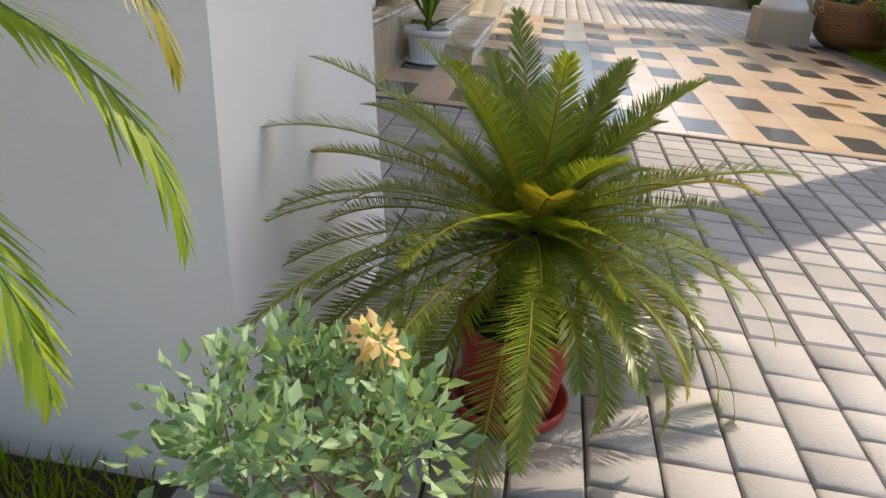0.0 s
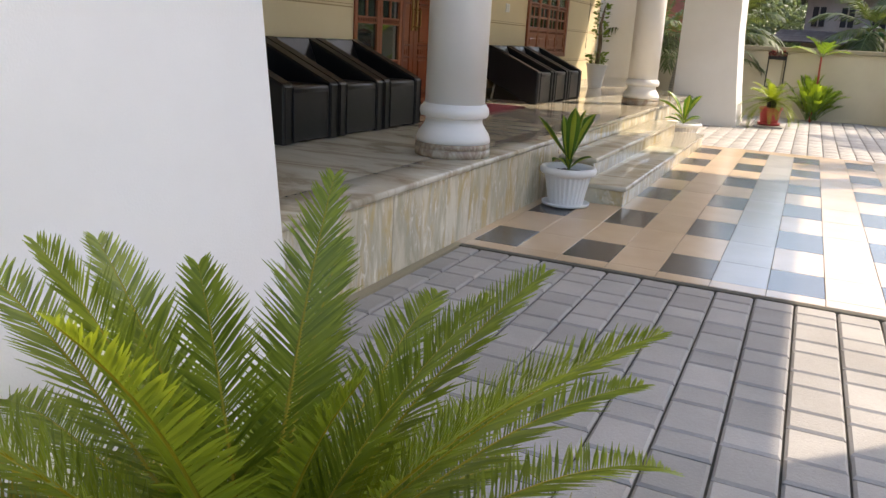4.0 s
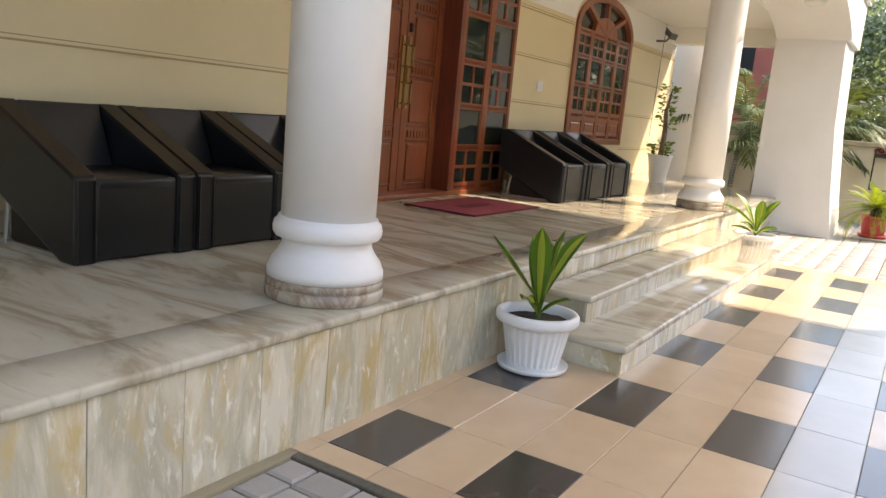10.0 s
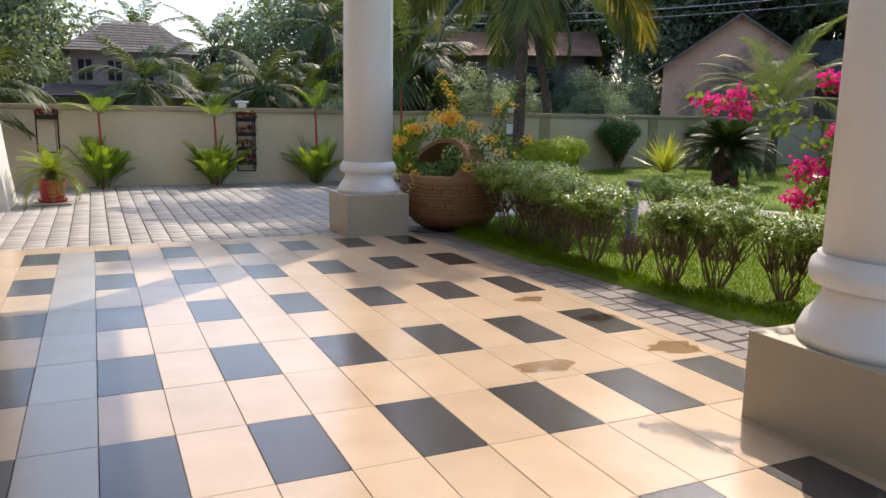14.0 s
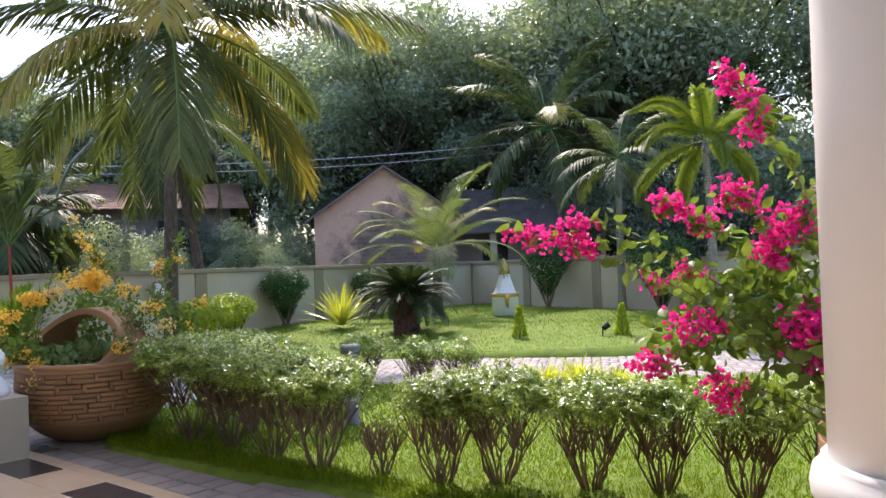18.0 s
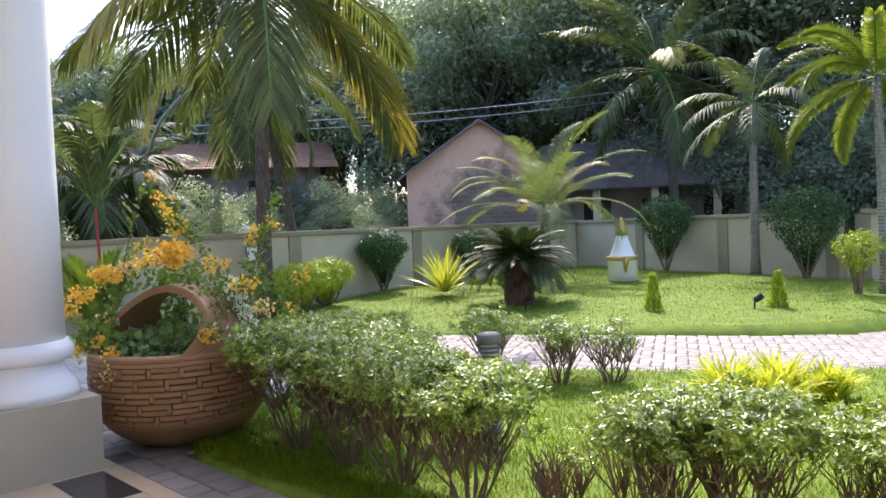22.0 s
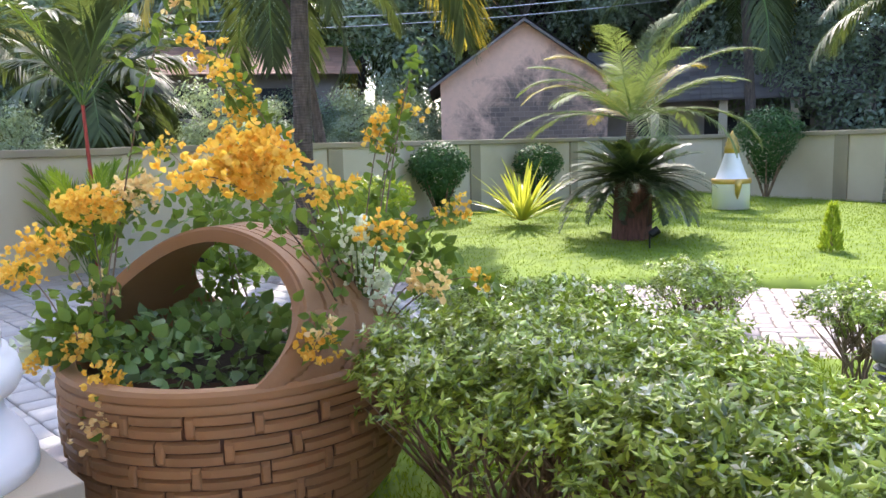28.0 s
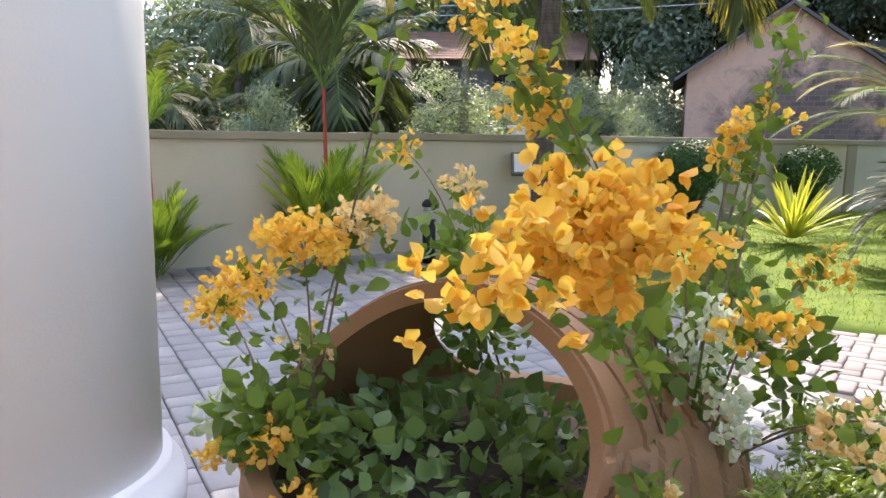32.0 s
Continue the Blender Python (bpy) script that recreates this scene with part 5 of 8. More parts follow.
bm.transform(Matrix.Translation((-0.12, -0.28, 0.08)) @ Euler((radians(-20), 0, radians(-25))).to_matrix().to_4x4())
part("lens", bm, LAMP_GLASS, fl)


# ---- terracotta baskets ----
def basket_radius(z):
    zs = (0.0, 0.02, 0.07, 0.14, 0.20, 0.30, 0.44, 0.58, 0.64, 0.70)
    rs = (0.30, 0.36, 0.445, 0.52, 0.562, 0.603, 0.625, 0.622, 0.612, 0.60)
    return float(np.interp(z, zs, rs))


def strap_handle():
    """The broad arch over the basket: narrow at its top, flaring into two shoulders on the rim, grooved along and then aslant."""
    bm, segs, cols = bmesh.new(), 120, 97
    out, inn = [], []
    for i in range(segs + 1):
        th = math.pi * i / segs
        c, s = math.cos(th), math.sin(th)
        h = s**1.06
        half = 0.098 + 0.38 * (1 - h) ** 1.6
        ro, ri = [], []
        for j in range(cols):
            v = -1 + 2 * j / (cols - 1)
            lat = half * v
            lane = (v * 2.6 + 0.5) % 1.0 if h > 0.50 else ((0.50 - h) * 2.6 + v * 2.5 * math.copysign(1, c)) % 1.0
            dent = 0.010 if lane < 0.13 else 0.0
            seam = 0.006 if abs(h - 0.50) < 0.012 else 0.0
            lip = 0.008 * max(0.0, abs(v) - 0.93) / 0.07
            k = math.sqrt(max(0.02, 1 - (lat / 0.63) ** 2))
            x = math.copysign(abs(c) ** 1.10, c) * k
            d = dent + seam + lip
            ro.append(bm.verts.new(((0.615 - d) * x, lat, 0.615 + (0.490 - d) * h)))
            ri.append(bm.verts.new((0.562 * x, lat * 0.985, 0.600 + 0.452 * h)))
        out.append(ro)
        inn.append(ri)
    for i in range(segs):
        for j in range(cols - 1):
            bm.faces.new((out[i][j], out[i + 1][j], out[i + 1][j + 1], out[i][j + 1]))
            bm.faces.new((inn[i][j + 1], inn[i + 1][j + 1], inn[i + 1][j], inn[i][j]))
        for j in (0, cols - 1):
            bm.faces.new((out[i][j], inn[i][j], inn[i + 1][j], out[i + 1][j]))
    for i in (0, segs):
        for j in range(cols - 1):
            bm.faces.new((out[i][j], out[i][j + 1], inn[i][j + 1], inn[i][j]))
    bmesh.ops.recalc_face_normals(bm, faces=bm.faces)
    return bm


def basket(at, turn, label):
    b = thing("basket_planter", at, label, "planter", "terracotta basket planters", rz=turn)
    n = 72
    part("base", lathe([(basket_radius(z) + 0.002, z) for z in (0.0, 0.008, 0.02, 0.045, 0.07, 0.105, 0.14, 0.17, 0.195)] + [(0.545, 0.20)], n), BASKET, b, "smooth rounded foot", True)
    part("bowl", lathe([(basket_radius(z) - 0.010, z) for z in (0.19, 0.25, 0.30, 0.37, 0.44, 0.52, 0.60)], n), BASKET_SHADE, b, "terracotta core coloured dark as shade between the slats", True)
    rows = [0.196 + 0.0815 * k for k in range(5)]
    per = 19
    for q, z0 in enumerate(rows):
        meshes = []
        for kind, (za, zb), (wa, wb) in (("slat", (z0, z0 + 0.0395), (0.0, 0.83)), ("slat", (z0 + 0.041, z0 + 0.0805), (0.0, 0.83)), ("weave_post", (z0 + 0.001, z0 + 0.080), (0.845, 0.985))):
            vs, cols = [], 7
            step = 2 * math.pi / per
            for i in range(cols):
                a = step * (wa + (wb - wa) * i / (cols - 1))
                end = 0.005 if i in (0, cols - 1) else 0.0
                ra, rb = basket_radius(za), basket_radius(zb)
                rm = (ra + rb) / 2 + 0.006 - end
                zm0, zm1 = za + (zb - za) * 0.20, za + (zb - za) * 0.80
                for r, z in ((ra - 0.012, za), (rm, zm0), (rm, zm1), (rb - 0.012, zb)):
                    vs.append((r * math.cos(a), r * math.sin(a), z))
            fs = [(4 * i + k, 4 * i + k + 4, 4 * i + k + 5, 4 * i + k + 1) for i in range(cols - 1) for k in range(3)]
            fs += [(0, 1, 2, 3), tuple(4 * (cols - 1) + k for k in (3, 2, 1, 0))]
            me = bpy.data.meshes.new(kind)
            me.from_pydata(vs, [], fs)
            me.materials.append(BASKET)
            meshes.append((kind, me))
        for k in range(per):
            for kind, me in meshes:
                ob = new(kind, me)
                ob.parent = b
                ob.rotation_euler = (0, 0, 2 * math.pi * (k + 0.47 * q) / per + random.uniform(-0.01, 0.01))
    part("rim", lathe([(0.60, 0.598), (0.627, 0.601), (0.629, 0.612), (0.624, 0.626), (0.617, 0.630), (0.624, 0.634), (0.624, 0.655), (0.614, 0.668), (0.585, 0.672), (0.560, 0.664), (0.55, 0.62), (0.545, 0.59)], n, cap=False), BASKET, b, "smooth double-banded rim", True).data.set_sharp_from_angle(angle=radians(35))
    part("soil", lathe([(0.548, 0.585), (0.3, 0.60), (0.01, 0.605)], 24), SOIL, b)
    part("handle", strap_handle(), BASKET, b, "broad grooved strap handle", True).data.set_sharp_from_angle(angle=radians(35))
    return b


BASKET_1, BASKET_2 = Vector((5.24, 5.80, 0.0)), Vector((5.50, -0.62, 0.0))
basket(BASKET_1, -74, "large brown terracotta basket planter full of bougainvillea")
basket(BASKET_2, -100, "large brown terracotta basket planter with magenta bougainvillea")


def bract_cluster(rng, centres, dirs, size=0.022):
    """Papery bracts in threes, four or so florets to a bunch."""
    k = 3
    pos = np.repeat(centres, k, 0) + rng.normal(size=(len(centres) * k, 3)) * 0.018
    way = np.repeat(dirs, k, 0) + rng.normal(size=(len(centres) * k, 3)) * 0.5
    pos, way = np.repeat(pos, 3, 0), np.repeat(way, 3, 0) + rng.normal(size=(len(pos) * 3, 3)) * 0.75
    return petals(pos, way, size * (0.65 + 0.5 * rng.random(len(pos))), 0.9, 0.25, rng)


def along(pts, t):
    x = np.clip(t, 0, 0.999) * (len(pts) - 1)
    i = x.astype(int)
    P = np.array([tuple(p) for p in pts])
    f = (x - i)[:, None]
    return P[i] * (1 - f) + P[i + 1] * f


def bougainvillea(name, at, root_z, heads, stray, leaf_mats, seed, label, leaf=0.062):
    """Arching canes from the basket to each flower head, leaves along them, and the heads themselves.
    heads: (place, radius, bunches, material, length of cane in flower)."""
    rng = np.random.default_rng(seed)
    plant = thing(name, at, label, "bougainvillea")
    leaf_v = []
    for (pl, rad, cnt, mat, run) in heads:
        c = Vector(pl) - Vector(at)
        spot = min(((0.26, -0.40), (0.20, 0.34), (-0.36, 0.30)), key=lambda q: (q[0] - c.x) ** 2 + (q[1] - c.y) ** 2)
        root = Vector((spot[0] + 0.04 * rng.normal(), spot[1] + 0.04 * rng.normal(), root_z))
        mid = root.lerp(c, 0.55) + Vector((0, 0, 0.10 + 0.25 * max(0.0, c.z - root_z)))
        pts = [((1 - t) ** 2) * root + 2 * t * (1 - t) * mid + t * t * c for t in np.linspace(0, 1, 11)]
        part("cane", tube(bmesh.new(), pts, [0.0042 - 0.0003 * k for k in range(11)], 5), TWIG, plant)
        length = (c - root).length
        if cnt:
            r3 = np.array(rad if isinstance(rad, tuple) else (rad, rad, rad * 0.7))
            p, d = crown_points(cnt, (0, 0, 0), r3, rng, 0.75)
            p = p + along(pts, 1 - (run / length) * rng.random(cnt)) if run else p + np.array(c)
            tagged(array_mesh("flower_head", *bract_cluster(rng, p, d + [0, 0, 0.35]), mat, plant, "", True), kind="stuff")
        m = int((10 if leaf < 0.07 else 22) + 38 * length * (0.35 if c.y < -0.5 and c.z < 1.2 else 1.0))
        bare = c.y < -0.5 and c.z < 1.2
        base = along(pts, (0.80 if bare else 0.15) + (0.20 if bare else 0.85) * rng.random(m))
        leaf_v.append(ovate(base + rng.normal(size=(m, 3)) * 0.025, rng.normal(size=(m, 3)) + [0, 0, -0.15], leaf * (0.5 + 0.5 * rng.random(m)), 0.62, 0.10, rng))
    for (pl, reach, cnt) in stray:
        c = np.array(pl) - np.array(at)
        p, d = crown_points(cnt, c, reach, rng, 0.9)
        leaf_v.append(ovate(p, d + rng.normal(size=d.shape) * 0.6, leaf * (0.6 + 0.6 * rng.random(cnt)), 0.68, 0.10, rng))
    tagged(array_mesh("foliage", *stack(leaf_v), leaf_mats, plant), kind="stuff")
    return plant


B1 = tuple(BASKET_1)
UPPER_HEADS = [
    ((4.79, 4.89, 1.345), (0.10, 0.08, 0.06), 105, ORANGE, 0), ((4.60, 4.81, 1.325), (0.09, 0.06, 0.04), 14, ORANGE, 0),
    ((4.80, 5.99, 1.19), (0.12, 0.10, 0.06), 70, ORANGE, 0), ((4.97, 6.01, 1.23), (0.09, 0.07, 0.06), 36, PEACH, 0), ((4.74, 6.30, 1.05), (0.09, 0.12, 0.05), 42, ORANGE, 0), ((4.72, 6.61, 0.91), (0.08, 0.11, 0.05), 40, ORANGE, 0)]
MIDDLE_HEADS = [
    ((5.12, 5.47, 1.53), (0.08, 0.08, 0.05), 18, ORANGE, 0), ((5.02, 5.42, 1.60), 0.05, 8, ORANGE, 0), ((5.10, 5.67, 1.70), (0.04, 0.04, 0.07), 12, ORANGE, 0), ((5.05, 5.72, 1.86), (0.03, 0.03, 0.06), 8, PEACH, 0),
    ((5.75, 5.52, 1.47), (0.035, 0.035, 0.03), 16, ORANGE, 0.22), ((5.92, 5.58, 1.52), (0.05, 0.05, 0.04), 9, ORANGE, 0), ((5.22, 5.19, 1.27), (0.085, 0.06, 0.045), 16, ORANGE, 0),
    ((6.16, 5.56, 1.09), (0.08, 0.08, 0.05), 16, ORANGE, 0), ((5.42, 5.17, 1.09), (0.08, 0.06, 0.045), 15, ORANGE, 0), ((5.46, 4.99, 0.94), (0.065, 0.065, 0.05), 14, PEACH, 0), ((5.66, 4.93, 0.93), 0.035, 5, ORANGE, 0)]
LOWER_HEADS = [
    ((5.12, 5.13, 0.785), (0.055, 0.04, 0.035), 11, ORANGE, 0), ((5.12, 5.13, 0.855), (0.07, 0.03, 0.025), 4, PEACH, 0),
    ((4.67, 5.84, 0.75), 0.04, 8, ORANGE, 0), ((4.60, 6.00, 0.68), 0.05, 10, ORANGE, 0), ((4.87, 6.15, 0.88), 0.055, 10, PEACH, 0), ((4.69, 5.66, 0.67), (0.055, 0.055, 0.04), 12, ORANGE, 0), ((4.66, 5.60, 0.55), (0.06, 0.06, 0.05), 13, PEACH, 0),
    ((5.42, 6.28, 1.29), (0.10, 0.06, 0.05), 16, PEACH, 0.15), ((6.09, 5.65, 1.80), 0.03, 0, ORANGE, 0), ((6.0, 5.62, 1.66), 0.03, 0, ORANGE, 0), ((5.3, 6.5, 1.4), 0.05, 8, ORANGE, 0)]
bougainvillea("bougainvillea_orange", B1, 0.62, UPPER_HEADS + MIDDLE_HEADS + LOWER_HEADS,    [((5.80, 5.60, 1.06), (0.14, 0.12, 0.18), 90), ((4.70, 5.95, 0.78), (0.12, 0.16, 0.08), 110), ((5.42, 6.20, 0.85), (0.18, 0.20, 0.14), 150), ((5.95, 5.50, 0.88), (0.12, 0.12, 0.14), 90), ((5.30, 6.05, 1.12), (0.35, 0.25, 0.10), 150)] ,
    BOUG_LEAF, 21, "orange and peach flowering bougainvillea in the terracotta basket")
rng = np.random.default_rng(8)
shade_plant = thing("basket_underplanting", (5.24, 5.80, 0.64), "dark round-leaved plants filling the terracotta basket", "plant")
p_, d_ = crown_points(1150, (-0.10, 0.02, 0.0), (0.44, 0.46, 0.17), rng, 0.6)
w_ = d_ + rng.normal(size=d_.shape) * 0.6
z_ = 0.052 * (0.6 + 0.7 * rng.random(1150))
tagged(array_mesh("foliage", *ovate(p_[90:], w_[90:], z_[90:], 0.85, 0.08, rng), BOUG_DARK, shade_plant), kind="stuff")
for k in range(90):
    array_mesh("leaf", *ovate(p_[k:k + 1], w_[k:k + 1], z_[k:k + 1], 0.85, 0.08, rng), BOUG_DARK, shade_plant)
white_plant = thing("white_leaved_plant", (5.24, 5.80, 0.64), "white flowers and white-flecked leaves beside the basket handle", "plant")
for c, q, n in (((0.22, -0.34, 0.44), 0.07, 18), ((0.20, -0.50, 0.36), 0.07, 22), ((0.22, -0.52, 0.25), 0.07, 16), ((0.14, -0.54, 0.46), 0.05, 10), ((0.34, -0.46, 0.17), 0.06, 10)):
    p_, d_ = crown_points(n, c, (q, q, q), rng, 0.9)
    part("stem", tube(bmesh.new(), [(0.24, -0.36, -0.02), (c[0] * 0.6 + 0.13, c[1] * 0.5 - 0.18, c[2] * 0.5), c], [0.005, 0.004, 0.002], 5), STEM_GREEN, white_plant)
    tagged(array_mesh("flower_head", *bract_cluster(rng, p_, d_ + [0, 0, 0.3]), WHITE_BRACT, white_plant, "papery white flower bracts", True), kind="stuff")
    p_, d_ = crown_points(16, (c[0] + 0.03, c[1] + 0.09, c[2] - 0.03), (1.2 * q, 1.2 * q, 1.6 * q), rng, 0.9)
    tagged(array_mesh("foliage", *ovate(p_, d_ + rng.normal(size=d_.shape) * 0.6, 0.06 * (0.6 + 0.6 * rng.random(16)), 0.65, 0.10, rng), BOUG_LEAF, white_plant), kind="stuff")
for c, q, n in (((-0.58, 0.36, 0.05), 0.10, 45), ((-0.52, 0.55, 0.0), 0.10, 40)):
    p_, d_ = crown_points(n, c, (q, q, q), rng, 0.9)
    w_, z_ = d_ + rng.normal(size=d_.shape) * 0.6, 0.055 * (0.6 + 0.6 * rng.random(n))
    part("stem", tube(bmesh.new(), [(c[0] * 0.7, c[1] * 0.7, -0.02), c], [0.005, 0.003], 5), STEM_GREEN, white_plant)
    tagged(array_mesh("foliage", *ovate(p_[20:], w_[20:], z_[20:], 0.65, 0.12, rng), WHITE_LEAF, white_plant), kind="stuff")
    for k in range(20):
        array_mesh("leaf", *ovate(p_[k:k + 1], w_[k:k + 1], z_[k:k + 1], 0.65, 0.12, rng), WHITE_LEAF, white_plant)

B2 = tuple(BASKET_2)
HIGH_SPRAYS = [
    ((4.52, 0.90, 1.49), (0.035, 0.035, 0.035), 47, PINK, 0.42), ((4.62, 0.68, 1.52), (0.05, 0.05, 0.04), 16, PINK, 0.1), ((5.19, 0.58, 1.63), (0.05, 0.05, 0.05), 30, PINK, 0.25), ((5.29, 0.43, 1.53), (0.09, 0.07, 0.06), 36, PINK, 0.1),
    ((4.84, 0.15, 2.05), (0.045, 0.045, 0.05), 36, PINK, 0.36), ((4.90, 0.07, 1.88), (0.06, 0.06, 0.06), 16, PINK, 0.1), ((4.90, 0.18, 1.62), (0.05, 0.05, 0.04), 30, PINK, 0.25), ((4.97, -0.02, 1.49), (0.07, 0.07, 0.05), 36, PINK, 0.12), ((4.95, 0.02, 1.38), (0.06, 0.06, 0.07), 33, PINK, 0)]
LOW_SPRAYS = [
    ((4.73, 0.28, 1.11), (0.07, 0.07, 0.055), 36, PINK, 0.1), ((4.97, -0.07, 1.09), (0.09, 0.08, 0.08), 56, PINK, 0), ((5.05, 0.60, 0.91), (0.07, 0.08, 0.045), 33, PINK, 0.1), ((5.10, 0.28, 0.82), (0.07, 0.08, 0.07), 39, PINK, 0),
    ((5.18, 0.48, 1.30), (0.04, 0.04, 0.035), 11, PINK, 0.1), ((5.56, 0.78, 1.25), (0.06, 0.06, 0.035), 16, PINK, 0.1), ((5.05, -0.5, 0.95), (0.08, 0.08, 0.06), 25, PINK, 0), ((5.2, -1.0, 1.3), (0.08, 0.08, 0.06), 33, PINK, 0.2), ((5.6, -0.9, 1.6), (0.08, 0.08, 0.06), 30, PINK, 0.2), ((4.97, -0.10, 0.96), 0.03, 8, PINK, 0)]
bougainvillea("bougainvillea_magenta", B2, 0.62, HIGH_SPRAYS + LOW_SPRAYS,    [((5.05, 0.10, 1.20), (0.16, 0.22, 0.22), 150), ((5.2, -0.3, 1.0), (0.35, 0.4, 0.30), 320), ((5.05, 0.35, 1.05), (0.12, 0.25, 0.10), 110), ((5.5, -0.6, 0.75), (0.45, 0.45, 0.15), 280)],
    BOUG_LEAF, 33, "magenta flowering bougainvillea arching from a terracotta basket", 0.075)

# ---- clipped hedge ----
def hedge_shrub(at, r, h, seed, n=1500, stems=6, flat=0.55, pale=0.08, leaf=0.029, thin=0.14):
    """A bare-stemmed shrub clipped flat: forked stems under a wide leafy cap."""
    rng = np.random.default_rng(seed)
    s = thing("hedge_shrub", at, "clipped flat-topped green shrub on bare forked stems", "shrub", "clipped hedge shrubs")
    bm = bmesh.new()
    tips = twigs(bm, (0, 0, -0.03), r * 0.95, h * 0.78, stems + 8, rng, 0.0055, 6)
    part("stem", bm, TWIG, s)
    m = n // 6
    tufts = max(6, m // 8)
    p, d = crown_points(tufts, (0, 0, h - thin * 0.8), (r, r * (0.95 + 0.15 * rng.random()), thin), rng, 0.75, flat)
    p[:, 2] += 0.020 * rng.normal(size=tufts)
    k = rng.integers(tufts, size=m)
    p, d = p[k] + rng.normal(size=(m, 3)) * [0.024, 0.024, 0.018], d[k]
    low = np.array([t for t in tips])
    q = low[rng.integers(len(low), size=m // 12)] + rng.normal(size=(m // 12, 3)) * 0.05
    sprig = np.concatenate([p, q])
    axis = unit(np.concatenate([d, rng.normal(size=q.shape) * 0.4]) * [1, 1, 0.4] + [0, 0, 0.55] + rng.normal(size=sprig.shape) * 0.3)
    pos = np.repeat(sprig, 7, 0) + rng.normal(size=(7 * len(sprig), 3)) * 0.006
    way = np.repeat(axis, 7, 0) * 0.55 + unit(rng.normal(size=pos.shape))
    size = 1.15 * leaf * (0.55 + 0.7 * rng.random(len(pos)))
    face = np.repeat(axis, 7, 0) * [0.55, 0.55, 0.9] + [0, 0, 0.25] + rng.normal(size=pos.shape) * 0.42
    tagged(array_mesh("foliage", *leaves(pos, way, size, 0.36, 0.08, rng, face), HEDGE, s), kind="stuff")
    pick = (rng.random(m) < pale) & (p[:, 2] > h - thin * 0.75)
    if pick.sum() > 3:
        c = np.repeat(p[pick], 5, 0)
        tagged(array_mesh("pale_tip", *leaves(c + [0, 0, 0.012], rng.normal(size=c.shape) + [0, 0, 0.5], 0.022, 0.5, 0.1, rng), HEDGE_PALE, s, "small white starry flowers"), kind="stuff")
    return s


for k, (x, y, r, h, n) in enumerate(((5.52, 4.72, 0.46, 0.82, 5200), (5.95, 5.0, 0.42, 0.82, 4000), (5.50, 4.18, 0.43, 0.80, 4600), (5.88, 4.48, 0.36, 0.80, 3000), (5.46, 3.64, 0.40, 0.77, 4200), (5.42, 3.10, 0.37, 0.73, 3600),
                                     (5.56, 2.16, 0.26, 0.67, 1700), (5.78, 1.88, 0.34, 0.69, 2300), (5.95, 1.36, 0.29, 0.66, 1700), (6.10, 0.98, 0.28, 0.65, 1600), (6.22, 0.54, 0.31, 0.65, 1800), (6.34, 0.05, 0.34, 0.66, 1800), (6.5, -0.6, 0.42, 0.80, 1800), (6.8, -1.3, 0.42, 0.80, 1500))):
    hedge_shrub((x, y, 0.03), r, h, 100 + k, int(3.8 * n), 7)
hedge_shrub((5.52, 2.62, 0.03), 0.20, 0.48, 131, 150, 4, 0.9, 0.03, 0.03)
for k, (x, y, r, h, n) in enumerate(((8.3, 5.5, 0.36, 0.56, 1400), (8.1, 4.5, 0.32, 0.56, 1000), (8.35, 4.15, 0.28, 0.54, 420), (7.55, 5.85, 0.34, 0.5, 700))):
    hedge_shrub((x, y, 0.03), r, h, 140 + k, int(3.6 * n), 6, 0.8, 0.1, 0.030)

LIME = leafy("lime_grass_leaf", (0.24, 0.30, 0.02), (0.58, 0.60, 0.07), 0.45, 0.35)


def tuft(name, at, n, length, width, seed, mat, label, cat, low=0.5, droop=1.1):
    rng = np.random.default_rng(seed)
    t = thing(name, at, label, cat)
    parts_ = [strap((0.05 * rng.normal(), 0.05 * rng.normal(), 0), 6.283 * rng.random(), low + (1.5 - low) * rng.random(), length * (0.6 + 0.5 * rng.random()), width, droop * (0.5 + rng.random()), 5, 0.2, 0.5, 0.4) for _ in range(n)]
    tagged(array_mesh("blade", *stack(parts_), mat, t), kind="stuff")
    return t


for k, (x, y, s) in enumerate(((8.15, 3.0, 1.0), (8.4, 2.75, 1.0), (8.75, 2.5, 0.75), (8.05, 2.7, 0.9))):
    tuft("lime_grass_clump", (x, y, 0.03), 220, 0.46 * s, 0.024, 50 + k, LIME, "bright lime-yellow grassy clump in the lawn", "grass clump", 0.7, 1.3)

# ---- bollard light ----
bol = thing("bollard_light", (6.55, 3.95, 0.02), "grey bollard garden light with a louvred head", "bollard light")
part("post", lathe([(0.075, 0.0), (0.078, 0.02), (0.066, 0.03), (0.066, 0.46)], 28), GREY_METAL, bol, "", True)
part("diffuser", lathe([(0.056, 0.46), (0.056, 0.62)], 24), LAMP_GLASS, bol, "", True)
for k in range(5):
    part("louvre", lathe([(0.058, 0.475 + 0.03 * k), (0.078, 0.468 + 0.03 * k), (0.078, 0.473 + 0.03 * k), (0.058, 0.482 + 0.03 * k)], 28, cap=False), GREY_METAL, bol)
part("cap", lathe([(0.08, 0.62), (0.083, 0.63), (0.083, 0.675), (0.07, 0.69), (0.01, 0.70)], 28), GREY_METAL, bol, "", True)

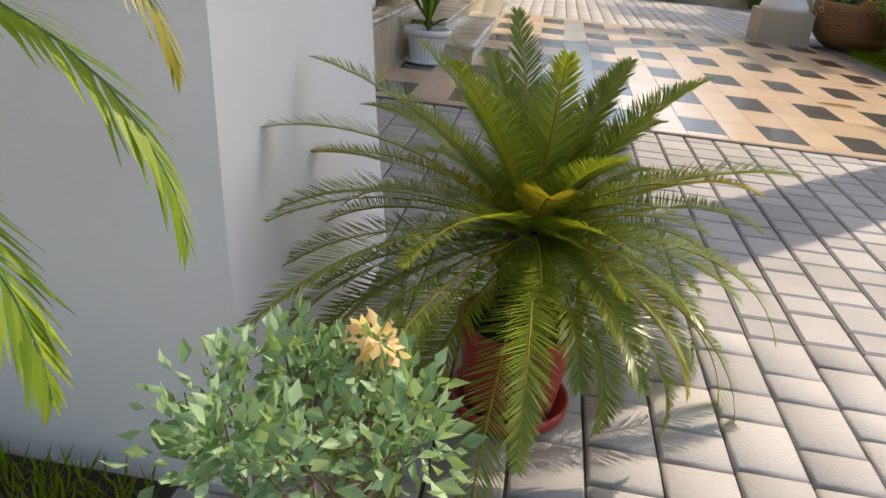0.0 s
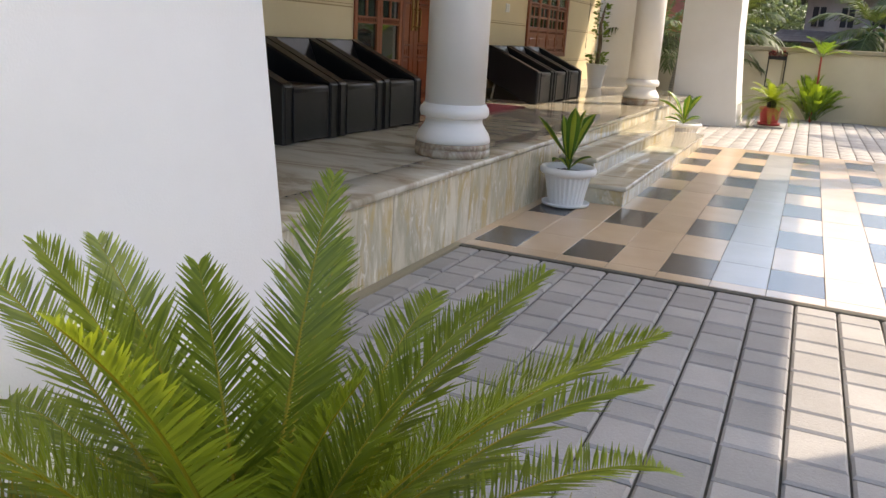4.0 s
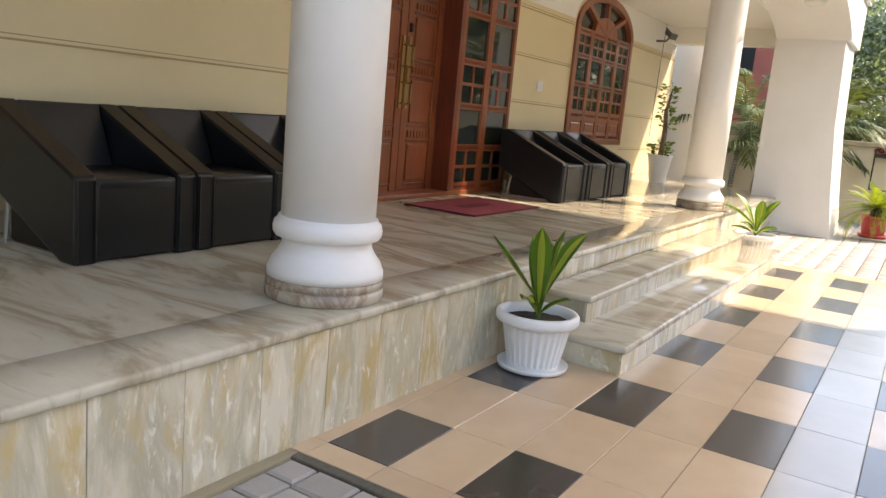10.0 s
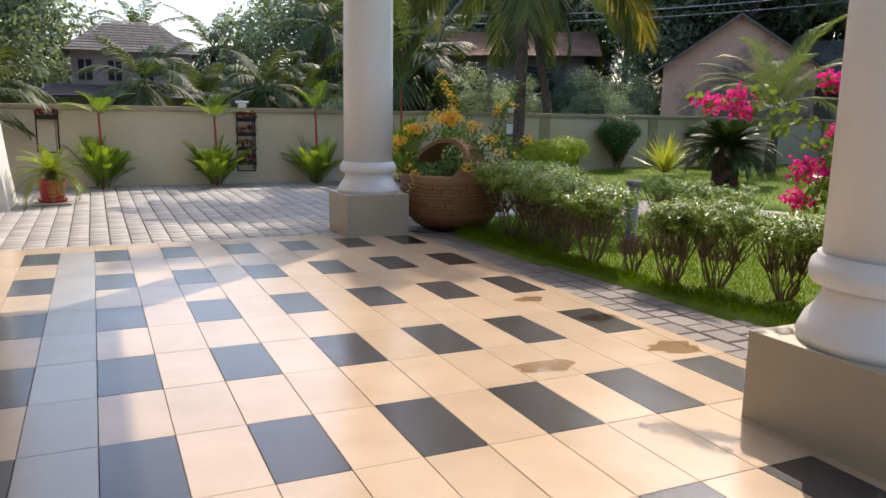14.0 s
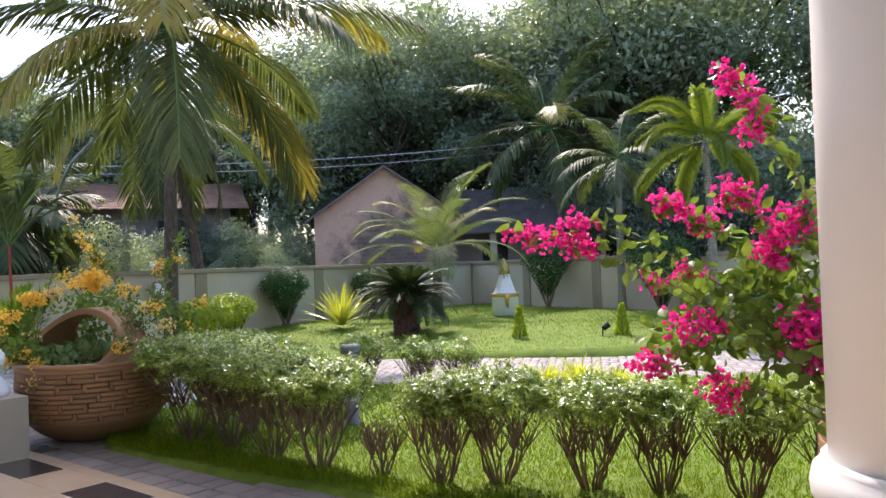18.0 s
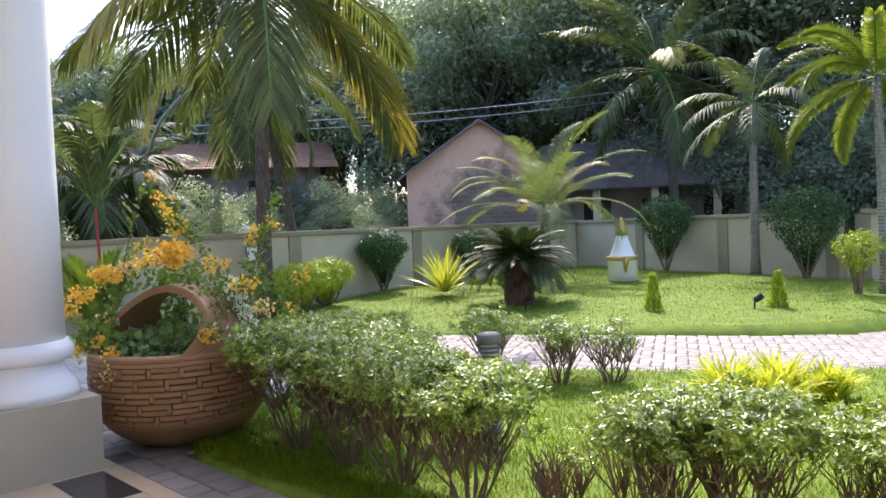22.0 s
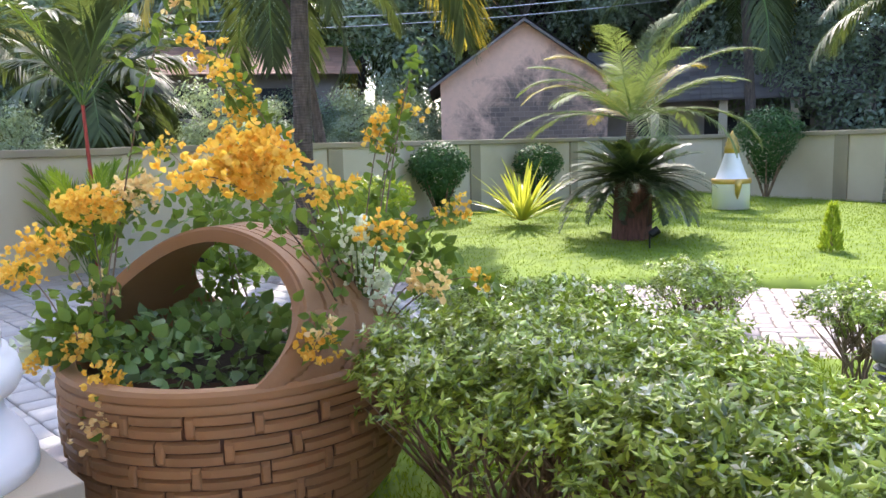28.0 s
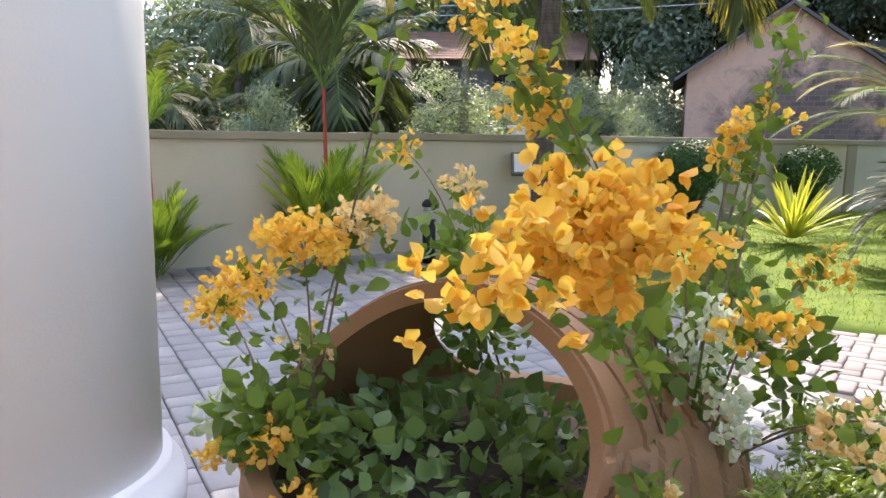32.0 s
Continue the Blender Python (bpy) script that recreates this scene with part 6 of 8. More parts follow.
post = thing("bollard_light", (8.15, 11.8, 0.0), "black bollard garden light near the boundary wall", "bollard light")
part("post", lathe([(0.075, 0.0), (0.075, 0.50)], 24), IRON, post, "", True)
part("diffuser", lathe([(0.055, 0.50), (0.055, 0.64)], 24), LAMP_GLASS, post, "", True)
for k in range(4):
    part("louvre", lathe([(0.058, 0.515 + 0.03 * k), (0.078, 0.508 + 0.03 * k), (0.078, 0.514 + 0.03 * k), (0.058, 0.522 + 0.03 * k)], 24, cap=False), STEEL, post)
part("cap", lathe([(0.08, 0.64), (0.085, 0.65), (0.085, 0.68), (0.05, 0.72), (0.01, 0.73)], 24), IRON, post, "", True)

# ---- lawn grass ----
def grass(name, loop, rise, box_, n, h, seed, label, keep=None):
    rng = np.random.default_rng(seed)
    x0, x1, y0, y1 = box_
    pts = np.stack([x0 + (x1 - x0) * rng.random(n), y0 + (y1 - y0) * rng.random(n)], 1)
    pts = np.array([p for p in pts if inside(loop, p[0], p[1]) and (keep is None or keep(p[0]) > rng.random())])
    base = np.array([(x, y, rise(x, y) - 0.005) for x, y in pts])
    way = rng.normal(size=base.shape) * 0.45 + [0, 0, 1.0]
    v, f = leaves(base, way, h * (0.5 + rng.random(len(base))), 0.16, 0.0, rng)
    return tagged(array_mesh(name, v, f, GRASS), label, "grass", kind="stuff")


grass("grass_island_near", ISLAND, island_z, (4.9, 8.2, -4.7, 6.3), 150000, 0.032, 1, "short bright green lawn blades under the hedge", lambda x: (8.2 - x) / 1.4)
grass("grass_island_far", ISLAND, island_z, (6.8, 12, -4.6, 6.3), 120000, 0.032, 2, "short bright green lawn blades", lambda x: (x - 6.8) / 1.4)
grass("grass_far_lawn", FAR_LAWN, far_z, (8, 20.5, 2, 13), 120000, 0.032, 3, "short bright green lawn blades beyond the driveway")
tall = [p for p in ISLAND if p[0] < 5.6 and -1 < p[1] < 6]
rng = np.random.default_rng(4)
base = np.array([(x + rng.random() * 0.30, y + rng.normal() * 0.12, 0.03) for x, y in tall for _ in range(220)])
tagged(array_mesh("grass_edge", *leaves(base, rng.normal(size=base.shape) * 0.5 + [-0.3, 0, 1], 0.055 * (0.5 + rng.random(len(base))), 0.09, 0.0, rng), GRASS), "longer ragged grass along the lawn edge", "grass", kind="stuff")


# ---- lawn ornaments and shrubs ----
def topiary(at, r, h, stem_h, seed, mat, label, n=5200, squash=0.85):
    """A clipped ball or vase of dense foliage over many stems."""
    rng = np.random.default_rng(seed)
    t = thing("topiary_bush", at, label, "bush", "clipped topiary bushes")
    bm = bmesh.new()
    for k in range(9):
        a = 6.283 * k / 9 + rng.random()
        tube(bm, [(0.04 * math.cos(a), 0.04 * math.sin(a), -0.02), (r * 0.35 * math.cos(a), r * 0.35 * math.sin(a), stem_h), (r * 0.6 * math.cos(a), r * 0.6 * math.sin(a), stem_h + 0.3)], [0.02, 0.016, 0.008], 5, False)
    part("stem", bm, TWIG, t)
    p, d = crown_points(n, (0, 0, h - r * squash), (r, r, r * squash), rng, 0.35)
    low = p[:, 2] < h - r * squash
    k = np.clip((h - r * squash - p[:, 2]) / (h - r * squash), 0, 1)
    p[low, :2] *= np.maximum(0.12, 1 - 1.25 * k[low, None] ** 0.8)
    p[low, 2] = np.maximum(p[low, 2] - 0.9 * (h - r * squash - stem_h * 0.4 - r * squash * 0.6) * k[low] * 1.3, 0.05)
    p += rng.normal(size=p.shape) * 0.018
    tagged(array_mesh("foliage", *leaves(p, d + rng.normal(size=d.shape) * 0.45, 0.075 * (0.6 + 0.7 * rng.random(n)), 0.4, 0.1, rng, d + rng.normal(size=d.shape) * 0.4), mat, t), kind="stuff")
    return t


topiary((12.75, 12.35, 0.2), 0.52, 1.22, 0.3, 61, BUSH, "dark green vase-shaped clipped bush before the wall")
topiary((19.1, 9.5, 0.2), 0.68, 1.75, 0.5, 62, BUSH, "dark green vase-shaped clipped bush before the wall")
topiary((17.9, 5.9, 0.2), 0.78, 1.75, 0.5, 63, BUSH, "dark green vase-shaped clipped bush before the wall")
topiary((15.6, 12.5, 0.2), 0.5, 1.15, 0.3, 64, BUSH, "dark green rounded bush before the wall", 3500)
topiary((16.6, 3.4, 0.2), 0.55, 0.95, 0.3, 65, BUSH, "dark green rounded bush before the wall", 3000)
topiary((10.1, 11.5, 0.1), 0.62, 0.80, 0.1, 66, BUSH_LIME, "bright lime clipped mound bush", 4500, 0.6)
topiary((10.9, 11.8, 0.1), 0.55, 0.85, 0.1, 67, BUSH_LIME, "bright lime clipped mound bush", 3500, 0.6)
topiary((15.2, 4.2, 0.2), 0.36, 0.95, 0.5, 68, BUSH_LIME, "small lime-green leafy shrub on thin stems", 900)


def striped_agave(at, seed):
    rng = np.random.default_rng(seed)
    t = thing("striped_agave", at, "spiky yellow-striped rosette plant on the lawn", "agave")
    for k in range(46):
        hd, pt = 2.399 * k, 0.25 + 1.2 * (k / 46) + 0.1 * rng.normal()
        L = 0.95 * (0.8 + 0.3 * rng.random())
        lf = array_mesh("leaf", *strap((0.04 * math.cos(hd), 0.04 * math.sin(hd), 0.02), hd, pt, L, 0.075, 0.35, 6, 0.15, 0.5, 0.4), STRIPE, t)
        array_mesh("green_stripe", *strap((0.04 * math.cos(hd), 0.04 * math.sin(hd), 0.026), hd, pt, L * 0.97, 0.026, 0.35, 6, 0.15, 0.5, 0.4), HEDGE, lf, "green midline stripe")


striped_agave((12.65, 10.5, 0.2), 71)


def cycad(at, trunk_h, trunk_r, fronds, length, leaflet, seed, label, mat, gold, gold_share, pot=None, lw=0.011, pairs=46, up=1.35, low=-0.15, trunk_mat=None, droop=(0.7, 1.2), thick=0.010):
    rng = np.random.default_rng(seed)
    c = thing("cycad", at, label, "cycad")
    z = 0.0
    if pot:
        r, h = pot
        part("pot_body", lathe([(r * 0.78, 0.03), (r * 0.80, 0.04), (r * 0.97, h * 0.86)], 36, cap=False), RED, c, "red plastic flower pot", True)
        part("rim", lathe([(r * 0.97, h * 0.84), (r * 1.05, h * 0.86), (r * 1.05, h), (r * 0.97, h), (r * 0.93, h * 0.9)], 36, cap=False), RED, c, "red pot rim", True)
        part("saucer", lathe([(r * 0.9, 0.0), (r * 1.02, 0.012), (r * 1.05, 0.05), (r * 0.99, 0.05), (r * 0.9, 0.02), (0.01, 0.018)], 36), RED, c, "red pot saucer", True)
        part("soil", lathe([(r * 0.95, h * 0.88), (0.01, h * 0.93)], 24), SOIL, c)
        z = h * 0.86
    bm = lathe([(trunk_r * 1.05, z - 0.05), (trunk_r, z + trunk_h * 0.5), (trunk_r * 0.92, z + trunk_h), (0.01, z + trunk_h + 0.03)], 18)
    for v in bm.verts:
        v.co.xy *= 1 + 0.12 * noise.noise(v.co * 14)
    part("trunk", bm, trunk_mat or TRUNK_DARK, c)
    for k in range(60):
        a, zz = 2.399 * k, z + trunk_h * (0.1 + 0.9 * k / 60)
        if k % 2 == 0:
            v, f = strap((trunk_r * 0.9 * math.cos(a), trunk_r * 0.9 * math.sin(a), zz), a, 0.8, trunk_r * 0.9, trunk_r * 0.35, 0.2, 2, 0.1, 0.8, 0.4)
            array_mesh("leaf_scar", v, f, TRUNK_DARK, c)
    base = (0, 0, z + trunk_h)
    sp = []
    for k in range(fronds):
        q = k / fronds
        hd = 2.399 * k + 0.15 * rng.normal()
        worn = 0.62 if pot and math.cos(hd + 0.75) > 0.72 else 1.0
        sp.append((hd, low + (up - low) * (1 - q) ** 2.0 + 0.07 * rng.normal(), worn * length * (0.88 + 0.22 * rng.random()) * (0.38 + 0.62 * q**0.4), (droop[0] + (droop[1] - droop[0]) * q) * (0.8 + 0.4 * rng.random())))
    palm_crown(c, base, sp, rng, mat=mat, gold=gold, gold_share=gold_share, rib_mat=mat if not gold else gold, leaflet=leaflet, pairs=pairs, lw=lw, sag=0.10, angle=1.12, bare=0.07, thick=thick, vee=0.42)
    for k in range(26 if pot else 40):
        a, e = 2.399 * k, 0.9 - 0.7 * k / 40
        array_mesh("crown_scale", *strap((trunk_r * 0.35 * math.cos(a), trunk_r * 0.35 * math.sin(a), z + trunk_h - 0.01), a, e, trunk_r * 1.0, trunk_r * 0.22, 0.3, 3, 0.2, 0.7, 0.3), TRUNK_DARK, c)
    return c


# Yellow ribs and a few yellow fronds paint in the glow of sun behind.
cycad((0.72, -4.93, -0.002), 0.29, 0.075, 84, 1.0, 0.092, 81, "cycad with arching feathery fronds in a red pot by the pier", CYCAD, CYCAD_GOLD, 0.06, (0.165, 0.29), 0.0046, 118, 1.32, -0.22, None, (0.45, 1.75), 0.006)
cycad((12.35, 8.45, 0.17), 0.72, 0.24, 120, 1.15, 0.16, 82, "large dark cycad palm on a stout trunk in the lawn", CYCAD_DARK, None, 0.0, None, 0.020, 44, 1.1, -0.12, TRUNK_RED, (0.5, 1.25), 0.014)
cycad((0.66, 9.75, 0.03), 0.16, 0.08, 46, 0.82, 0.11, 83, "small cycad in a red pot on a square slab", CYCAD, None, 0.0, (0.19, 0.33), 0.010, 30, 1.1, -0.2, None, (0.5, 1.5), 0.008)
slab = thing("paving_slab", (0.66, 9.75, -0.004), "square concrete slab under the red pot", "slab")
part("slab_body", cube(-0.25, 0.25, -0.25, 0.25, 0.0, 0.032, 0.006), PAVER, slab)


def statue(at):
    """The white ornament: a plain stepped shaft with a gilded band and finial."""
    bm = lathe([(0.30, 0.0), (0.30, 0.42), (0.31, 0.43), (0.31, 0.50), (0.255, 0.51), (0.20, 0.66), (0.15, 0.80), (0.115, 0.93), (0.10, 0.95)], 28)
    s = tagged(part("garden_statue", bm, PLASTIC), "white waisted garden statue with a gilded band and top", "statue")
    s.matrix_basis = pose(*at)
    s.data.materials.append(GOLD)
    bm = bmesh.new()
    bm.from_mesh(s.data)
    lathe([(0.316, 0.425), (0.322, 0.44), (0.322, 0.49), (0.316, 0.505)], 28, bm)
    lathe([(0.118, 0.93), (0.135, 0.95), (0.12, 1.0), (0.135, 1.03), (0.10, 1.06), (0.11, 1.10), (0.075, 1.14), (0.085, 1.17), (0.03, 1.24), (0.01, 1.30)], 20, bm)
    tube(bm, [(-0.24, -0.22, 0.50), (-0.26, -0.24, 0.40), (-0.24, -0.22, 0.28), (-0.20, -0.20, 0.18)], [0.05, 0.055, 0.04, 0.015], 8)
    for f in bm.faces:
        if f.calc_center_median().z > 0.935 or f.index < 0:
            f.material_index = 1
    n0 = 28 * 8 + 2
    bm.faces.ensure_lookup_table()
    for f in bm.faces[n0:]:
        f.material_index = 1
    bm.to_mesh(s.data)
    bm.free()
    s.data.polygons.foreach_set("use_smooth", [True] * len(s.data.polygons))
    return s


statue((16.3, 8.95, 0.18))


def cypress(at, h, seed):
    rng = np.random.default_rng(seed)
    t = thing("dwarf_cypress", at, "small conical lime-green cypress on the lawn", "shrub", "dwarf cypresses")
    part("stem", tube(bmesh.new(), [(0, 0, -0.02), (0, 0, h * 0.8)], [0.02, 0.005], 6), TWIG, t)
    n = 900
    z = h * rng.random(n) ** 1.2
    a = 6.283 * rng.random(n)
    r = 0.20 * h * (1 - z / h) ** 0.8 * (0.5 + 0.6 * rng.random(n)) + 0.01
    pos = np.stack([r * np.cos(a), r * np.sin(a), z], 1)
    way = np.stack([np.cos(a) * 0.5, np.sin(a) * 0.5, np.ones(n)], 1) + rng.normal(size=(n, 3)) * 0.25
    tagged(array_mesh("foliage", *leaves(pos, way, 0.07 * (0.6 + 0.6 * rng.random(n)), 0.3, 0.05, rng), BUSH_LIME, t), kind="stuff")


cypress((12.5, 6.1, 0.12), 0.50, 91)
cypress((13.3, 4.65, 0.12), 0.50, 92)
for x, y in ((13.0, 4.85), (11.75, 7.85)):
    sp = thing("garden_spotlight", (x, y, 0.14), "small black spike spotlight in the lawn", "spotlight")
    part("spike", tube(bmesh.new(), [(0, 0, -0.05), (0, 0, 0.12)], [0.012, 0.012], 6), IRON, sp)
    bm = lathe([(0.03, 0.0), (0.045, 0.02), (0.05, 0.12), (0.045, 0.125)], 14)
    bm.transform(Matrix.Translation((0, 0, 0.12)) @ Euler((radians(55), 0, radians(40))).to_matrix().to_4x4())
    part("head", bm, IRON, sp)


# ---- palms along the wall and in the garden ----
def lipstick_palm(at, seed, tall=1.55, label="young palm with lime fronds and a slim red stem", skirt=50, red=True, top=6, reach=0.98):
    """A clump of upright lime leaves with one slender stem and its small crown above."""
    rng = np.random.default_rng(seed)
    p = thing("lipstick_palm", at, label, "palm", "young palms along the wall")
    stem_mat = LIPSTICK if red else STEM_GREEN
    part("stem", tube(bmesh.new(), [(0, 0, -0.02), (0.02, 0, tall * 0.5), (0.0, 0.01, tall)], [0.028, 0.022, 0.018], 8), stem_mat, p, "slim red palm stem")
    for b in range(5):
        a = 1.257 * b
        foot = (0.09 * math.cos(a), 0.09 * math.sin(a), 0.02)
        fr = [(a + 2.399 * k + 0.3 * rng.random(), 0.75 + 0.75 * rng.random() if reach < 1 else 1.1 + 0.4 * rng.random(), reach * (0.45 + 0.55 * rng.random()), 0.2 + 0.8 * rng.random()) for k in range(skirt // 5)]
        palm_crown(p, foot, fr, rng, "frond", ARECA, ARECA_DEEP, 0.4, leaflet=0.27 * reach, pairs=int(24 * reach), lw=0.016, sag=0.2, angle=0.6, bare=0.25, thick=0.007, vee=0.5, segs=8)
    fr = [(2.399 * k + 0.3 * rng.random(), 0.45 + 0.85 * rng.random(), 0.60 * (0.8 + 0.4 * rng.random()), 0.7 + 0.6 * rng.random()) for k in range(top)]
    palm_crown(p, (0, 0.01, tall - 0.02), fr, rng, "crown_frond", ARECA, ARECA_DEEP, 0.5, leaflet=0.26, pairs=20, lw=0.018, sag=0.4, angle=0.8, bare=0.15, thick=0.008, vee=0.35, segs=8)
    return p


lipstick_palm((1.35, 11.95, 0), 201, 1.30)
lipstick_palm((3.30, 12.0, 0), 202, 1.25)
lipstick_palm((5.22, 12.05, 0), 203, 1.45)
big = lipstick_palm((6.95, 11.9, 0), 204, 1.95, "tall young palm with a red stem and dark fronds", 46, True, 2, 1.45)
rng = np.random.default_rng(205)
palm_crown(big, (0, 0.01, 1.9), [(2.399 * k, 1.25 - 0.06 * k, 1.25 * (0.85 + 0.3 * rng.random()), 0.6 + 0.5 * rng.random()) for k in range(9)], rng, "tall_frond", PALM, ARECA, 0.35, leaflet=0.40, pairs=22, lw=0.035, sag=0.2, angle=0.55, bare=0.2, thick=0.014, vee=0.4, segs=10)


# ---- coconut palms and garden palms ----
def coconut(at, height, lean, fronds, length, seed, label, name="coconut_palm", gold_share=0.06, leaflet=0.75, pairs=44, trunk=0.13, lw=0.055, trunk_mat=None, mat=None, low=-0.9, gold=None, droop=(0.9, 1.7), vee=0.1, plume=(), sag=1.05, rib=0.045):
    """A leaning ringed trunk and a crown of long drooping feather leaves, some ageing to yellow."""
    rng = np.random.default_rng(seed)
    p = thing(name, at, label, "palm tree", "palm trees")
    top = Vector((lean[0], lean[1], height))
    pts = [Vector((lean[0] * t**1.6, lean[1] * t**1.6, height * t - (0.1 if t == 0 else 0))) for t in np.linspace(0, 1, 12)]
    part("trunk", tube(bmesh.new(), pts, [trunk * (1.25 if k == 0 else 1 - 0.03 * k) for k in range(12)], 14), trunk_mat or TRUNK, p, "", True)
    fr = []
    for k in range(fronds):
        q = k / fronds
        fr.append((2.399 * k + 0.2 * rng.normal(), 1.25 - (1.25 - low) * q + 0.1 * rng.normal(), length * (0.85 + 0.25 * rng.random()), droop[0] + (droop[1] - droop[0]) * rng.random()))
    palm_crown(p, tuple(top), fr, rng, "frond", mat or PALM, gold or PALM_GOLD, gold_share, leaflet=leaflet, pairs=pairs, lw=lw, sag=sag, angle=0.95, bare=0.14, thick=rib * length / 4, vee=vee, segs=14, plume=plume)
    if name == "coconut_palm":
        for k in range(5):
            a = 6.283 * k / 5
            bm = bmesh.new()
            bmesh.ops.create_icosphere(bm, subdivisions=2, radius=0.13)
            bm.transform(Matrix.Translation(top + Vector((0.22 * math.cos(a), 0.22 * math.sin(a), -0.2))))
            part("coconut", bm, BUSH, p, "", True)
    return p


coconut((9.5, 11.55, 0.05), 5.8, (0.0, -0.25), 30, 4.2, 301, "tall coconut palm with drooping fronds inside the wall", gold_share=0.10, leaflet=1.0, pairs=104, lw=0.040, low=-0.45, droop=(0.8, 1.4), sag=1.2, mat=PALM_NEAR)
coconut((13.3, 16.2, -0.05), 5.6, (-1.0, 0.3), 22, 3.4, 302, "leaning coconut palm beyond the boundary wall", pairs=44)
coconut((25.2, 12.4, -0.05), 6.1, (-0.5, 0.2), 22, 4.0, 303, "tall coconut palm beside the old shed", pairs=44, trunk=0.16, low=-0.6)
c_far = coconut((30.5, 22.0, -0.05), 8.6, (-0.6, 0.4), 24, 4.6, 305, "tall coconut palm among the far trees", pairs=38, trunk=0.2)
for k, (x, y, rz) in enumerate(((38, 24, 50), (27, 31, 120), (20, 38, 80), (37, 14, 310), (33, 8, 20), (24, 29, 200), (34.5, 18.5, 140), (29.5, 26.5, 260), (25.5, 33, 15), (31.5, 13.2, 75), (22, 33.5, 190), (36, 20.5, 330))):
    copy_thing(c_far, pose(x, y, -0.05 - (k % 3) * 1.5, 0, 0, rz))
c_mid = coconut((10.2, 30.0, -0.05), 5.2, (0.5, 0.2), 20, 2.9, 306, "coconut palm behind the old house", pairs=34, trunk=0.16)
for k, (x, y, rz) in enumerate(((3.6, 41, 250), (6.8, 39, 20), (-0.6, 43, 110), (33, 29, 200))):
    copy_thing(c_mid, pose(x, y, -0.05 - (k % 2) * 0.5, 0, 0, rz))
c_low = coconut((6.6, 24.5, -0.05), 2.3, (0.2, 0.2), 18, 2.1, 304, "short coconut palm beyond the boundary wall", pairs=32)
for k, (x, y, rz) in enumerate(((2.9, 23.0, 70), (8.8, 26.5, 160), (-1.6, 26, 230), (4.9, 27.5, 300))):
    copy_thing(c_low, pose(x, y, -0.05 - (k % 2) * 0.4, 0, 0, rz))
for x, y, rz, k in ((12.9, 24.9, 35, 1.4), (11.2, 24.2, 260, 1.5)):
    copy_thing(c_low, pose(x, y, -0.1, 0, 0, rz) @ Matrix.Scale(k, 4))

coconut((18.55, 7.15, 0.15), 3.6, (0.05, 0.0), 15, 1.9, 311, "slim grey-trunked palm beside the wall", "garden_palm", 0.0, 0.42, 30, 0.10, 0.035, TRUNK_PALE, low=-0.7)
foxtail = leafy("foxtail_frond_green", (0.05, 0.09, 0.015), (0.25, 0.31, 0.05), 0.5, 0.38)
coconut((15.5, 3.9, 0.15), 3.3, (0.1, 0.1), 17, 1.7, 312, "bushy foxtail palm with yellow-green plumes", "garden_palm", 0.12, 0.26, 120, 0.09, 0.013, TRUNK_PALE, foxtail, -0.6, foxtail, (1.3, 2.2), 0.9, (0.2, -0.5), 0.25)
coconut((16.0, 10.7, 0.15), 1.55, (0.05, 0.0), 26, 2.5, 313, "young palm with silvery arching fronds", "garden_palm", 0.08, 0.46, 84, 0.14, 0.014, TRUNK, low=0.1, droop=(0.9, 1.8), vee=0.25, sag=0.5, mat=PALM_SILVER, rib=0.02)
for k, (x, y) in enumerate(((-1.5, 11.7), (-1.1, 12.0), (-2.0, 12.2))):
    coconut((x, y, 0.0), 1.1 + 0.3 * k, (0.1, 0), 12, 1.7, 320 + k, "areca palm behind the porch end", "areca_palm", 0.0, 0.4, 30, 0.05, 0.03, TRUNK_PALE, low=-0.3)


# ---- woodland ----
def tree(name, at, h, r, seed, mat, label, n=17000, leaf=0.24, trunk_r=0.2, clear=0.35):
    """A forked trunk with limbs, and a crown of separate leafy clumps with gaps."""
    rng = np.random.default_rng(seed)
    t = thing(name, at, label, "tree", "trees beyond the wall")
    bm = bmesh.new()
    top = Vector((0.3 * rng.normal(), 0.3 * rng.normal(), h * 0.62))
    tube(bm, [(0, 0, -0.2), (0.1 * rng.normal(), 0.1 * rng.normal(), h * clear), top], [trunk_r, trunk_r * 0.75, trunk_r * 0.45], 9)
    clumps = []
    for k in range(13):
        a = 2.399 * k
        q = k / 13
        st = Vector((0, 0, h * clear)).lerp(top, min(1, q * 1.2))
        e = Vector((r * (0.35 + 0.5 * rng.random()) * math.cos(a), r * (0.35 + 0.5 * rng.random()) * math.sin(a), h * (clear + 0.12 + 0.5 * q + 0.08 * rng.normal())))
        tube(bm, [st, st.lerp(e, 0.55) + Vector((0, 0, 0.25)), e], [trunk_r * 0.4, trunk_r * 0.25, trunk_r * 0.08], 5, False)
        clumps.append((e, r * (0.28 + 0.24 * rng.random())))
    clumps.append((top + Vector((0, 0, h * 0.25)), r * 0.4))
    part("trunk", bm, TRUNK_DARK, t)
    per = n // len(clumps)
    vs = []
    for c, cr in clumps:
        p, d = crown_points(per, tuple(c), (cr * 1.1, cr * 1.1, cr * 0.8), rng, 0.65)
        p += rng.normal(size=p.shape) * cr * 0.12
        vs.append(leaves(p, d + rng.normal(size=d.shape) * 0.8 - [0, 0, 0.3], leaf * (0.5 + 0.8 * rng.random(per)), 0.5, 0.12, rng, d + [0, 0, 0.3] + rng.normal(size=d.shape) * 0.4))
    tagged(array_mesh("crown", *stack(vs), mat, t), kind="stuff")
    return t


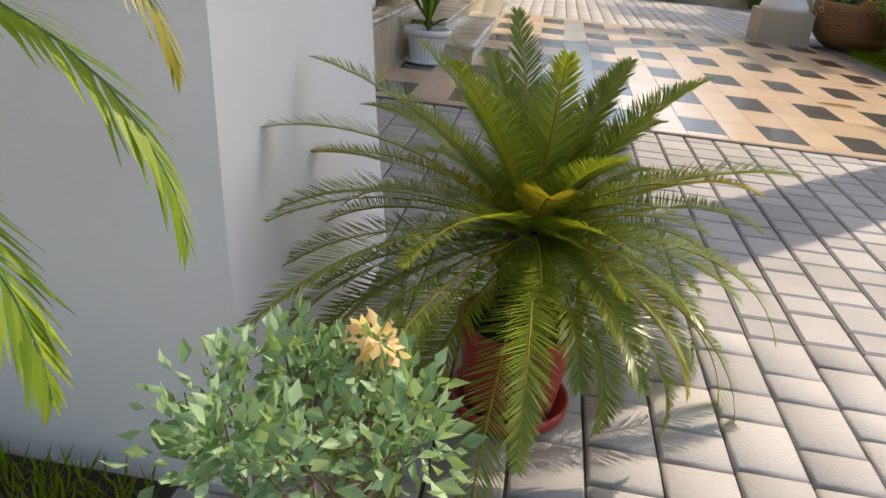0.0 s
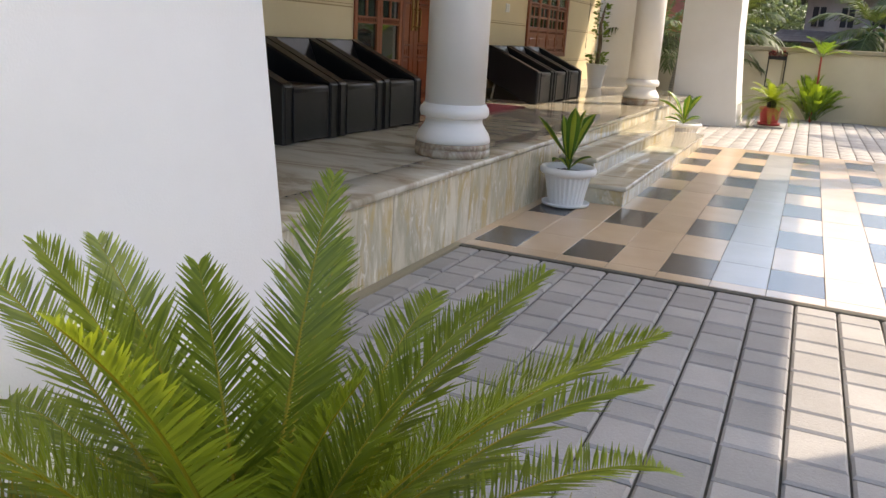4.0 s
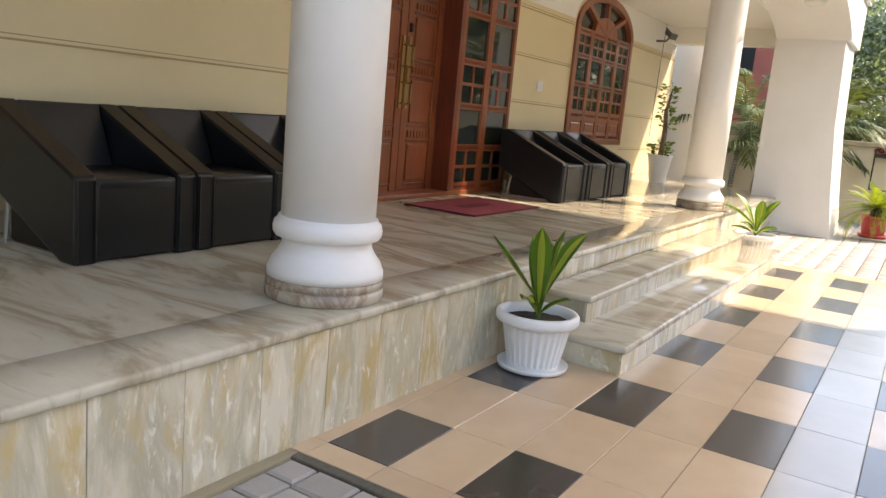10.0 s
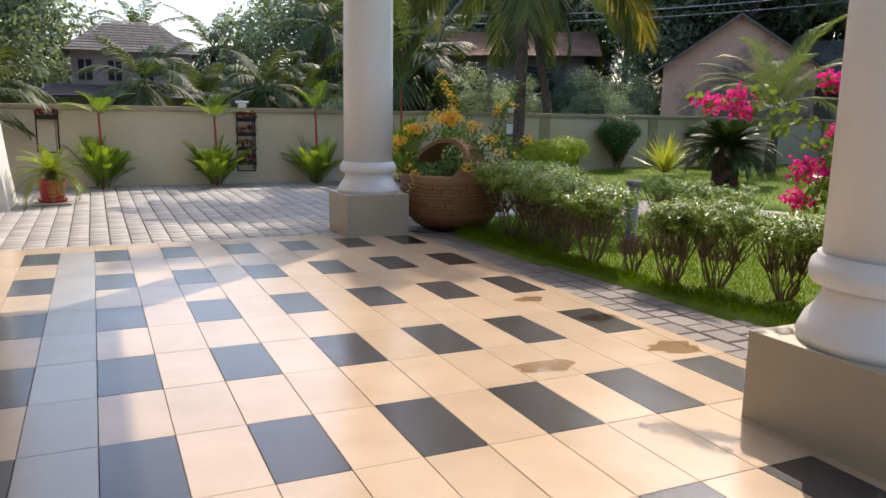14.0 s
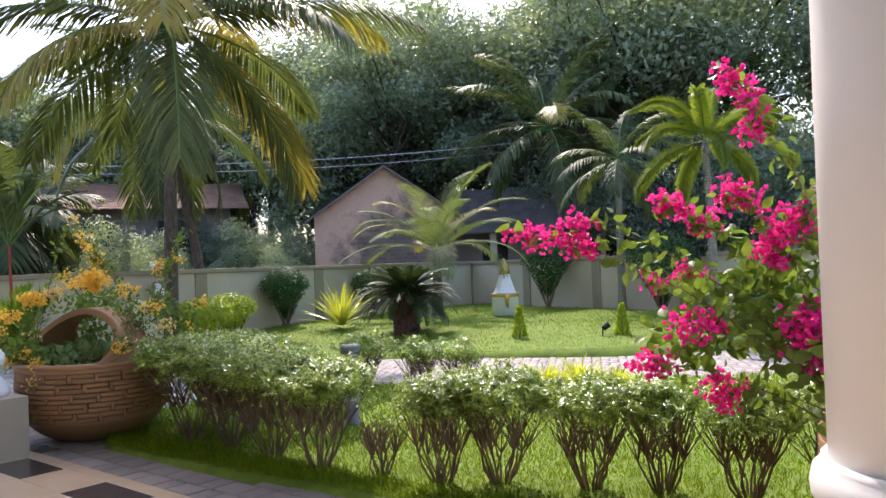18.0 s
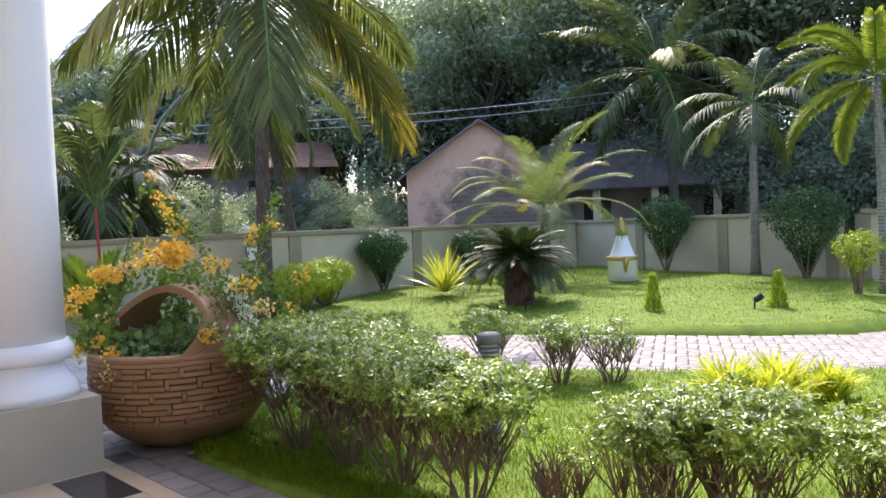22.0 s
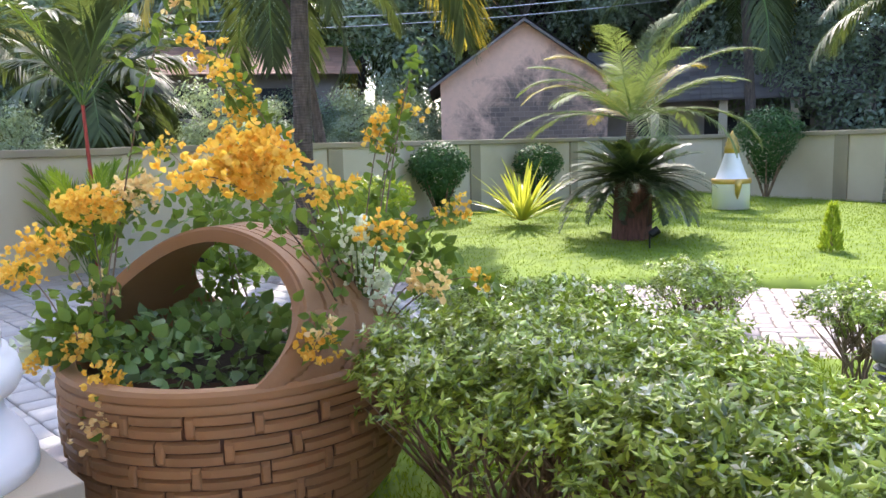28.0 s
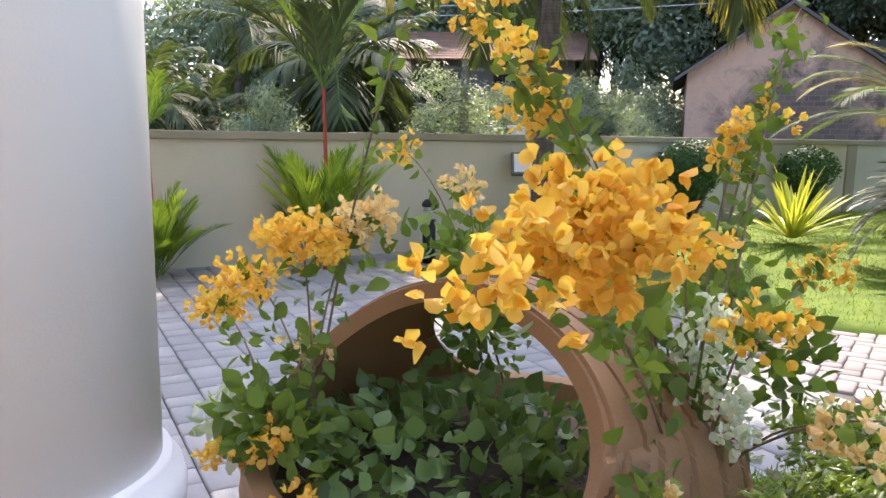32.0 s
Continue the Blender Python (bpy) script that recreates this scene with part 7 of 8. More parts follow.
tree("broadleaf_tree", (26.2, 21.5, -0.1), 11.5, 3.6, 433, WOODS, "tall tree with a high crown behind the old shed", 15000, 0.2, 0.15, 0.48)
kinds = [tree("broadleaf_tree", (31, 14.5, -0.1), 13, 4.6, 401, WOODS, "tall dark broadleaf tree in the woodland"), tree("broadleaf_tree", (20, 36, -0.1), 11, 4.2, 402, WOODS, "dark broadleaf tree in the woodland"),
         tree("broadleaf_tree", (33, 16, -0.1), 14, 4.8, 403, WOODS, "tall dark broadleaf tree in the woodland"), tree("feathery_tree", (17.5, 36, -0.1), 10, 3.2, 404, WOODS_LIGHT, "airy light green tree beyond the wall", 9000, 0.18),
         tree("broadleaf_tree", (27.5, 6.5, -0.1), 6.0, 2.4, 405, WOODS, "low leafy tree beyond the wall", 11000, 0.16, 0.14, 0.12)]
rng = np.random.default_rng(9)


def skyline(x, y):
    """Height of the tree line at a place of the plan: tall to the east, open to the north."""
    b, d = math.degrees(math.atan2(y + 0.5, x - 2)), math.hypot(x - 2, y + 0.5)
    el = float(np.interp(b, (-70, 28, 32, 35, 39, 52, 56, 62, 72, 76, 79, 80.5, 82, 91, 94, 110), (23, 23, 18, 18, 20, 19, 14.5, 12.5, 12.5, 12, 11.5, 9, 3.5, 3.5, 12, 12)))
    return 1.4 + d * math.tan(radians(el))


def grow(src, height, x, y):
    k = min(1.15, skyline(x, y) / height) * (0.85 + 0.15 * rng.random())
    copy_thing(src, pose(x, y, -0.1, 0, 0, 360 * rng.random()) @ Matrix.Scale(k, 4))


for k, (x, y) in enumerate(((-6, 33), (-9, 27), (-4.6, 31), (15.5, 36), (16, 40), (22, 35), (28, 35), (31, 28), (30, 33), (34, 24), (38, 19), (36, 10), (35, 4), (33, -2), (29, 22.5), (40, 28), (26, 40), (-12, 38), (31, -8), (28, -12), (23, 39), (41, 2), (-11.5, 24), (-8.5, 20), (32, 21), (27, 26), (30, 17), (31, 12), (36, 15), (33, 18))):
    grow(kinds[k % 3], (13, 11, 14)[k % 3], x, y)
for k, (x, y) in enumerate(((14.5, 40), (24, 37), (27, 33), (19, 40), (11.5, 39), (30, 25))):
    grow(kinds[3], 10, x, y)
for k, (x, y) in enumerate(((-9.5, 17.5), (29.5, 8.0), (28.5, 10.5), (27, 4.5), (26, 0.0), (23.5, -3.5), (-7, 15.5), (30.5, 3.0), (29.5, 14))):
    grow(kinds[4], 6.0, x, y)
copy_thing(kinds[4], pose(12.9, 20.0, -0.2, 0, 0, 70) @ Matrix.Scale(0.55, 4))
copy_thing(kinds[4], pose(20.5, 25.0, -0.2, 0, 0, 40) @ Matrix.Scale(0.5, 4))
copy_thing(kinds[4], pose(18.6, 27.0, -0.2, 0, 0, 250) @ Matrix.Scale(0.6, 4))
copy_thing(kinds[4], pose(8.6, 20.6, -0.2, 0, 0, 190) @ Matrix.Scale(0.45, 4))
for x, y, k in ((19.5, 22.8, 0.6), (17.2, 24.5, 0.55), (21.5, 28.0, 0.7), (15.8, 28.5, 0.6), (24.5, 27.5, 0.7), (20.3, 21.6, 0.5), (22.0, 24.6, 0.7), (20.0, 26.2, 0.65), (18.6, 19.8, 0.42), (21.2, 21.9, 0.55)):
    copy_thing(kinds[4], pose(x, y, -0.2, 0, 0, 40 * x) @ Matrix.Scale(k, 4))
copy_thing(kinds[4], pose(23.0, 30.5, -0.2, 0, 0, 130) @ Matrix.Scale(0.8, 4))

vs = []
for k in range(150):
    a = radians(-62 + 175 * k / 150)
    d = 37 + 10 * rng.random()
    c = (2 + d * math.cos(a), 2 + d * math.sin(a), 0.3 + 1.8 * rng.random())
    p, dd = crown_points(420, c, (2.4, 2.4, 2.4 + 1.0 * rng.random()), rng, 0.6)
    vs.append(leaves(p, dd + rng.normal(size=dd.shape) * 0.8, 0.36 * (0.5 + 0.8 * rng.random(420)), 0.5, 0.12, rng, dd + rng.normal(size=dd.shape) * 0.4))
tagged(array_mesh("far_undergrowth", *stack(vs), WOODS), "dense dark undergrowth of the far woods", "woods", kind="stuff")
for lo in range(-66, 114, 20):
    vs, deep = [], []
    for k in range(56):
        b = lo + 20 * rng.random()
        a, d = radians(b), 38 + 9 * rng.random()
        top = skyline(2 + d * math.cos(a), -0.5 + d * math.sin(a))
        cr = 1.2 + 2.2 * rng.random() ** 1.5
        z = 1.0 + max(0.5, top - cr - 1.0) * (1 - rng.random() ** 1.4)
        p, dd = crown_points(820, (2 + d * math.cos(a), -0.5 + d * math.sin(a), z), (cr, cr, cr * 0.8), rng, 0.6)
        p += rng.normal(size=p.shape) * 0.25
        (deep if k % 5 < 2 else vs).append(leaves(p, dd + rng.normal(size=dd.shape) * 0.8 - [0, 0, 0.2], 0.30 * (0.4 + 0.9 * rng.random(820)), 0.5, 0.12, rng, dd + [0, 0, 0.3] + rng.normal(size=dd.shape) * 0.4))
    tagged(array_mesh("woodland_bank", *stack(vs), WOODS), "dense dark crowns of the far woodland", "woods", kind="stuff")
    tagged(array_mesh("woodland_bank", *stack(deep), WOODS_DEEP), "deep green evergreen crowns of the far woodland", "woods", kind="stuff")
vs = []
for k in range(120):
    x = -10 + 34 * rng.random()
    c = (x, WALL_A(x) + 2.0 + 3.5 * rng.random(), 0.3 + 0.5 * rng.random())
    p, dd = crown_points(130, c, (0.8, 0.8, 0.4 + 0.3 * rng.random()), rng, 0.7)
    vs.append(leaves(p, dd + rng.normal(size=dd.shape) * 0.8, 0.13 * (0.5 + 0.8 * rng.random(130)), 0.45, 0.12, rng))
tagged(array_mesh("wall_weeds", *stack(vs), WOODS_LIGHT), "weedy shrubs growing behind the boundary wall", "shrubs", kind="stuff")


# ---- neighbouring houses ----
def roof_slope(bm, a, b, c, d, rows, cols, thick=0.05):
    """Overlapping tile courses on the slope a-b (eave) to d-c (ridge)."""
    a, b, c, d = (Vector(p) for p in (a, b, c, d))
    n = (b - a).cross(d - a).normalized()
    for i in range(rows):
        for j in range(cols):
            q = [a.lerp(b, (j + u) / cols).lerp(d.lerp(c, (j + u) / cols), (i + v) / rows) + n * (thick * (1 - w)) for u, v, w in ((0.04, 0, 0), (0.96, 0, 0), (0.96, 1.08, 0.6), (0.04, 1.08, 0.6))]
            bm.faces.new([bm.verts.new(p) for p in q])


def gabled_house(name, centre, rz, w, depth, eave, ridge, wall_mat, roof_mat, label, openings=(), over=0.35, rows=12, cols=26):
    """A house with a gable on its -x end; w runs along local y, depth along local x."""
    h = thing(name, (*centre, -0.05), label, "house", "neighbouring houses", rz=rz)
    bm = bmesh.new()
    prism(bm, [(-w / 2, 0), (w / 2, 0), (w / 2, eave), (0, ridge), (-w / 2, eave)], 0, depth, "x")
    part("wall", bm, wall_mat, h)
    bm = bmesh.new()
    s = (ridge - eave) / (w / 2)
    lo = eave - over * s + 0.06
    for sg in (-1, 1):
        e = sg * (w / 2 + over)
        pts = [(-over, e, lo), (depth + over, e, lo), (depth + over, 0, ridge + 0.06), (-over, 0, ridge + 0.06)]
        roof_slope(bm, *(pts if sg < 0 else (pts[1], pts[0], pts[3], pts[2])), rows, cols)
        vs_ = [bm.verts.new(p) for p in pts]
        bm.faces.new(vs_)
        prism(bm, [(e, lo - 0.10), (e, lo), (0, ridge + 0.05), (0, ridge - 0.05)], -over, -over + 0.06, "x")
    part("roof", bm, roof_mat, h)
    for (face, u0, u1, z0, z1) in openings:
        win = part("window", cube(u0, u1, -w / 2 - 0.03, -w / 2 + 0.02, z0, z1) if face == "side" else cube(-0.03, 0.02, u0, u1, z0, z1), UNLIT_INSIDE, h)
        bm = bmesh.new()
        n = 3
        for k in range(n + 1):
            u = u0 + (u1 - u0) * k / n
            if face == "side":
                box(bm, u - 0.03, u + 0.03, -w / 2 - 0.06, -w / 2, z0, z1)
            else:
                box(bm, -0.06, 0, u - 0.03, u + 0.03, z0, z1)
        part("window_frame", bm, TRUNK_DARK, win)
    return h


gabled_house("shed_house", (22.6, 18.5), 45, 5.2, 7.0, 3.35, 5.15, GABLE, ROOF_DARK, "old shed with a stained pink plaster gable", rows=14, cols=24)


def veranda_house():
    h = thing("veranda_house", (24.2, 17.2, -0.05), "old low house with a dark tiled veranda roof", "house", "neighbouring houses", rz=-62)
    L = 16.0
    part("wall", cube(0, L, 1.6, 5.0, 0, 2.9), HOUSE_GREY, h)
    bm = bmesh.new()
    roof_slope(bm, (-0.4, 0, 2.55), (L + 0.4, 0, 2.55), (L + 0.4, 3.4, 4.5), (-0.4, 3.4, 4.5), 12, 54)
    bm.faces.new([bm.verts.new(p) for p in ((-0.4, 0, 2.54), (L + 0.4, 0, 2.54), (L + 0.4, 3.4, 4.49), (-0.4, 3.4, 4.49))])
    part("roof", bm, ROOF_DARK, h)
    for k in range(9):
        part("post", cube(L * k / 8 - 0.12, L * k / 8 + 0.12, 0.25, 0.5, 0, 2.7), PEDESTAL, h)
    for k in range(7):
        x = 1.4 + 2.1 * k
        win = part("window", cube(x, x + 1.0, 1.57, 1.62, 0.5 if k % 3 else 0.0, 2.2), UNLIT_INSIDE, h)
        part("window_frame", cube(x + 0.46, x + 0.54, 1.54, 1.58, 0.5 if k % 3 else 0.0, 2.2), PINK_WALL, win)
    return h


veranda_house()
h2 = gabled_house("tiled_house", (15.2, 33.5), -32, 7.0, 9.0, 4.2, 5.4, HOUSE_DARK, ROOF_CLAY, "grey two-storey house under a sunlit clay tile roof", [("side", 0.8, 1.9, 2.6, 3.6), ("side", 3.4, 4.5, 2.6, 3.6), ("side", 6.2, 7.7, 2.3, 3.6), ("side", 1.6, 2.7, 0.3, 1.6)], 0.7, 12, 26)
part("balcony", cube(-0.2, 6.0, -4.6, -3.5, 1.75, 1.9), HOUSE_GREY, h2)
for k in range(24):
    part("baluster", cube(-0.1 + 0.25 * k, 0.0 + 0.25 * k, -4.58, -4.5, 1.9, 2.45), HOUSE_GREY, h2)
part("balcony_rail", cube(-0.2, 6.0, -4.6, -4.48, 2.45, 2.55), HOUSE_GREY, h2)
part("lower_wall", cube(-3.0, 12.0, -6.4, -6.2, 0, 1.55), HOUSE_GREY, h2)

h3 = thing("hipped_house", (2.9, 34.0, -0.05), "pale old house with a dark hipped tile roof", "house", "neighbouring houses")
part("wall", cube(-2.3, 2.3, -2.3, 3.0, 0, 4.0), HOUSE_GREY, h3)
bm = bmesh.new()
roof_slope(bm, (-2.6, -2.8, 3.7), (2.6, -2.8, 3.7), (1.2, 0.2, 5.2), (-1.0, 0.2, 5.2), 12, 26)
roof_slope(bm, (2.6, -2.8, 3.7), (2.6, 3.4, 3.7), (1.2, 0.2, 5.2), (1.2, 0.2, 5.2), 12, 14)
roof_slope(bm, (-2.6, 3.4, 3.7), (-2.6, -2.8, 3.7), (-1.0, 0.2, 5.2), (-1.0, 0.2, 5.2), 12, 14)
prism(bm, [(-2.5, 3.70), (2.5, 3.70), (1.2, 5.1), (-1.0, 5.1)], 0.0, 0.1, "y")
part("roof", bm, ROOF_DARK, h3)
bm = bmesh.new()
roof_slope(bm, (-3.6, -3.9, 1.9), (3.6, -3.9, 1.9), (3.2, -2.5, 2.4), (-3.2, -2.5, 2.4), 5, 28)
bm.faces.new([bm.verts.new(p) for p in ((-3.6, -3.9, 1.89), (3.6, -3.9, 1.89), (3.2, -2.5, 2.39), (-3.2, -2.5, 2.39))])
part("lean_to_roof", bm, ROOF_DARK, h3)
for x in (-1.8, -0.7, 0.5, 1.6):
    win = part("window", cube(x - 0.25, x + 0.25, -2.34, -2.28, 2.6, 3.4), UNLIT_INSIDE, h3)
    part("window_frame", cube(x - 0.03, x + 0.03, -2.37, -2.33, 2.6, 3.4), HOUSE_GREY, win)

red = thing("red_house", (-6.2, 24.0, -0.05), "faded red house glimpsed past the porch", "house", "neighbouring houses")
part("wall", cube(-2.5, 3.8, 0, 5, 0, 6.2), PINK_WALL, red)
for x in (1.2, 2.6):
    part("window", cube(x, x + 0.7, -0.03, 0.02, 3.4, 4.6), UNLIT_INSIDE, red)

gate = thing("gate_house", (18.6, 1.2, 0.0), "cream gate house with an arched brown door", "gate house", rz=12)
part("wall", cube(0, 2.6, -2.2, 1.6, 0, 2.35), CREAM, gate)
part("cornice", cube(-0.15, 2.75, -2.35, 1.75, 2.35, 2.5, 0.02), BOUNDARY, gate)
bm = bmesh.new()
roof_slope(bm, (-0.3, 1.9, 2.5), (-0.3, -2.5, 2.5), (1.3, -1.2, 3.3), (1.3, 0.6, 3.3), 8, 20)
prism(bm, [(1.9, 2.5), (-2.5, 2.5), (-1.2, 3.28), (0.6, 3.28)], 0.0, 1.3, "x")
part("roof", bm, ROOF_CLAY, gate)
part("door", prism(bmesh.new(), [(0.2, 0), (1.2, 0)] + [(0.7 + 0.5 * math.cos(a), 1.5 + 0.3 * math.sin(a)) for a in np.linspace(0, math.pi, 12)], -0.04, 0.0, "x"), TEAK_DARK, gate, "arched brown door")

# ---- overhead wires and poles ----
for k, dz in enumerate((0.0, 0.28)):
    w = thing("overhead_wire", (0, 0, 0), "thin pale overhead power line", "wire", "overhead wires")
    pts = [Vector((14.0, 26.5, 5.0 + dz)).lerp(Vector((29.5, 8.0, 6.1 + dz)), t) - Vector((0, 0, 0.5 * math.sin(math.pi * t))) for t in np.linspace(0, 1, 14)]
    part("strand", tube(bmesh.new(), pts, [0.012] * 14, 4), STEEL, w)
for x, y in ((14.0, 26.5), (29.5, 8.0), (13.0, 19.5)):
    pl = thing("power_pole", (x, y, -0.1), "slim grey concrete power pole", "pole", "power poles")
    part("shaft", tube(bmesh.new(), [(0, 0, 0), (0, 0, 6.4 if y != 19.5 else 3.2)], [0.12, 0.08], 10), TRUNK_PALE, pl)
    part("crossarm", cube(-0.5, 0.5, -0.04, 0.04, 6.1 if y != 19.5 else 3.0, 6.2 if y != 19.5 else 3.06), GREY_METAL, pl)


# ---- tiled portico floor ----
structure("tile_grout", cube(PORCH_X + 0.02, TILE_X1, TILE_Y0, TILE_Y1, -0.026, -0.004), JOINT, "thin dark grout bed under the floor tiles", "grout")
tiles = thing("tiled_floor", (0, 0, 0), "polished beige and charcoal rectangular floor tiles", "floor", kind="structure")
XS = [PORCH_X - 0.01] + [0.3 * i for i in range(-2, 16)] + [TILE_X1]
YS = [TILE_Y0, -1.074] + [0.6 * j for j in range(-1, 10)] + [TILE_Y1]
tile_meshes = {}
for i, (xa, xb) in enumerate(zip(XS, XS[1:])):
    for j, (ya, yb) in enumerate(zip(YS, YS[1:])):
        if xb < 0.0 and 0.7 < ya and yb < 5.5:
            continue
        c, r = i - 3, j - 3
        edge = i == 0 or j == 0 or i == len(XS) - 2 or j == len(YS) - 2
        mat = TILE_BEIGE if edge else TILE_DARK if c % 2 == 0 and r % 2 == 0 else TILE_GREY if c == 3 else TILE_BEIGE
        key = (round(xb - xa, 3), round(yb - ya, 3), mat.name)
        if key not in tile_meshes:
            w, h, g, b = (xb - xa) / 2 - 0.0014, (yb - ya) / 2 - 0.0014, 0.0, 0.0018
            me = bpy.data.meshes.new("tile")
            vs = [(-w, -h, -0.012), (w, -h, -0.012), (w, h, -0.012), (-w, h, -0.012), (-w, -h, -b), (w, -h, -b), (w, h, -b), (-w, h, -b), (b - w, b - h, 0), (w - b, b - h, 0), (w - b, h - b, 0), (b - w, h - b, 0)]
            me.from_pydata(vs, [], [(8, 9, 10, 11)] + [(k, (k + 1) % 4, 4 + (k + 1) % 4, 4 + k) for k in range(4)] + [(4 + k, 4 + (k + 1) % 4, 8 + (k + 1) % 4, 8 + k) for k in range(4)])
            me.materials.append(mat)
            tile_meshes[key] = me
        t = new("tile", tile_meshes[key])
        t.parent = tiles
        t.location = ((xa + xb) / 2, (ya + yb) / 2, random.uniform(-0.0006, 0.0006))

# ---- riser slabs of the porch ----
risers = thing("riser_cladding", (0, 0, 0), "veined beige marble slabs on the porch plinth", "cladding", kind="structure")
y = -11.9
while y < 9.9:
    w = random.choice((0.30, 0.34, 0.22, 0.36))
    y2 = min(y + w, 9.93)
    part("slab", cube(PORCH_X - 0.022, PORCH_X - random.uniform(0.0, 0.002), y + 0.0015, y2 - 0.0015, -0.05, PORCH_Z - 0.040), MARBLE_RISER, risers)
    y = y2
for x1, z0, z1, ya, yb in ((0.0, 0.0, 0.12, STEP_Y0 + 0.01, STEP_Y1 - 0.01), (-0.345, 0.165, 0.286, STEP_Y0 + 0.31, STEP_Y1 - 0.31), (PORCH_X + 0.004, 0.33, 0.448, STEP_Y0 + 0.3, STEP_Y1 - 0.3)):
    y = ya
    while y < yb - 0.05:
        y2 = min(y + 0.148, yb)
        part("riser_piece", cube(x1 - 0.02, x1, y + 0.001, y2 - 0.001, z0, z1), MARBLE_RISER, risers)
        y = y2
structure("mortar_line", cube(PORCH_X, PORCH_X + 0.05, -11.9, TILE_Y0 - 0.01, -0.03, 0.004, 0.006), BOUNDARY_TRIM, "rough mortar fillet at the foot of the porch", "mortar")
structure("tile_kerb", cube(PORCH_X + 0.02, TILE_X1, TILE_Y0 - 0.05, TILE_Y0, -0.03, 0.0, 0.006), JOINT, "narrow dark cement edge between tiles and pavers", "edging")

# ---- pavers ----
paver_cache = {}


def paver_mesh(w, h, mat):
    key = (w, h, mat.name)
    if key not in paver_cache:
        a, b, g, s = w / 2 - 0.005, h / 2 - 0.005, 0.010, 0.009
        vs = [(-a, -b, -0.03), (a, -b, -0.03), (a, b, -0.03), (-a, b, -0.03), (-a, -b, -s), (a, -b, -s), (a, b, -s), (-a, b, -s), (g - a, g - b, 0), (a - g, g - b, 0), (a - g, b - g, 0), (g - a, b - g, 0)]
        fs = [(8, 9, 10, 11)] + [(k, (k + 1) % 4, 4 + (k + 1) % 4, 4 + k) for k in range(4)] + [(4 + k, 4 + (k + 1) % 4, 8 + (k + 1) % 4, 8 + k) for k in range(4)]
        me = bpy.data.meshes.new("paver")
        me.from_pydata(vs, [], fs)
        me.materials.append(mat)
        paver_cache[key] = me, np.array(vs), np.array(fs)
    return paver_cache[key]


near_paving = thing("yard_paving_near", (0, 0, 0), "grey concrete pavers beside the porch", "paving", kind="structure")
strip_paving = thing("yard_paving_strip", (0, 0, 0), "grey concrete pavers between tiles and lawn", "paving", kind="structure")
far_v, far_f, far_n = [], [], 0
count = {"near": 0, "strip": 0}
PIT = 0.203
for i in range(-67, 60):
    x = i * PIT + PIT / 2 - 0.07
    y, k = -13.0 + (0.10 if i % 2 else 0.0), i % 2
    while y < 12.3 + 0.045 * x:
        h = 0.245 if k % 2 == 0 else 0.16
        cx, cy = x, y + h / 2
        y += h
        k += 1
        xa, xb, ya, yb = x - PIT / 2, x + PIT / 2, y - h, y
        if cy < 10.0:
            xa = max(xa, PORCH_X + 0.05)
        if xa < TILE_X1 and xb > TILE_X0:
            if ya < TILE_Y0 - 0.05 < yb:
                yb = TILE_Y0 - 0.05
            elif ya < TILE_Y1 < yb:
                ya = TILE_Y1
        if ya < TILE_Y1 and yb > TILE_Y0 - 0.04 and xa < TILE_X1 < xb:
            xa = TILE_X1
        cx, cy, w, h2_ = (xa + xb) / 2, (ya + yb) / 2, round(xb - xa, 2), round(yb - ya, 2)
        if cx < -3.3 or w < 0.03 or h2_ < 0.03:
            continue
        if TILE_X0 < cx < TILE_X1 and TILE_Y0 - 0.05 < cy < TILE_Y1:
            continue
        if cx > 8.2 + 0.25 * math.sin(cy) and cy > -5 or cx > 12 or inside(ISLAND, cx, cy) or inside(FAR_LAWN, cx, cy):
            continue
        z = -0.006 + random.uniform(-0.002, 0.002)
        where = "near" if cx < 2.9 and -4.2 < cy < TILE_Y0 else "strip" if 4.5 < cx < 5.6 and -1.3 < cy < 7.0 else ""
        me, vs, fs = paver_mesh(PIT if w > 0.195 else w, h if abs(h2_ - h) < 0.008 else h2_, PAVER_STRIP if where == "strip" else PAVER)
        if where and count[where] < 300:
            ob = new("paver", me)
            ob.parent = near_paving if where == "near" else strip_paving
            ob.location = (cx, cy, z)
            count[where] += 1
        elif cy > -10:
            far_v.append(vs + [cx, cy, z])
            far_f.append(fs + far_n)
            far_n += len(vs)
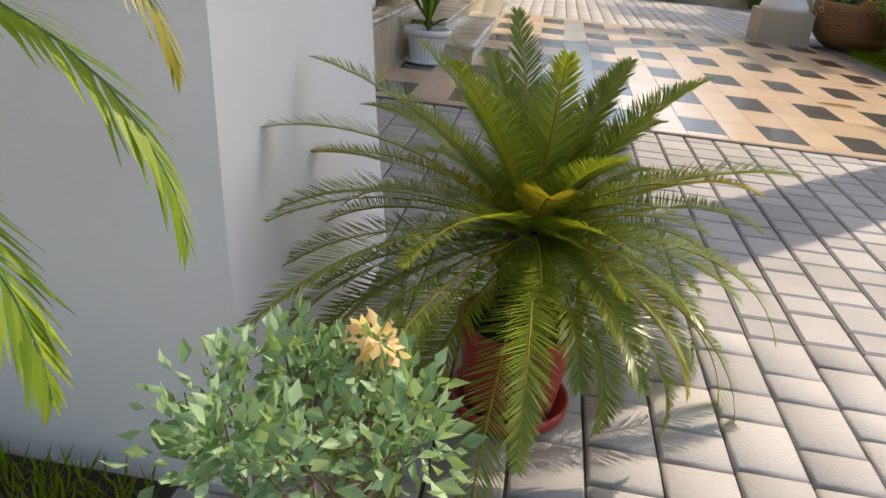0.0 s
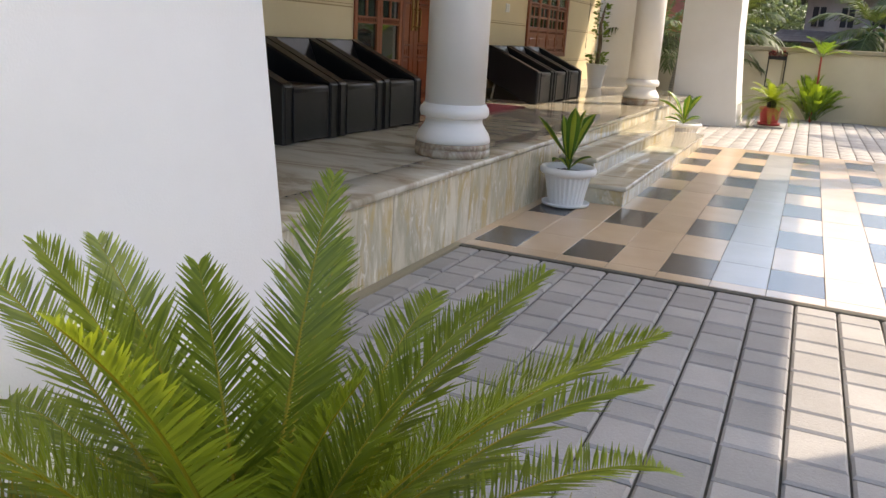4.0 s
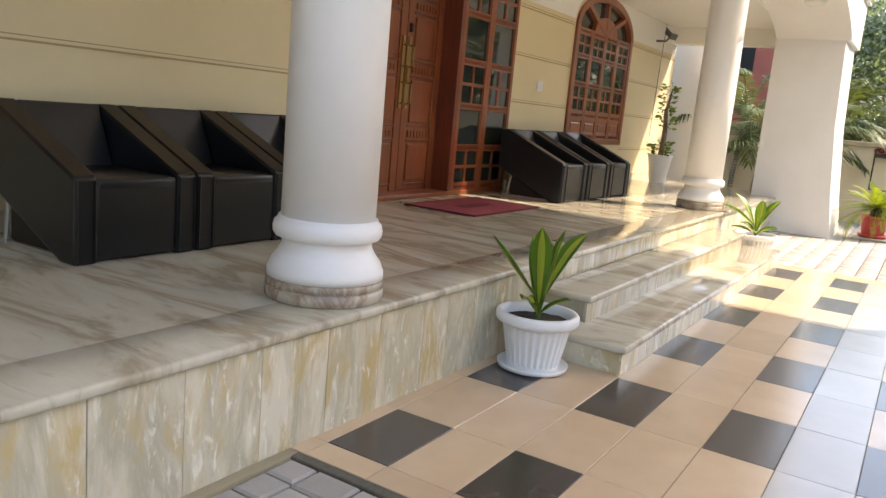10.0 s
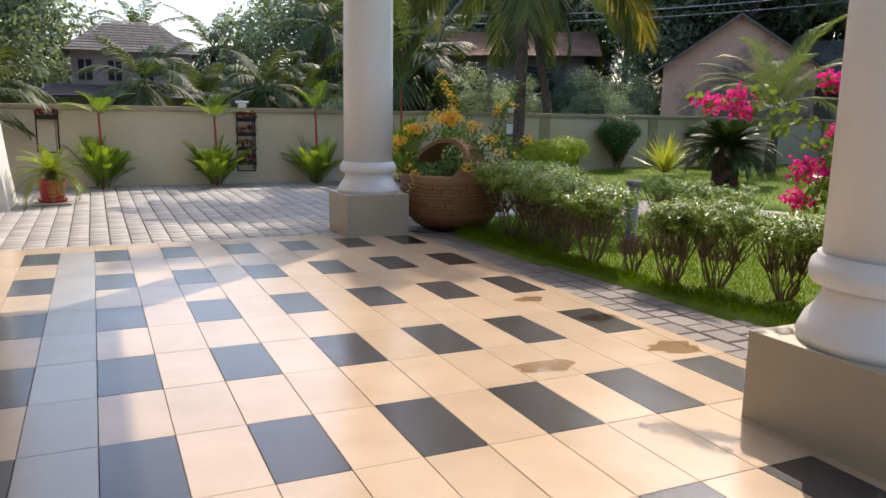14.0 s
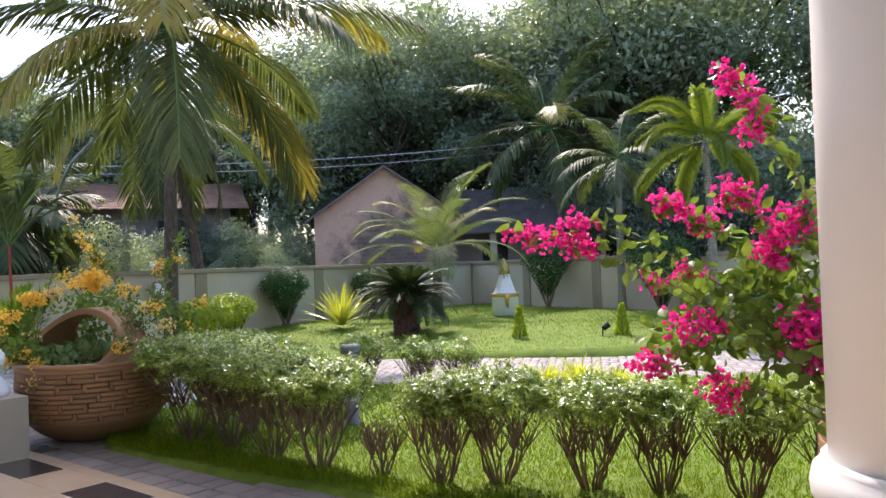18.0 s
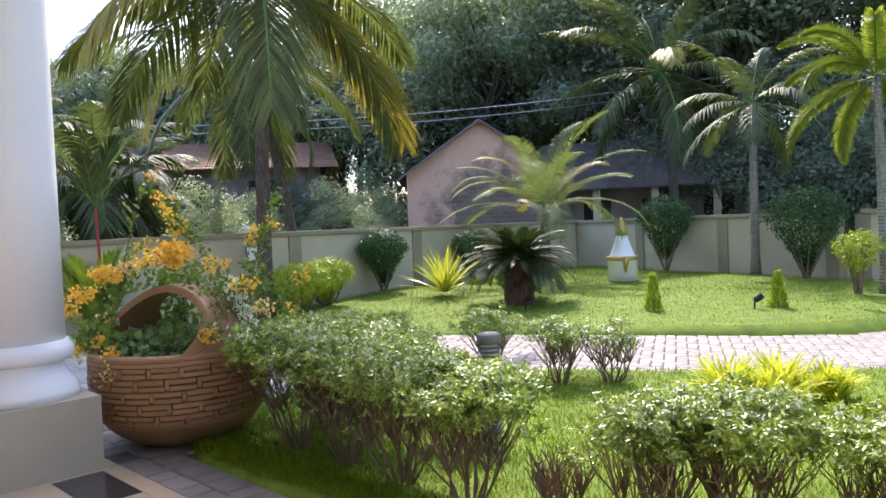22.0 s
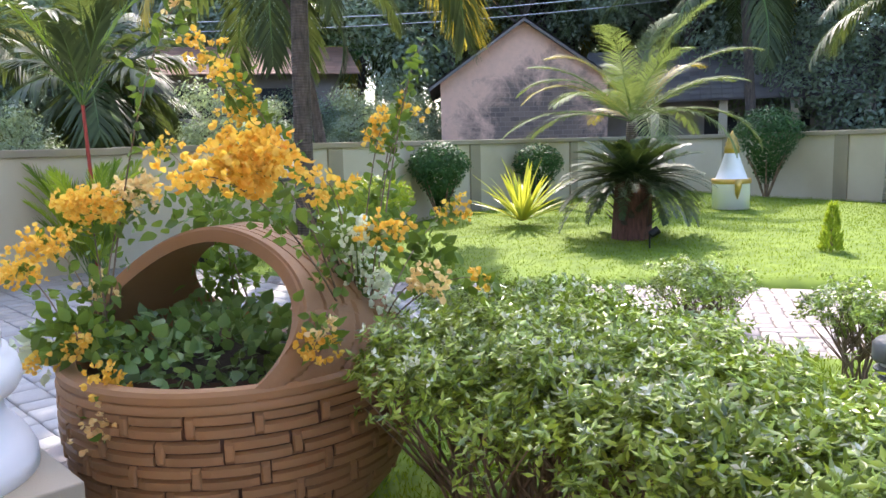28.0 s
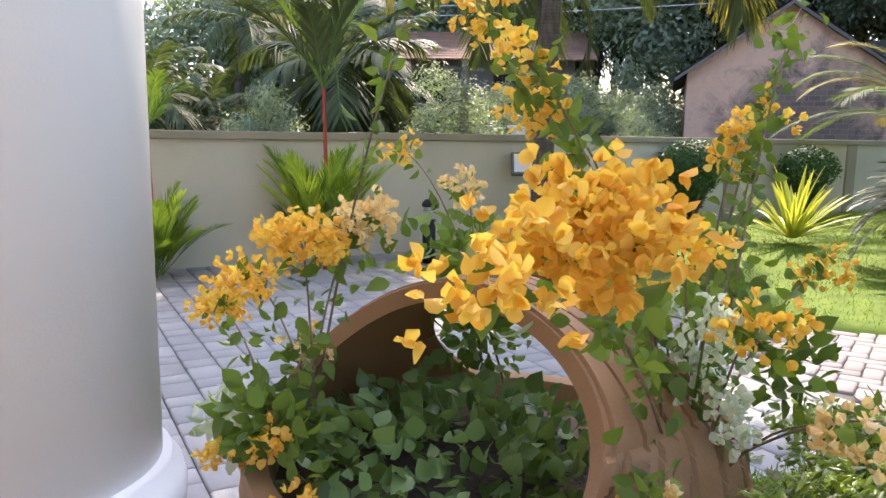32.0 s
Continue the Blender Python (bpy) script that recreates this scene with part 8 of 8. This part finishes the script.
tagged(array_mesh("yard_paving_far", np.concatenate(far_v), np.concatenate(far_f), PAVER_FAR), "rows of grey concrete pavers over the yard", "paving", kind="stuff")

# zigzag driveway bricks laid in herringbone
hv, hf, hn = [], [], 0
_, vs, fs = paver_mesh(0.24, 0.12, BRICKPAVE)
rot = np.array([[0, -1, 0], [1, 0, 0], [0, 0, 1.0]])
c45 = math.cos(radians(28))
s45 = math.sin(radians(28))
turn = np.array([[c45, -s45, 0], [s45, c45, 0], [0, 0, 1]])
for a in range(-70, 110):
    for b in range(-40, 40):
        for q in (0, 1):
            u = a * 0.12 + b * 0.24 + (0.0 if q == 0 else 0.18)
            v = a * 0.12 - b * 0.24 + (0.0 if q == 0 else -0.06)
            x, y = 9.5 + u * c45 - v * s45, 4.5 + u * s45 + v * c45
            if not (7.6 < x < 17 and -6 < y < 13) or inside(ISLAND, x, y) or inside(FAR_LAWN, x, y) or x <= 8.25 + 0.25 * math.sin(y) or y > WALL_A(x) - 0.2 or x > 15.4 + 0.22 * (y + 6):
                continue
            hv.append((vs if q == 0 else vs @ rot.T) @ turn.T + [x, y, -0.004 + random.uniform(-0.002, 0.002)])
            hf.append(fs + hn)
            hn += len(vs)
tagged(array_mesh("driveway_paving", np.concatenate(hv), np.concatenate(hf), BRICKPAVE_FAR), "pinkish-grey herringbone driveway pavers", "driveway", kind="stuff")

# ---- wet patches on the tiles ----
rng = np.random.default_rng(12)
for x, y, rx, ry in ((3.46, 0.79, 0.17, 0.10), (4.40, 0.80, 0.16, 0.12), (4.38, 1.55, 0.15, 0.09), (4.20, 2.18, 0.12, 0.08)):
    n = 28
    bm = bmesh.new()
    ring = []
    for k in range(n):
        a = 2 * math.pi * k / n
        q = 1 + 0.45 * noise.noise((2.2 * math.cos(a) + x * 3, 2.2 * math.sin(a) + y * 3, 0))
        ring.append(bm.verts.new((x + rx * q * math.cos(a), y + ry * q * math.sin(a), 0.0022)))
    bm.faces.new(ring)
    tagged(part("puddle", bm, PUDDLE), "thin patch of water drying on the tiles", "puddle", "puddles on the tiles")
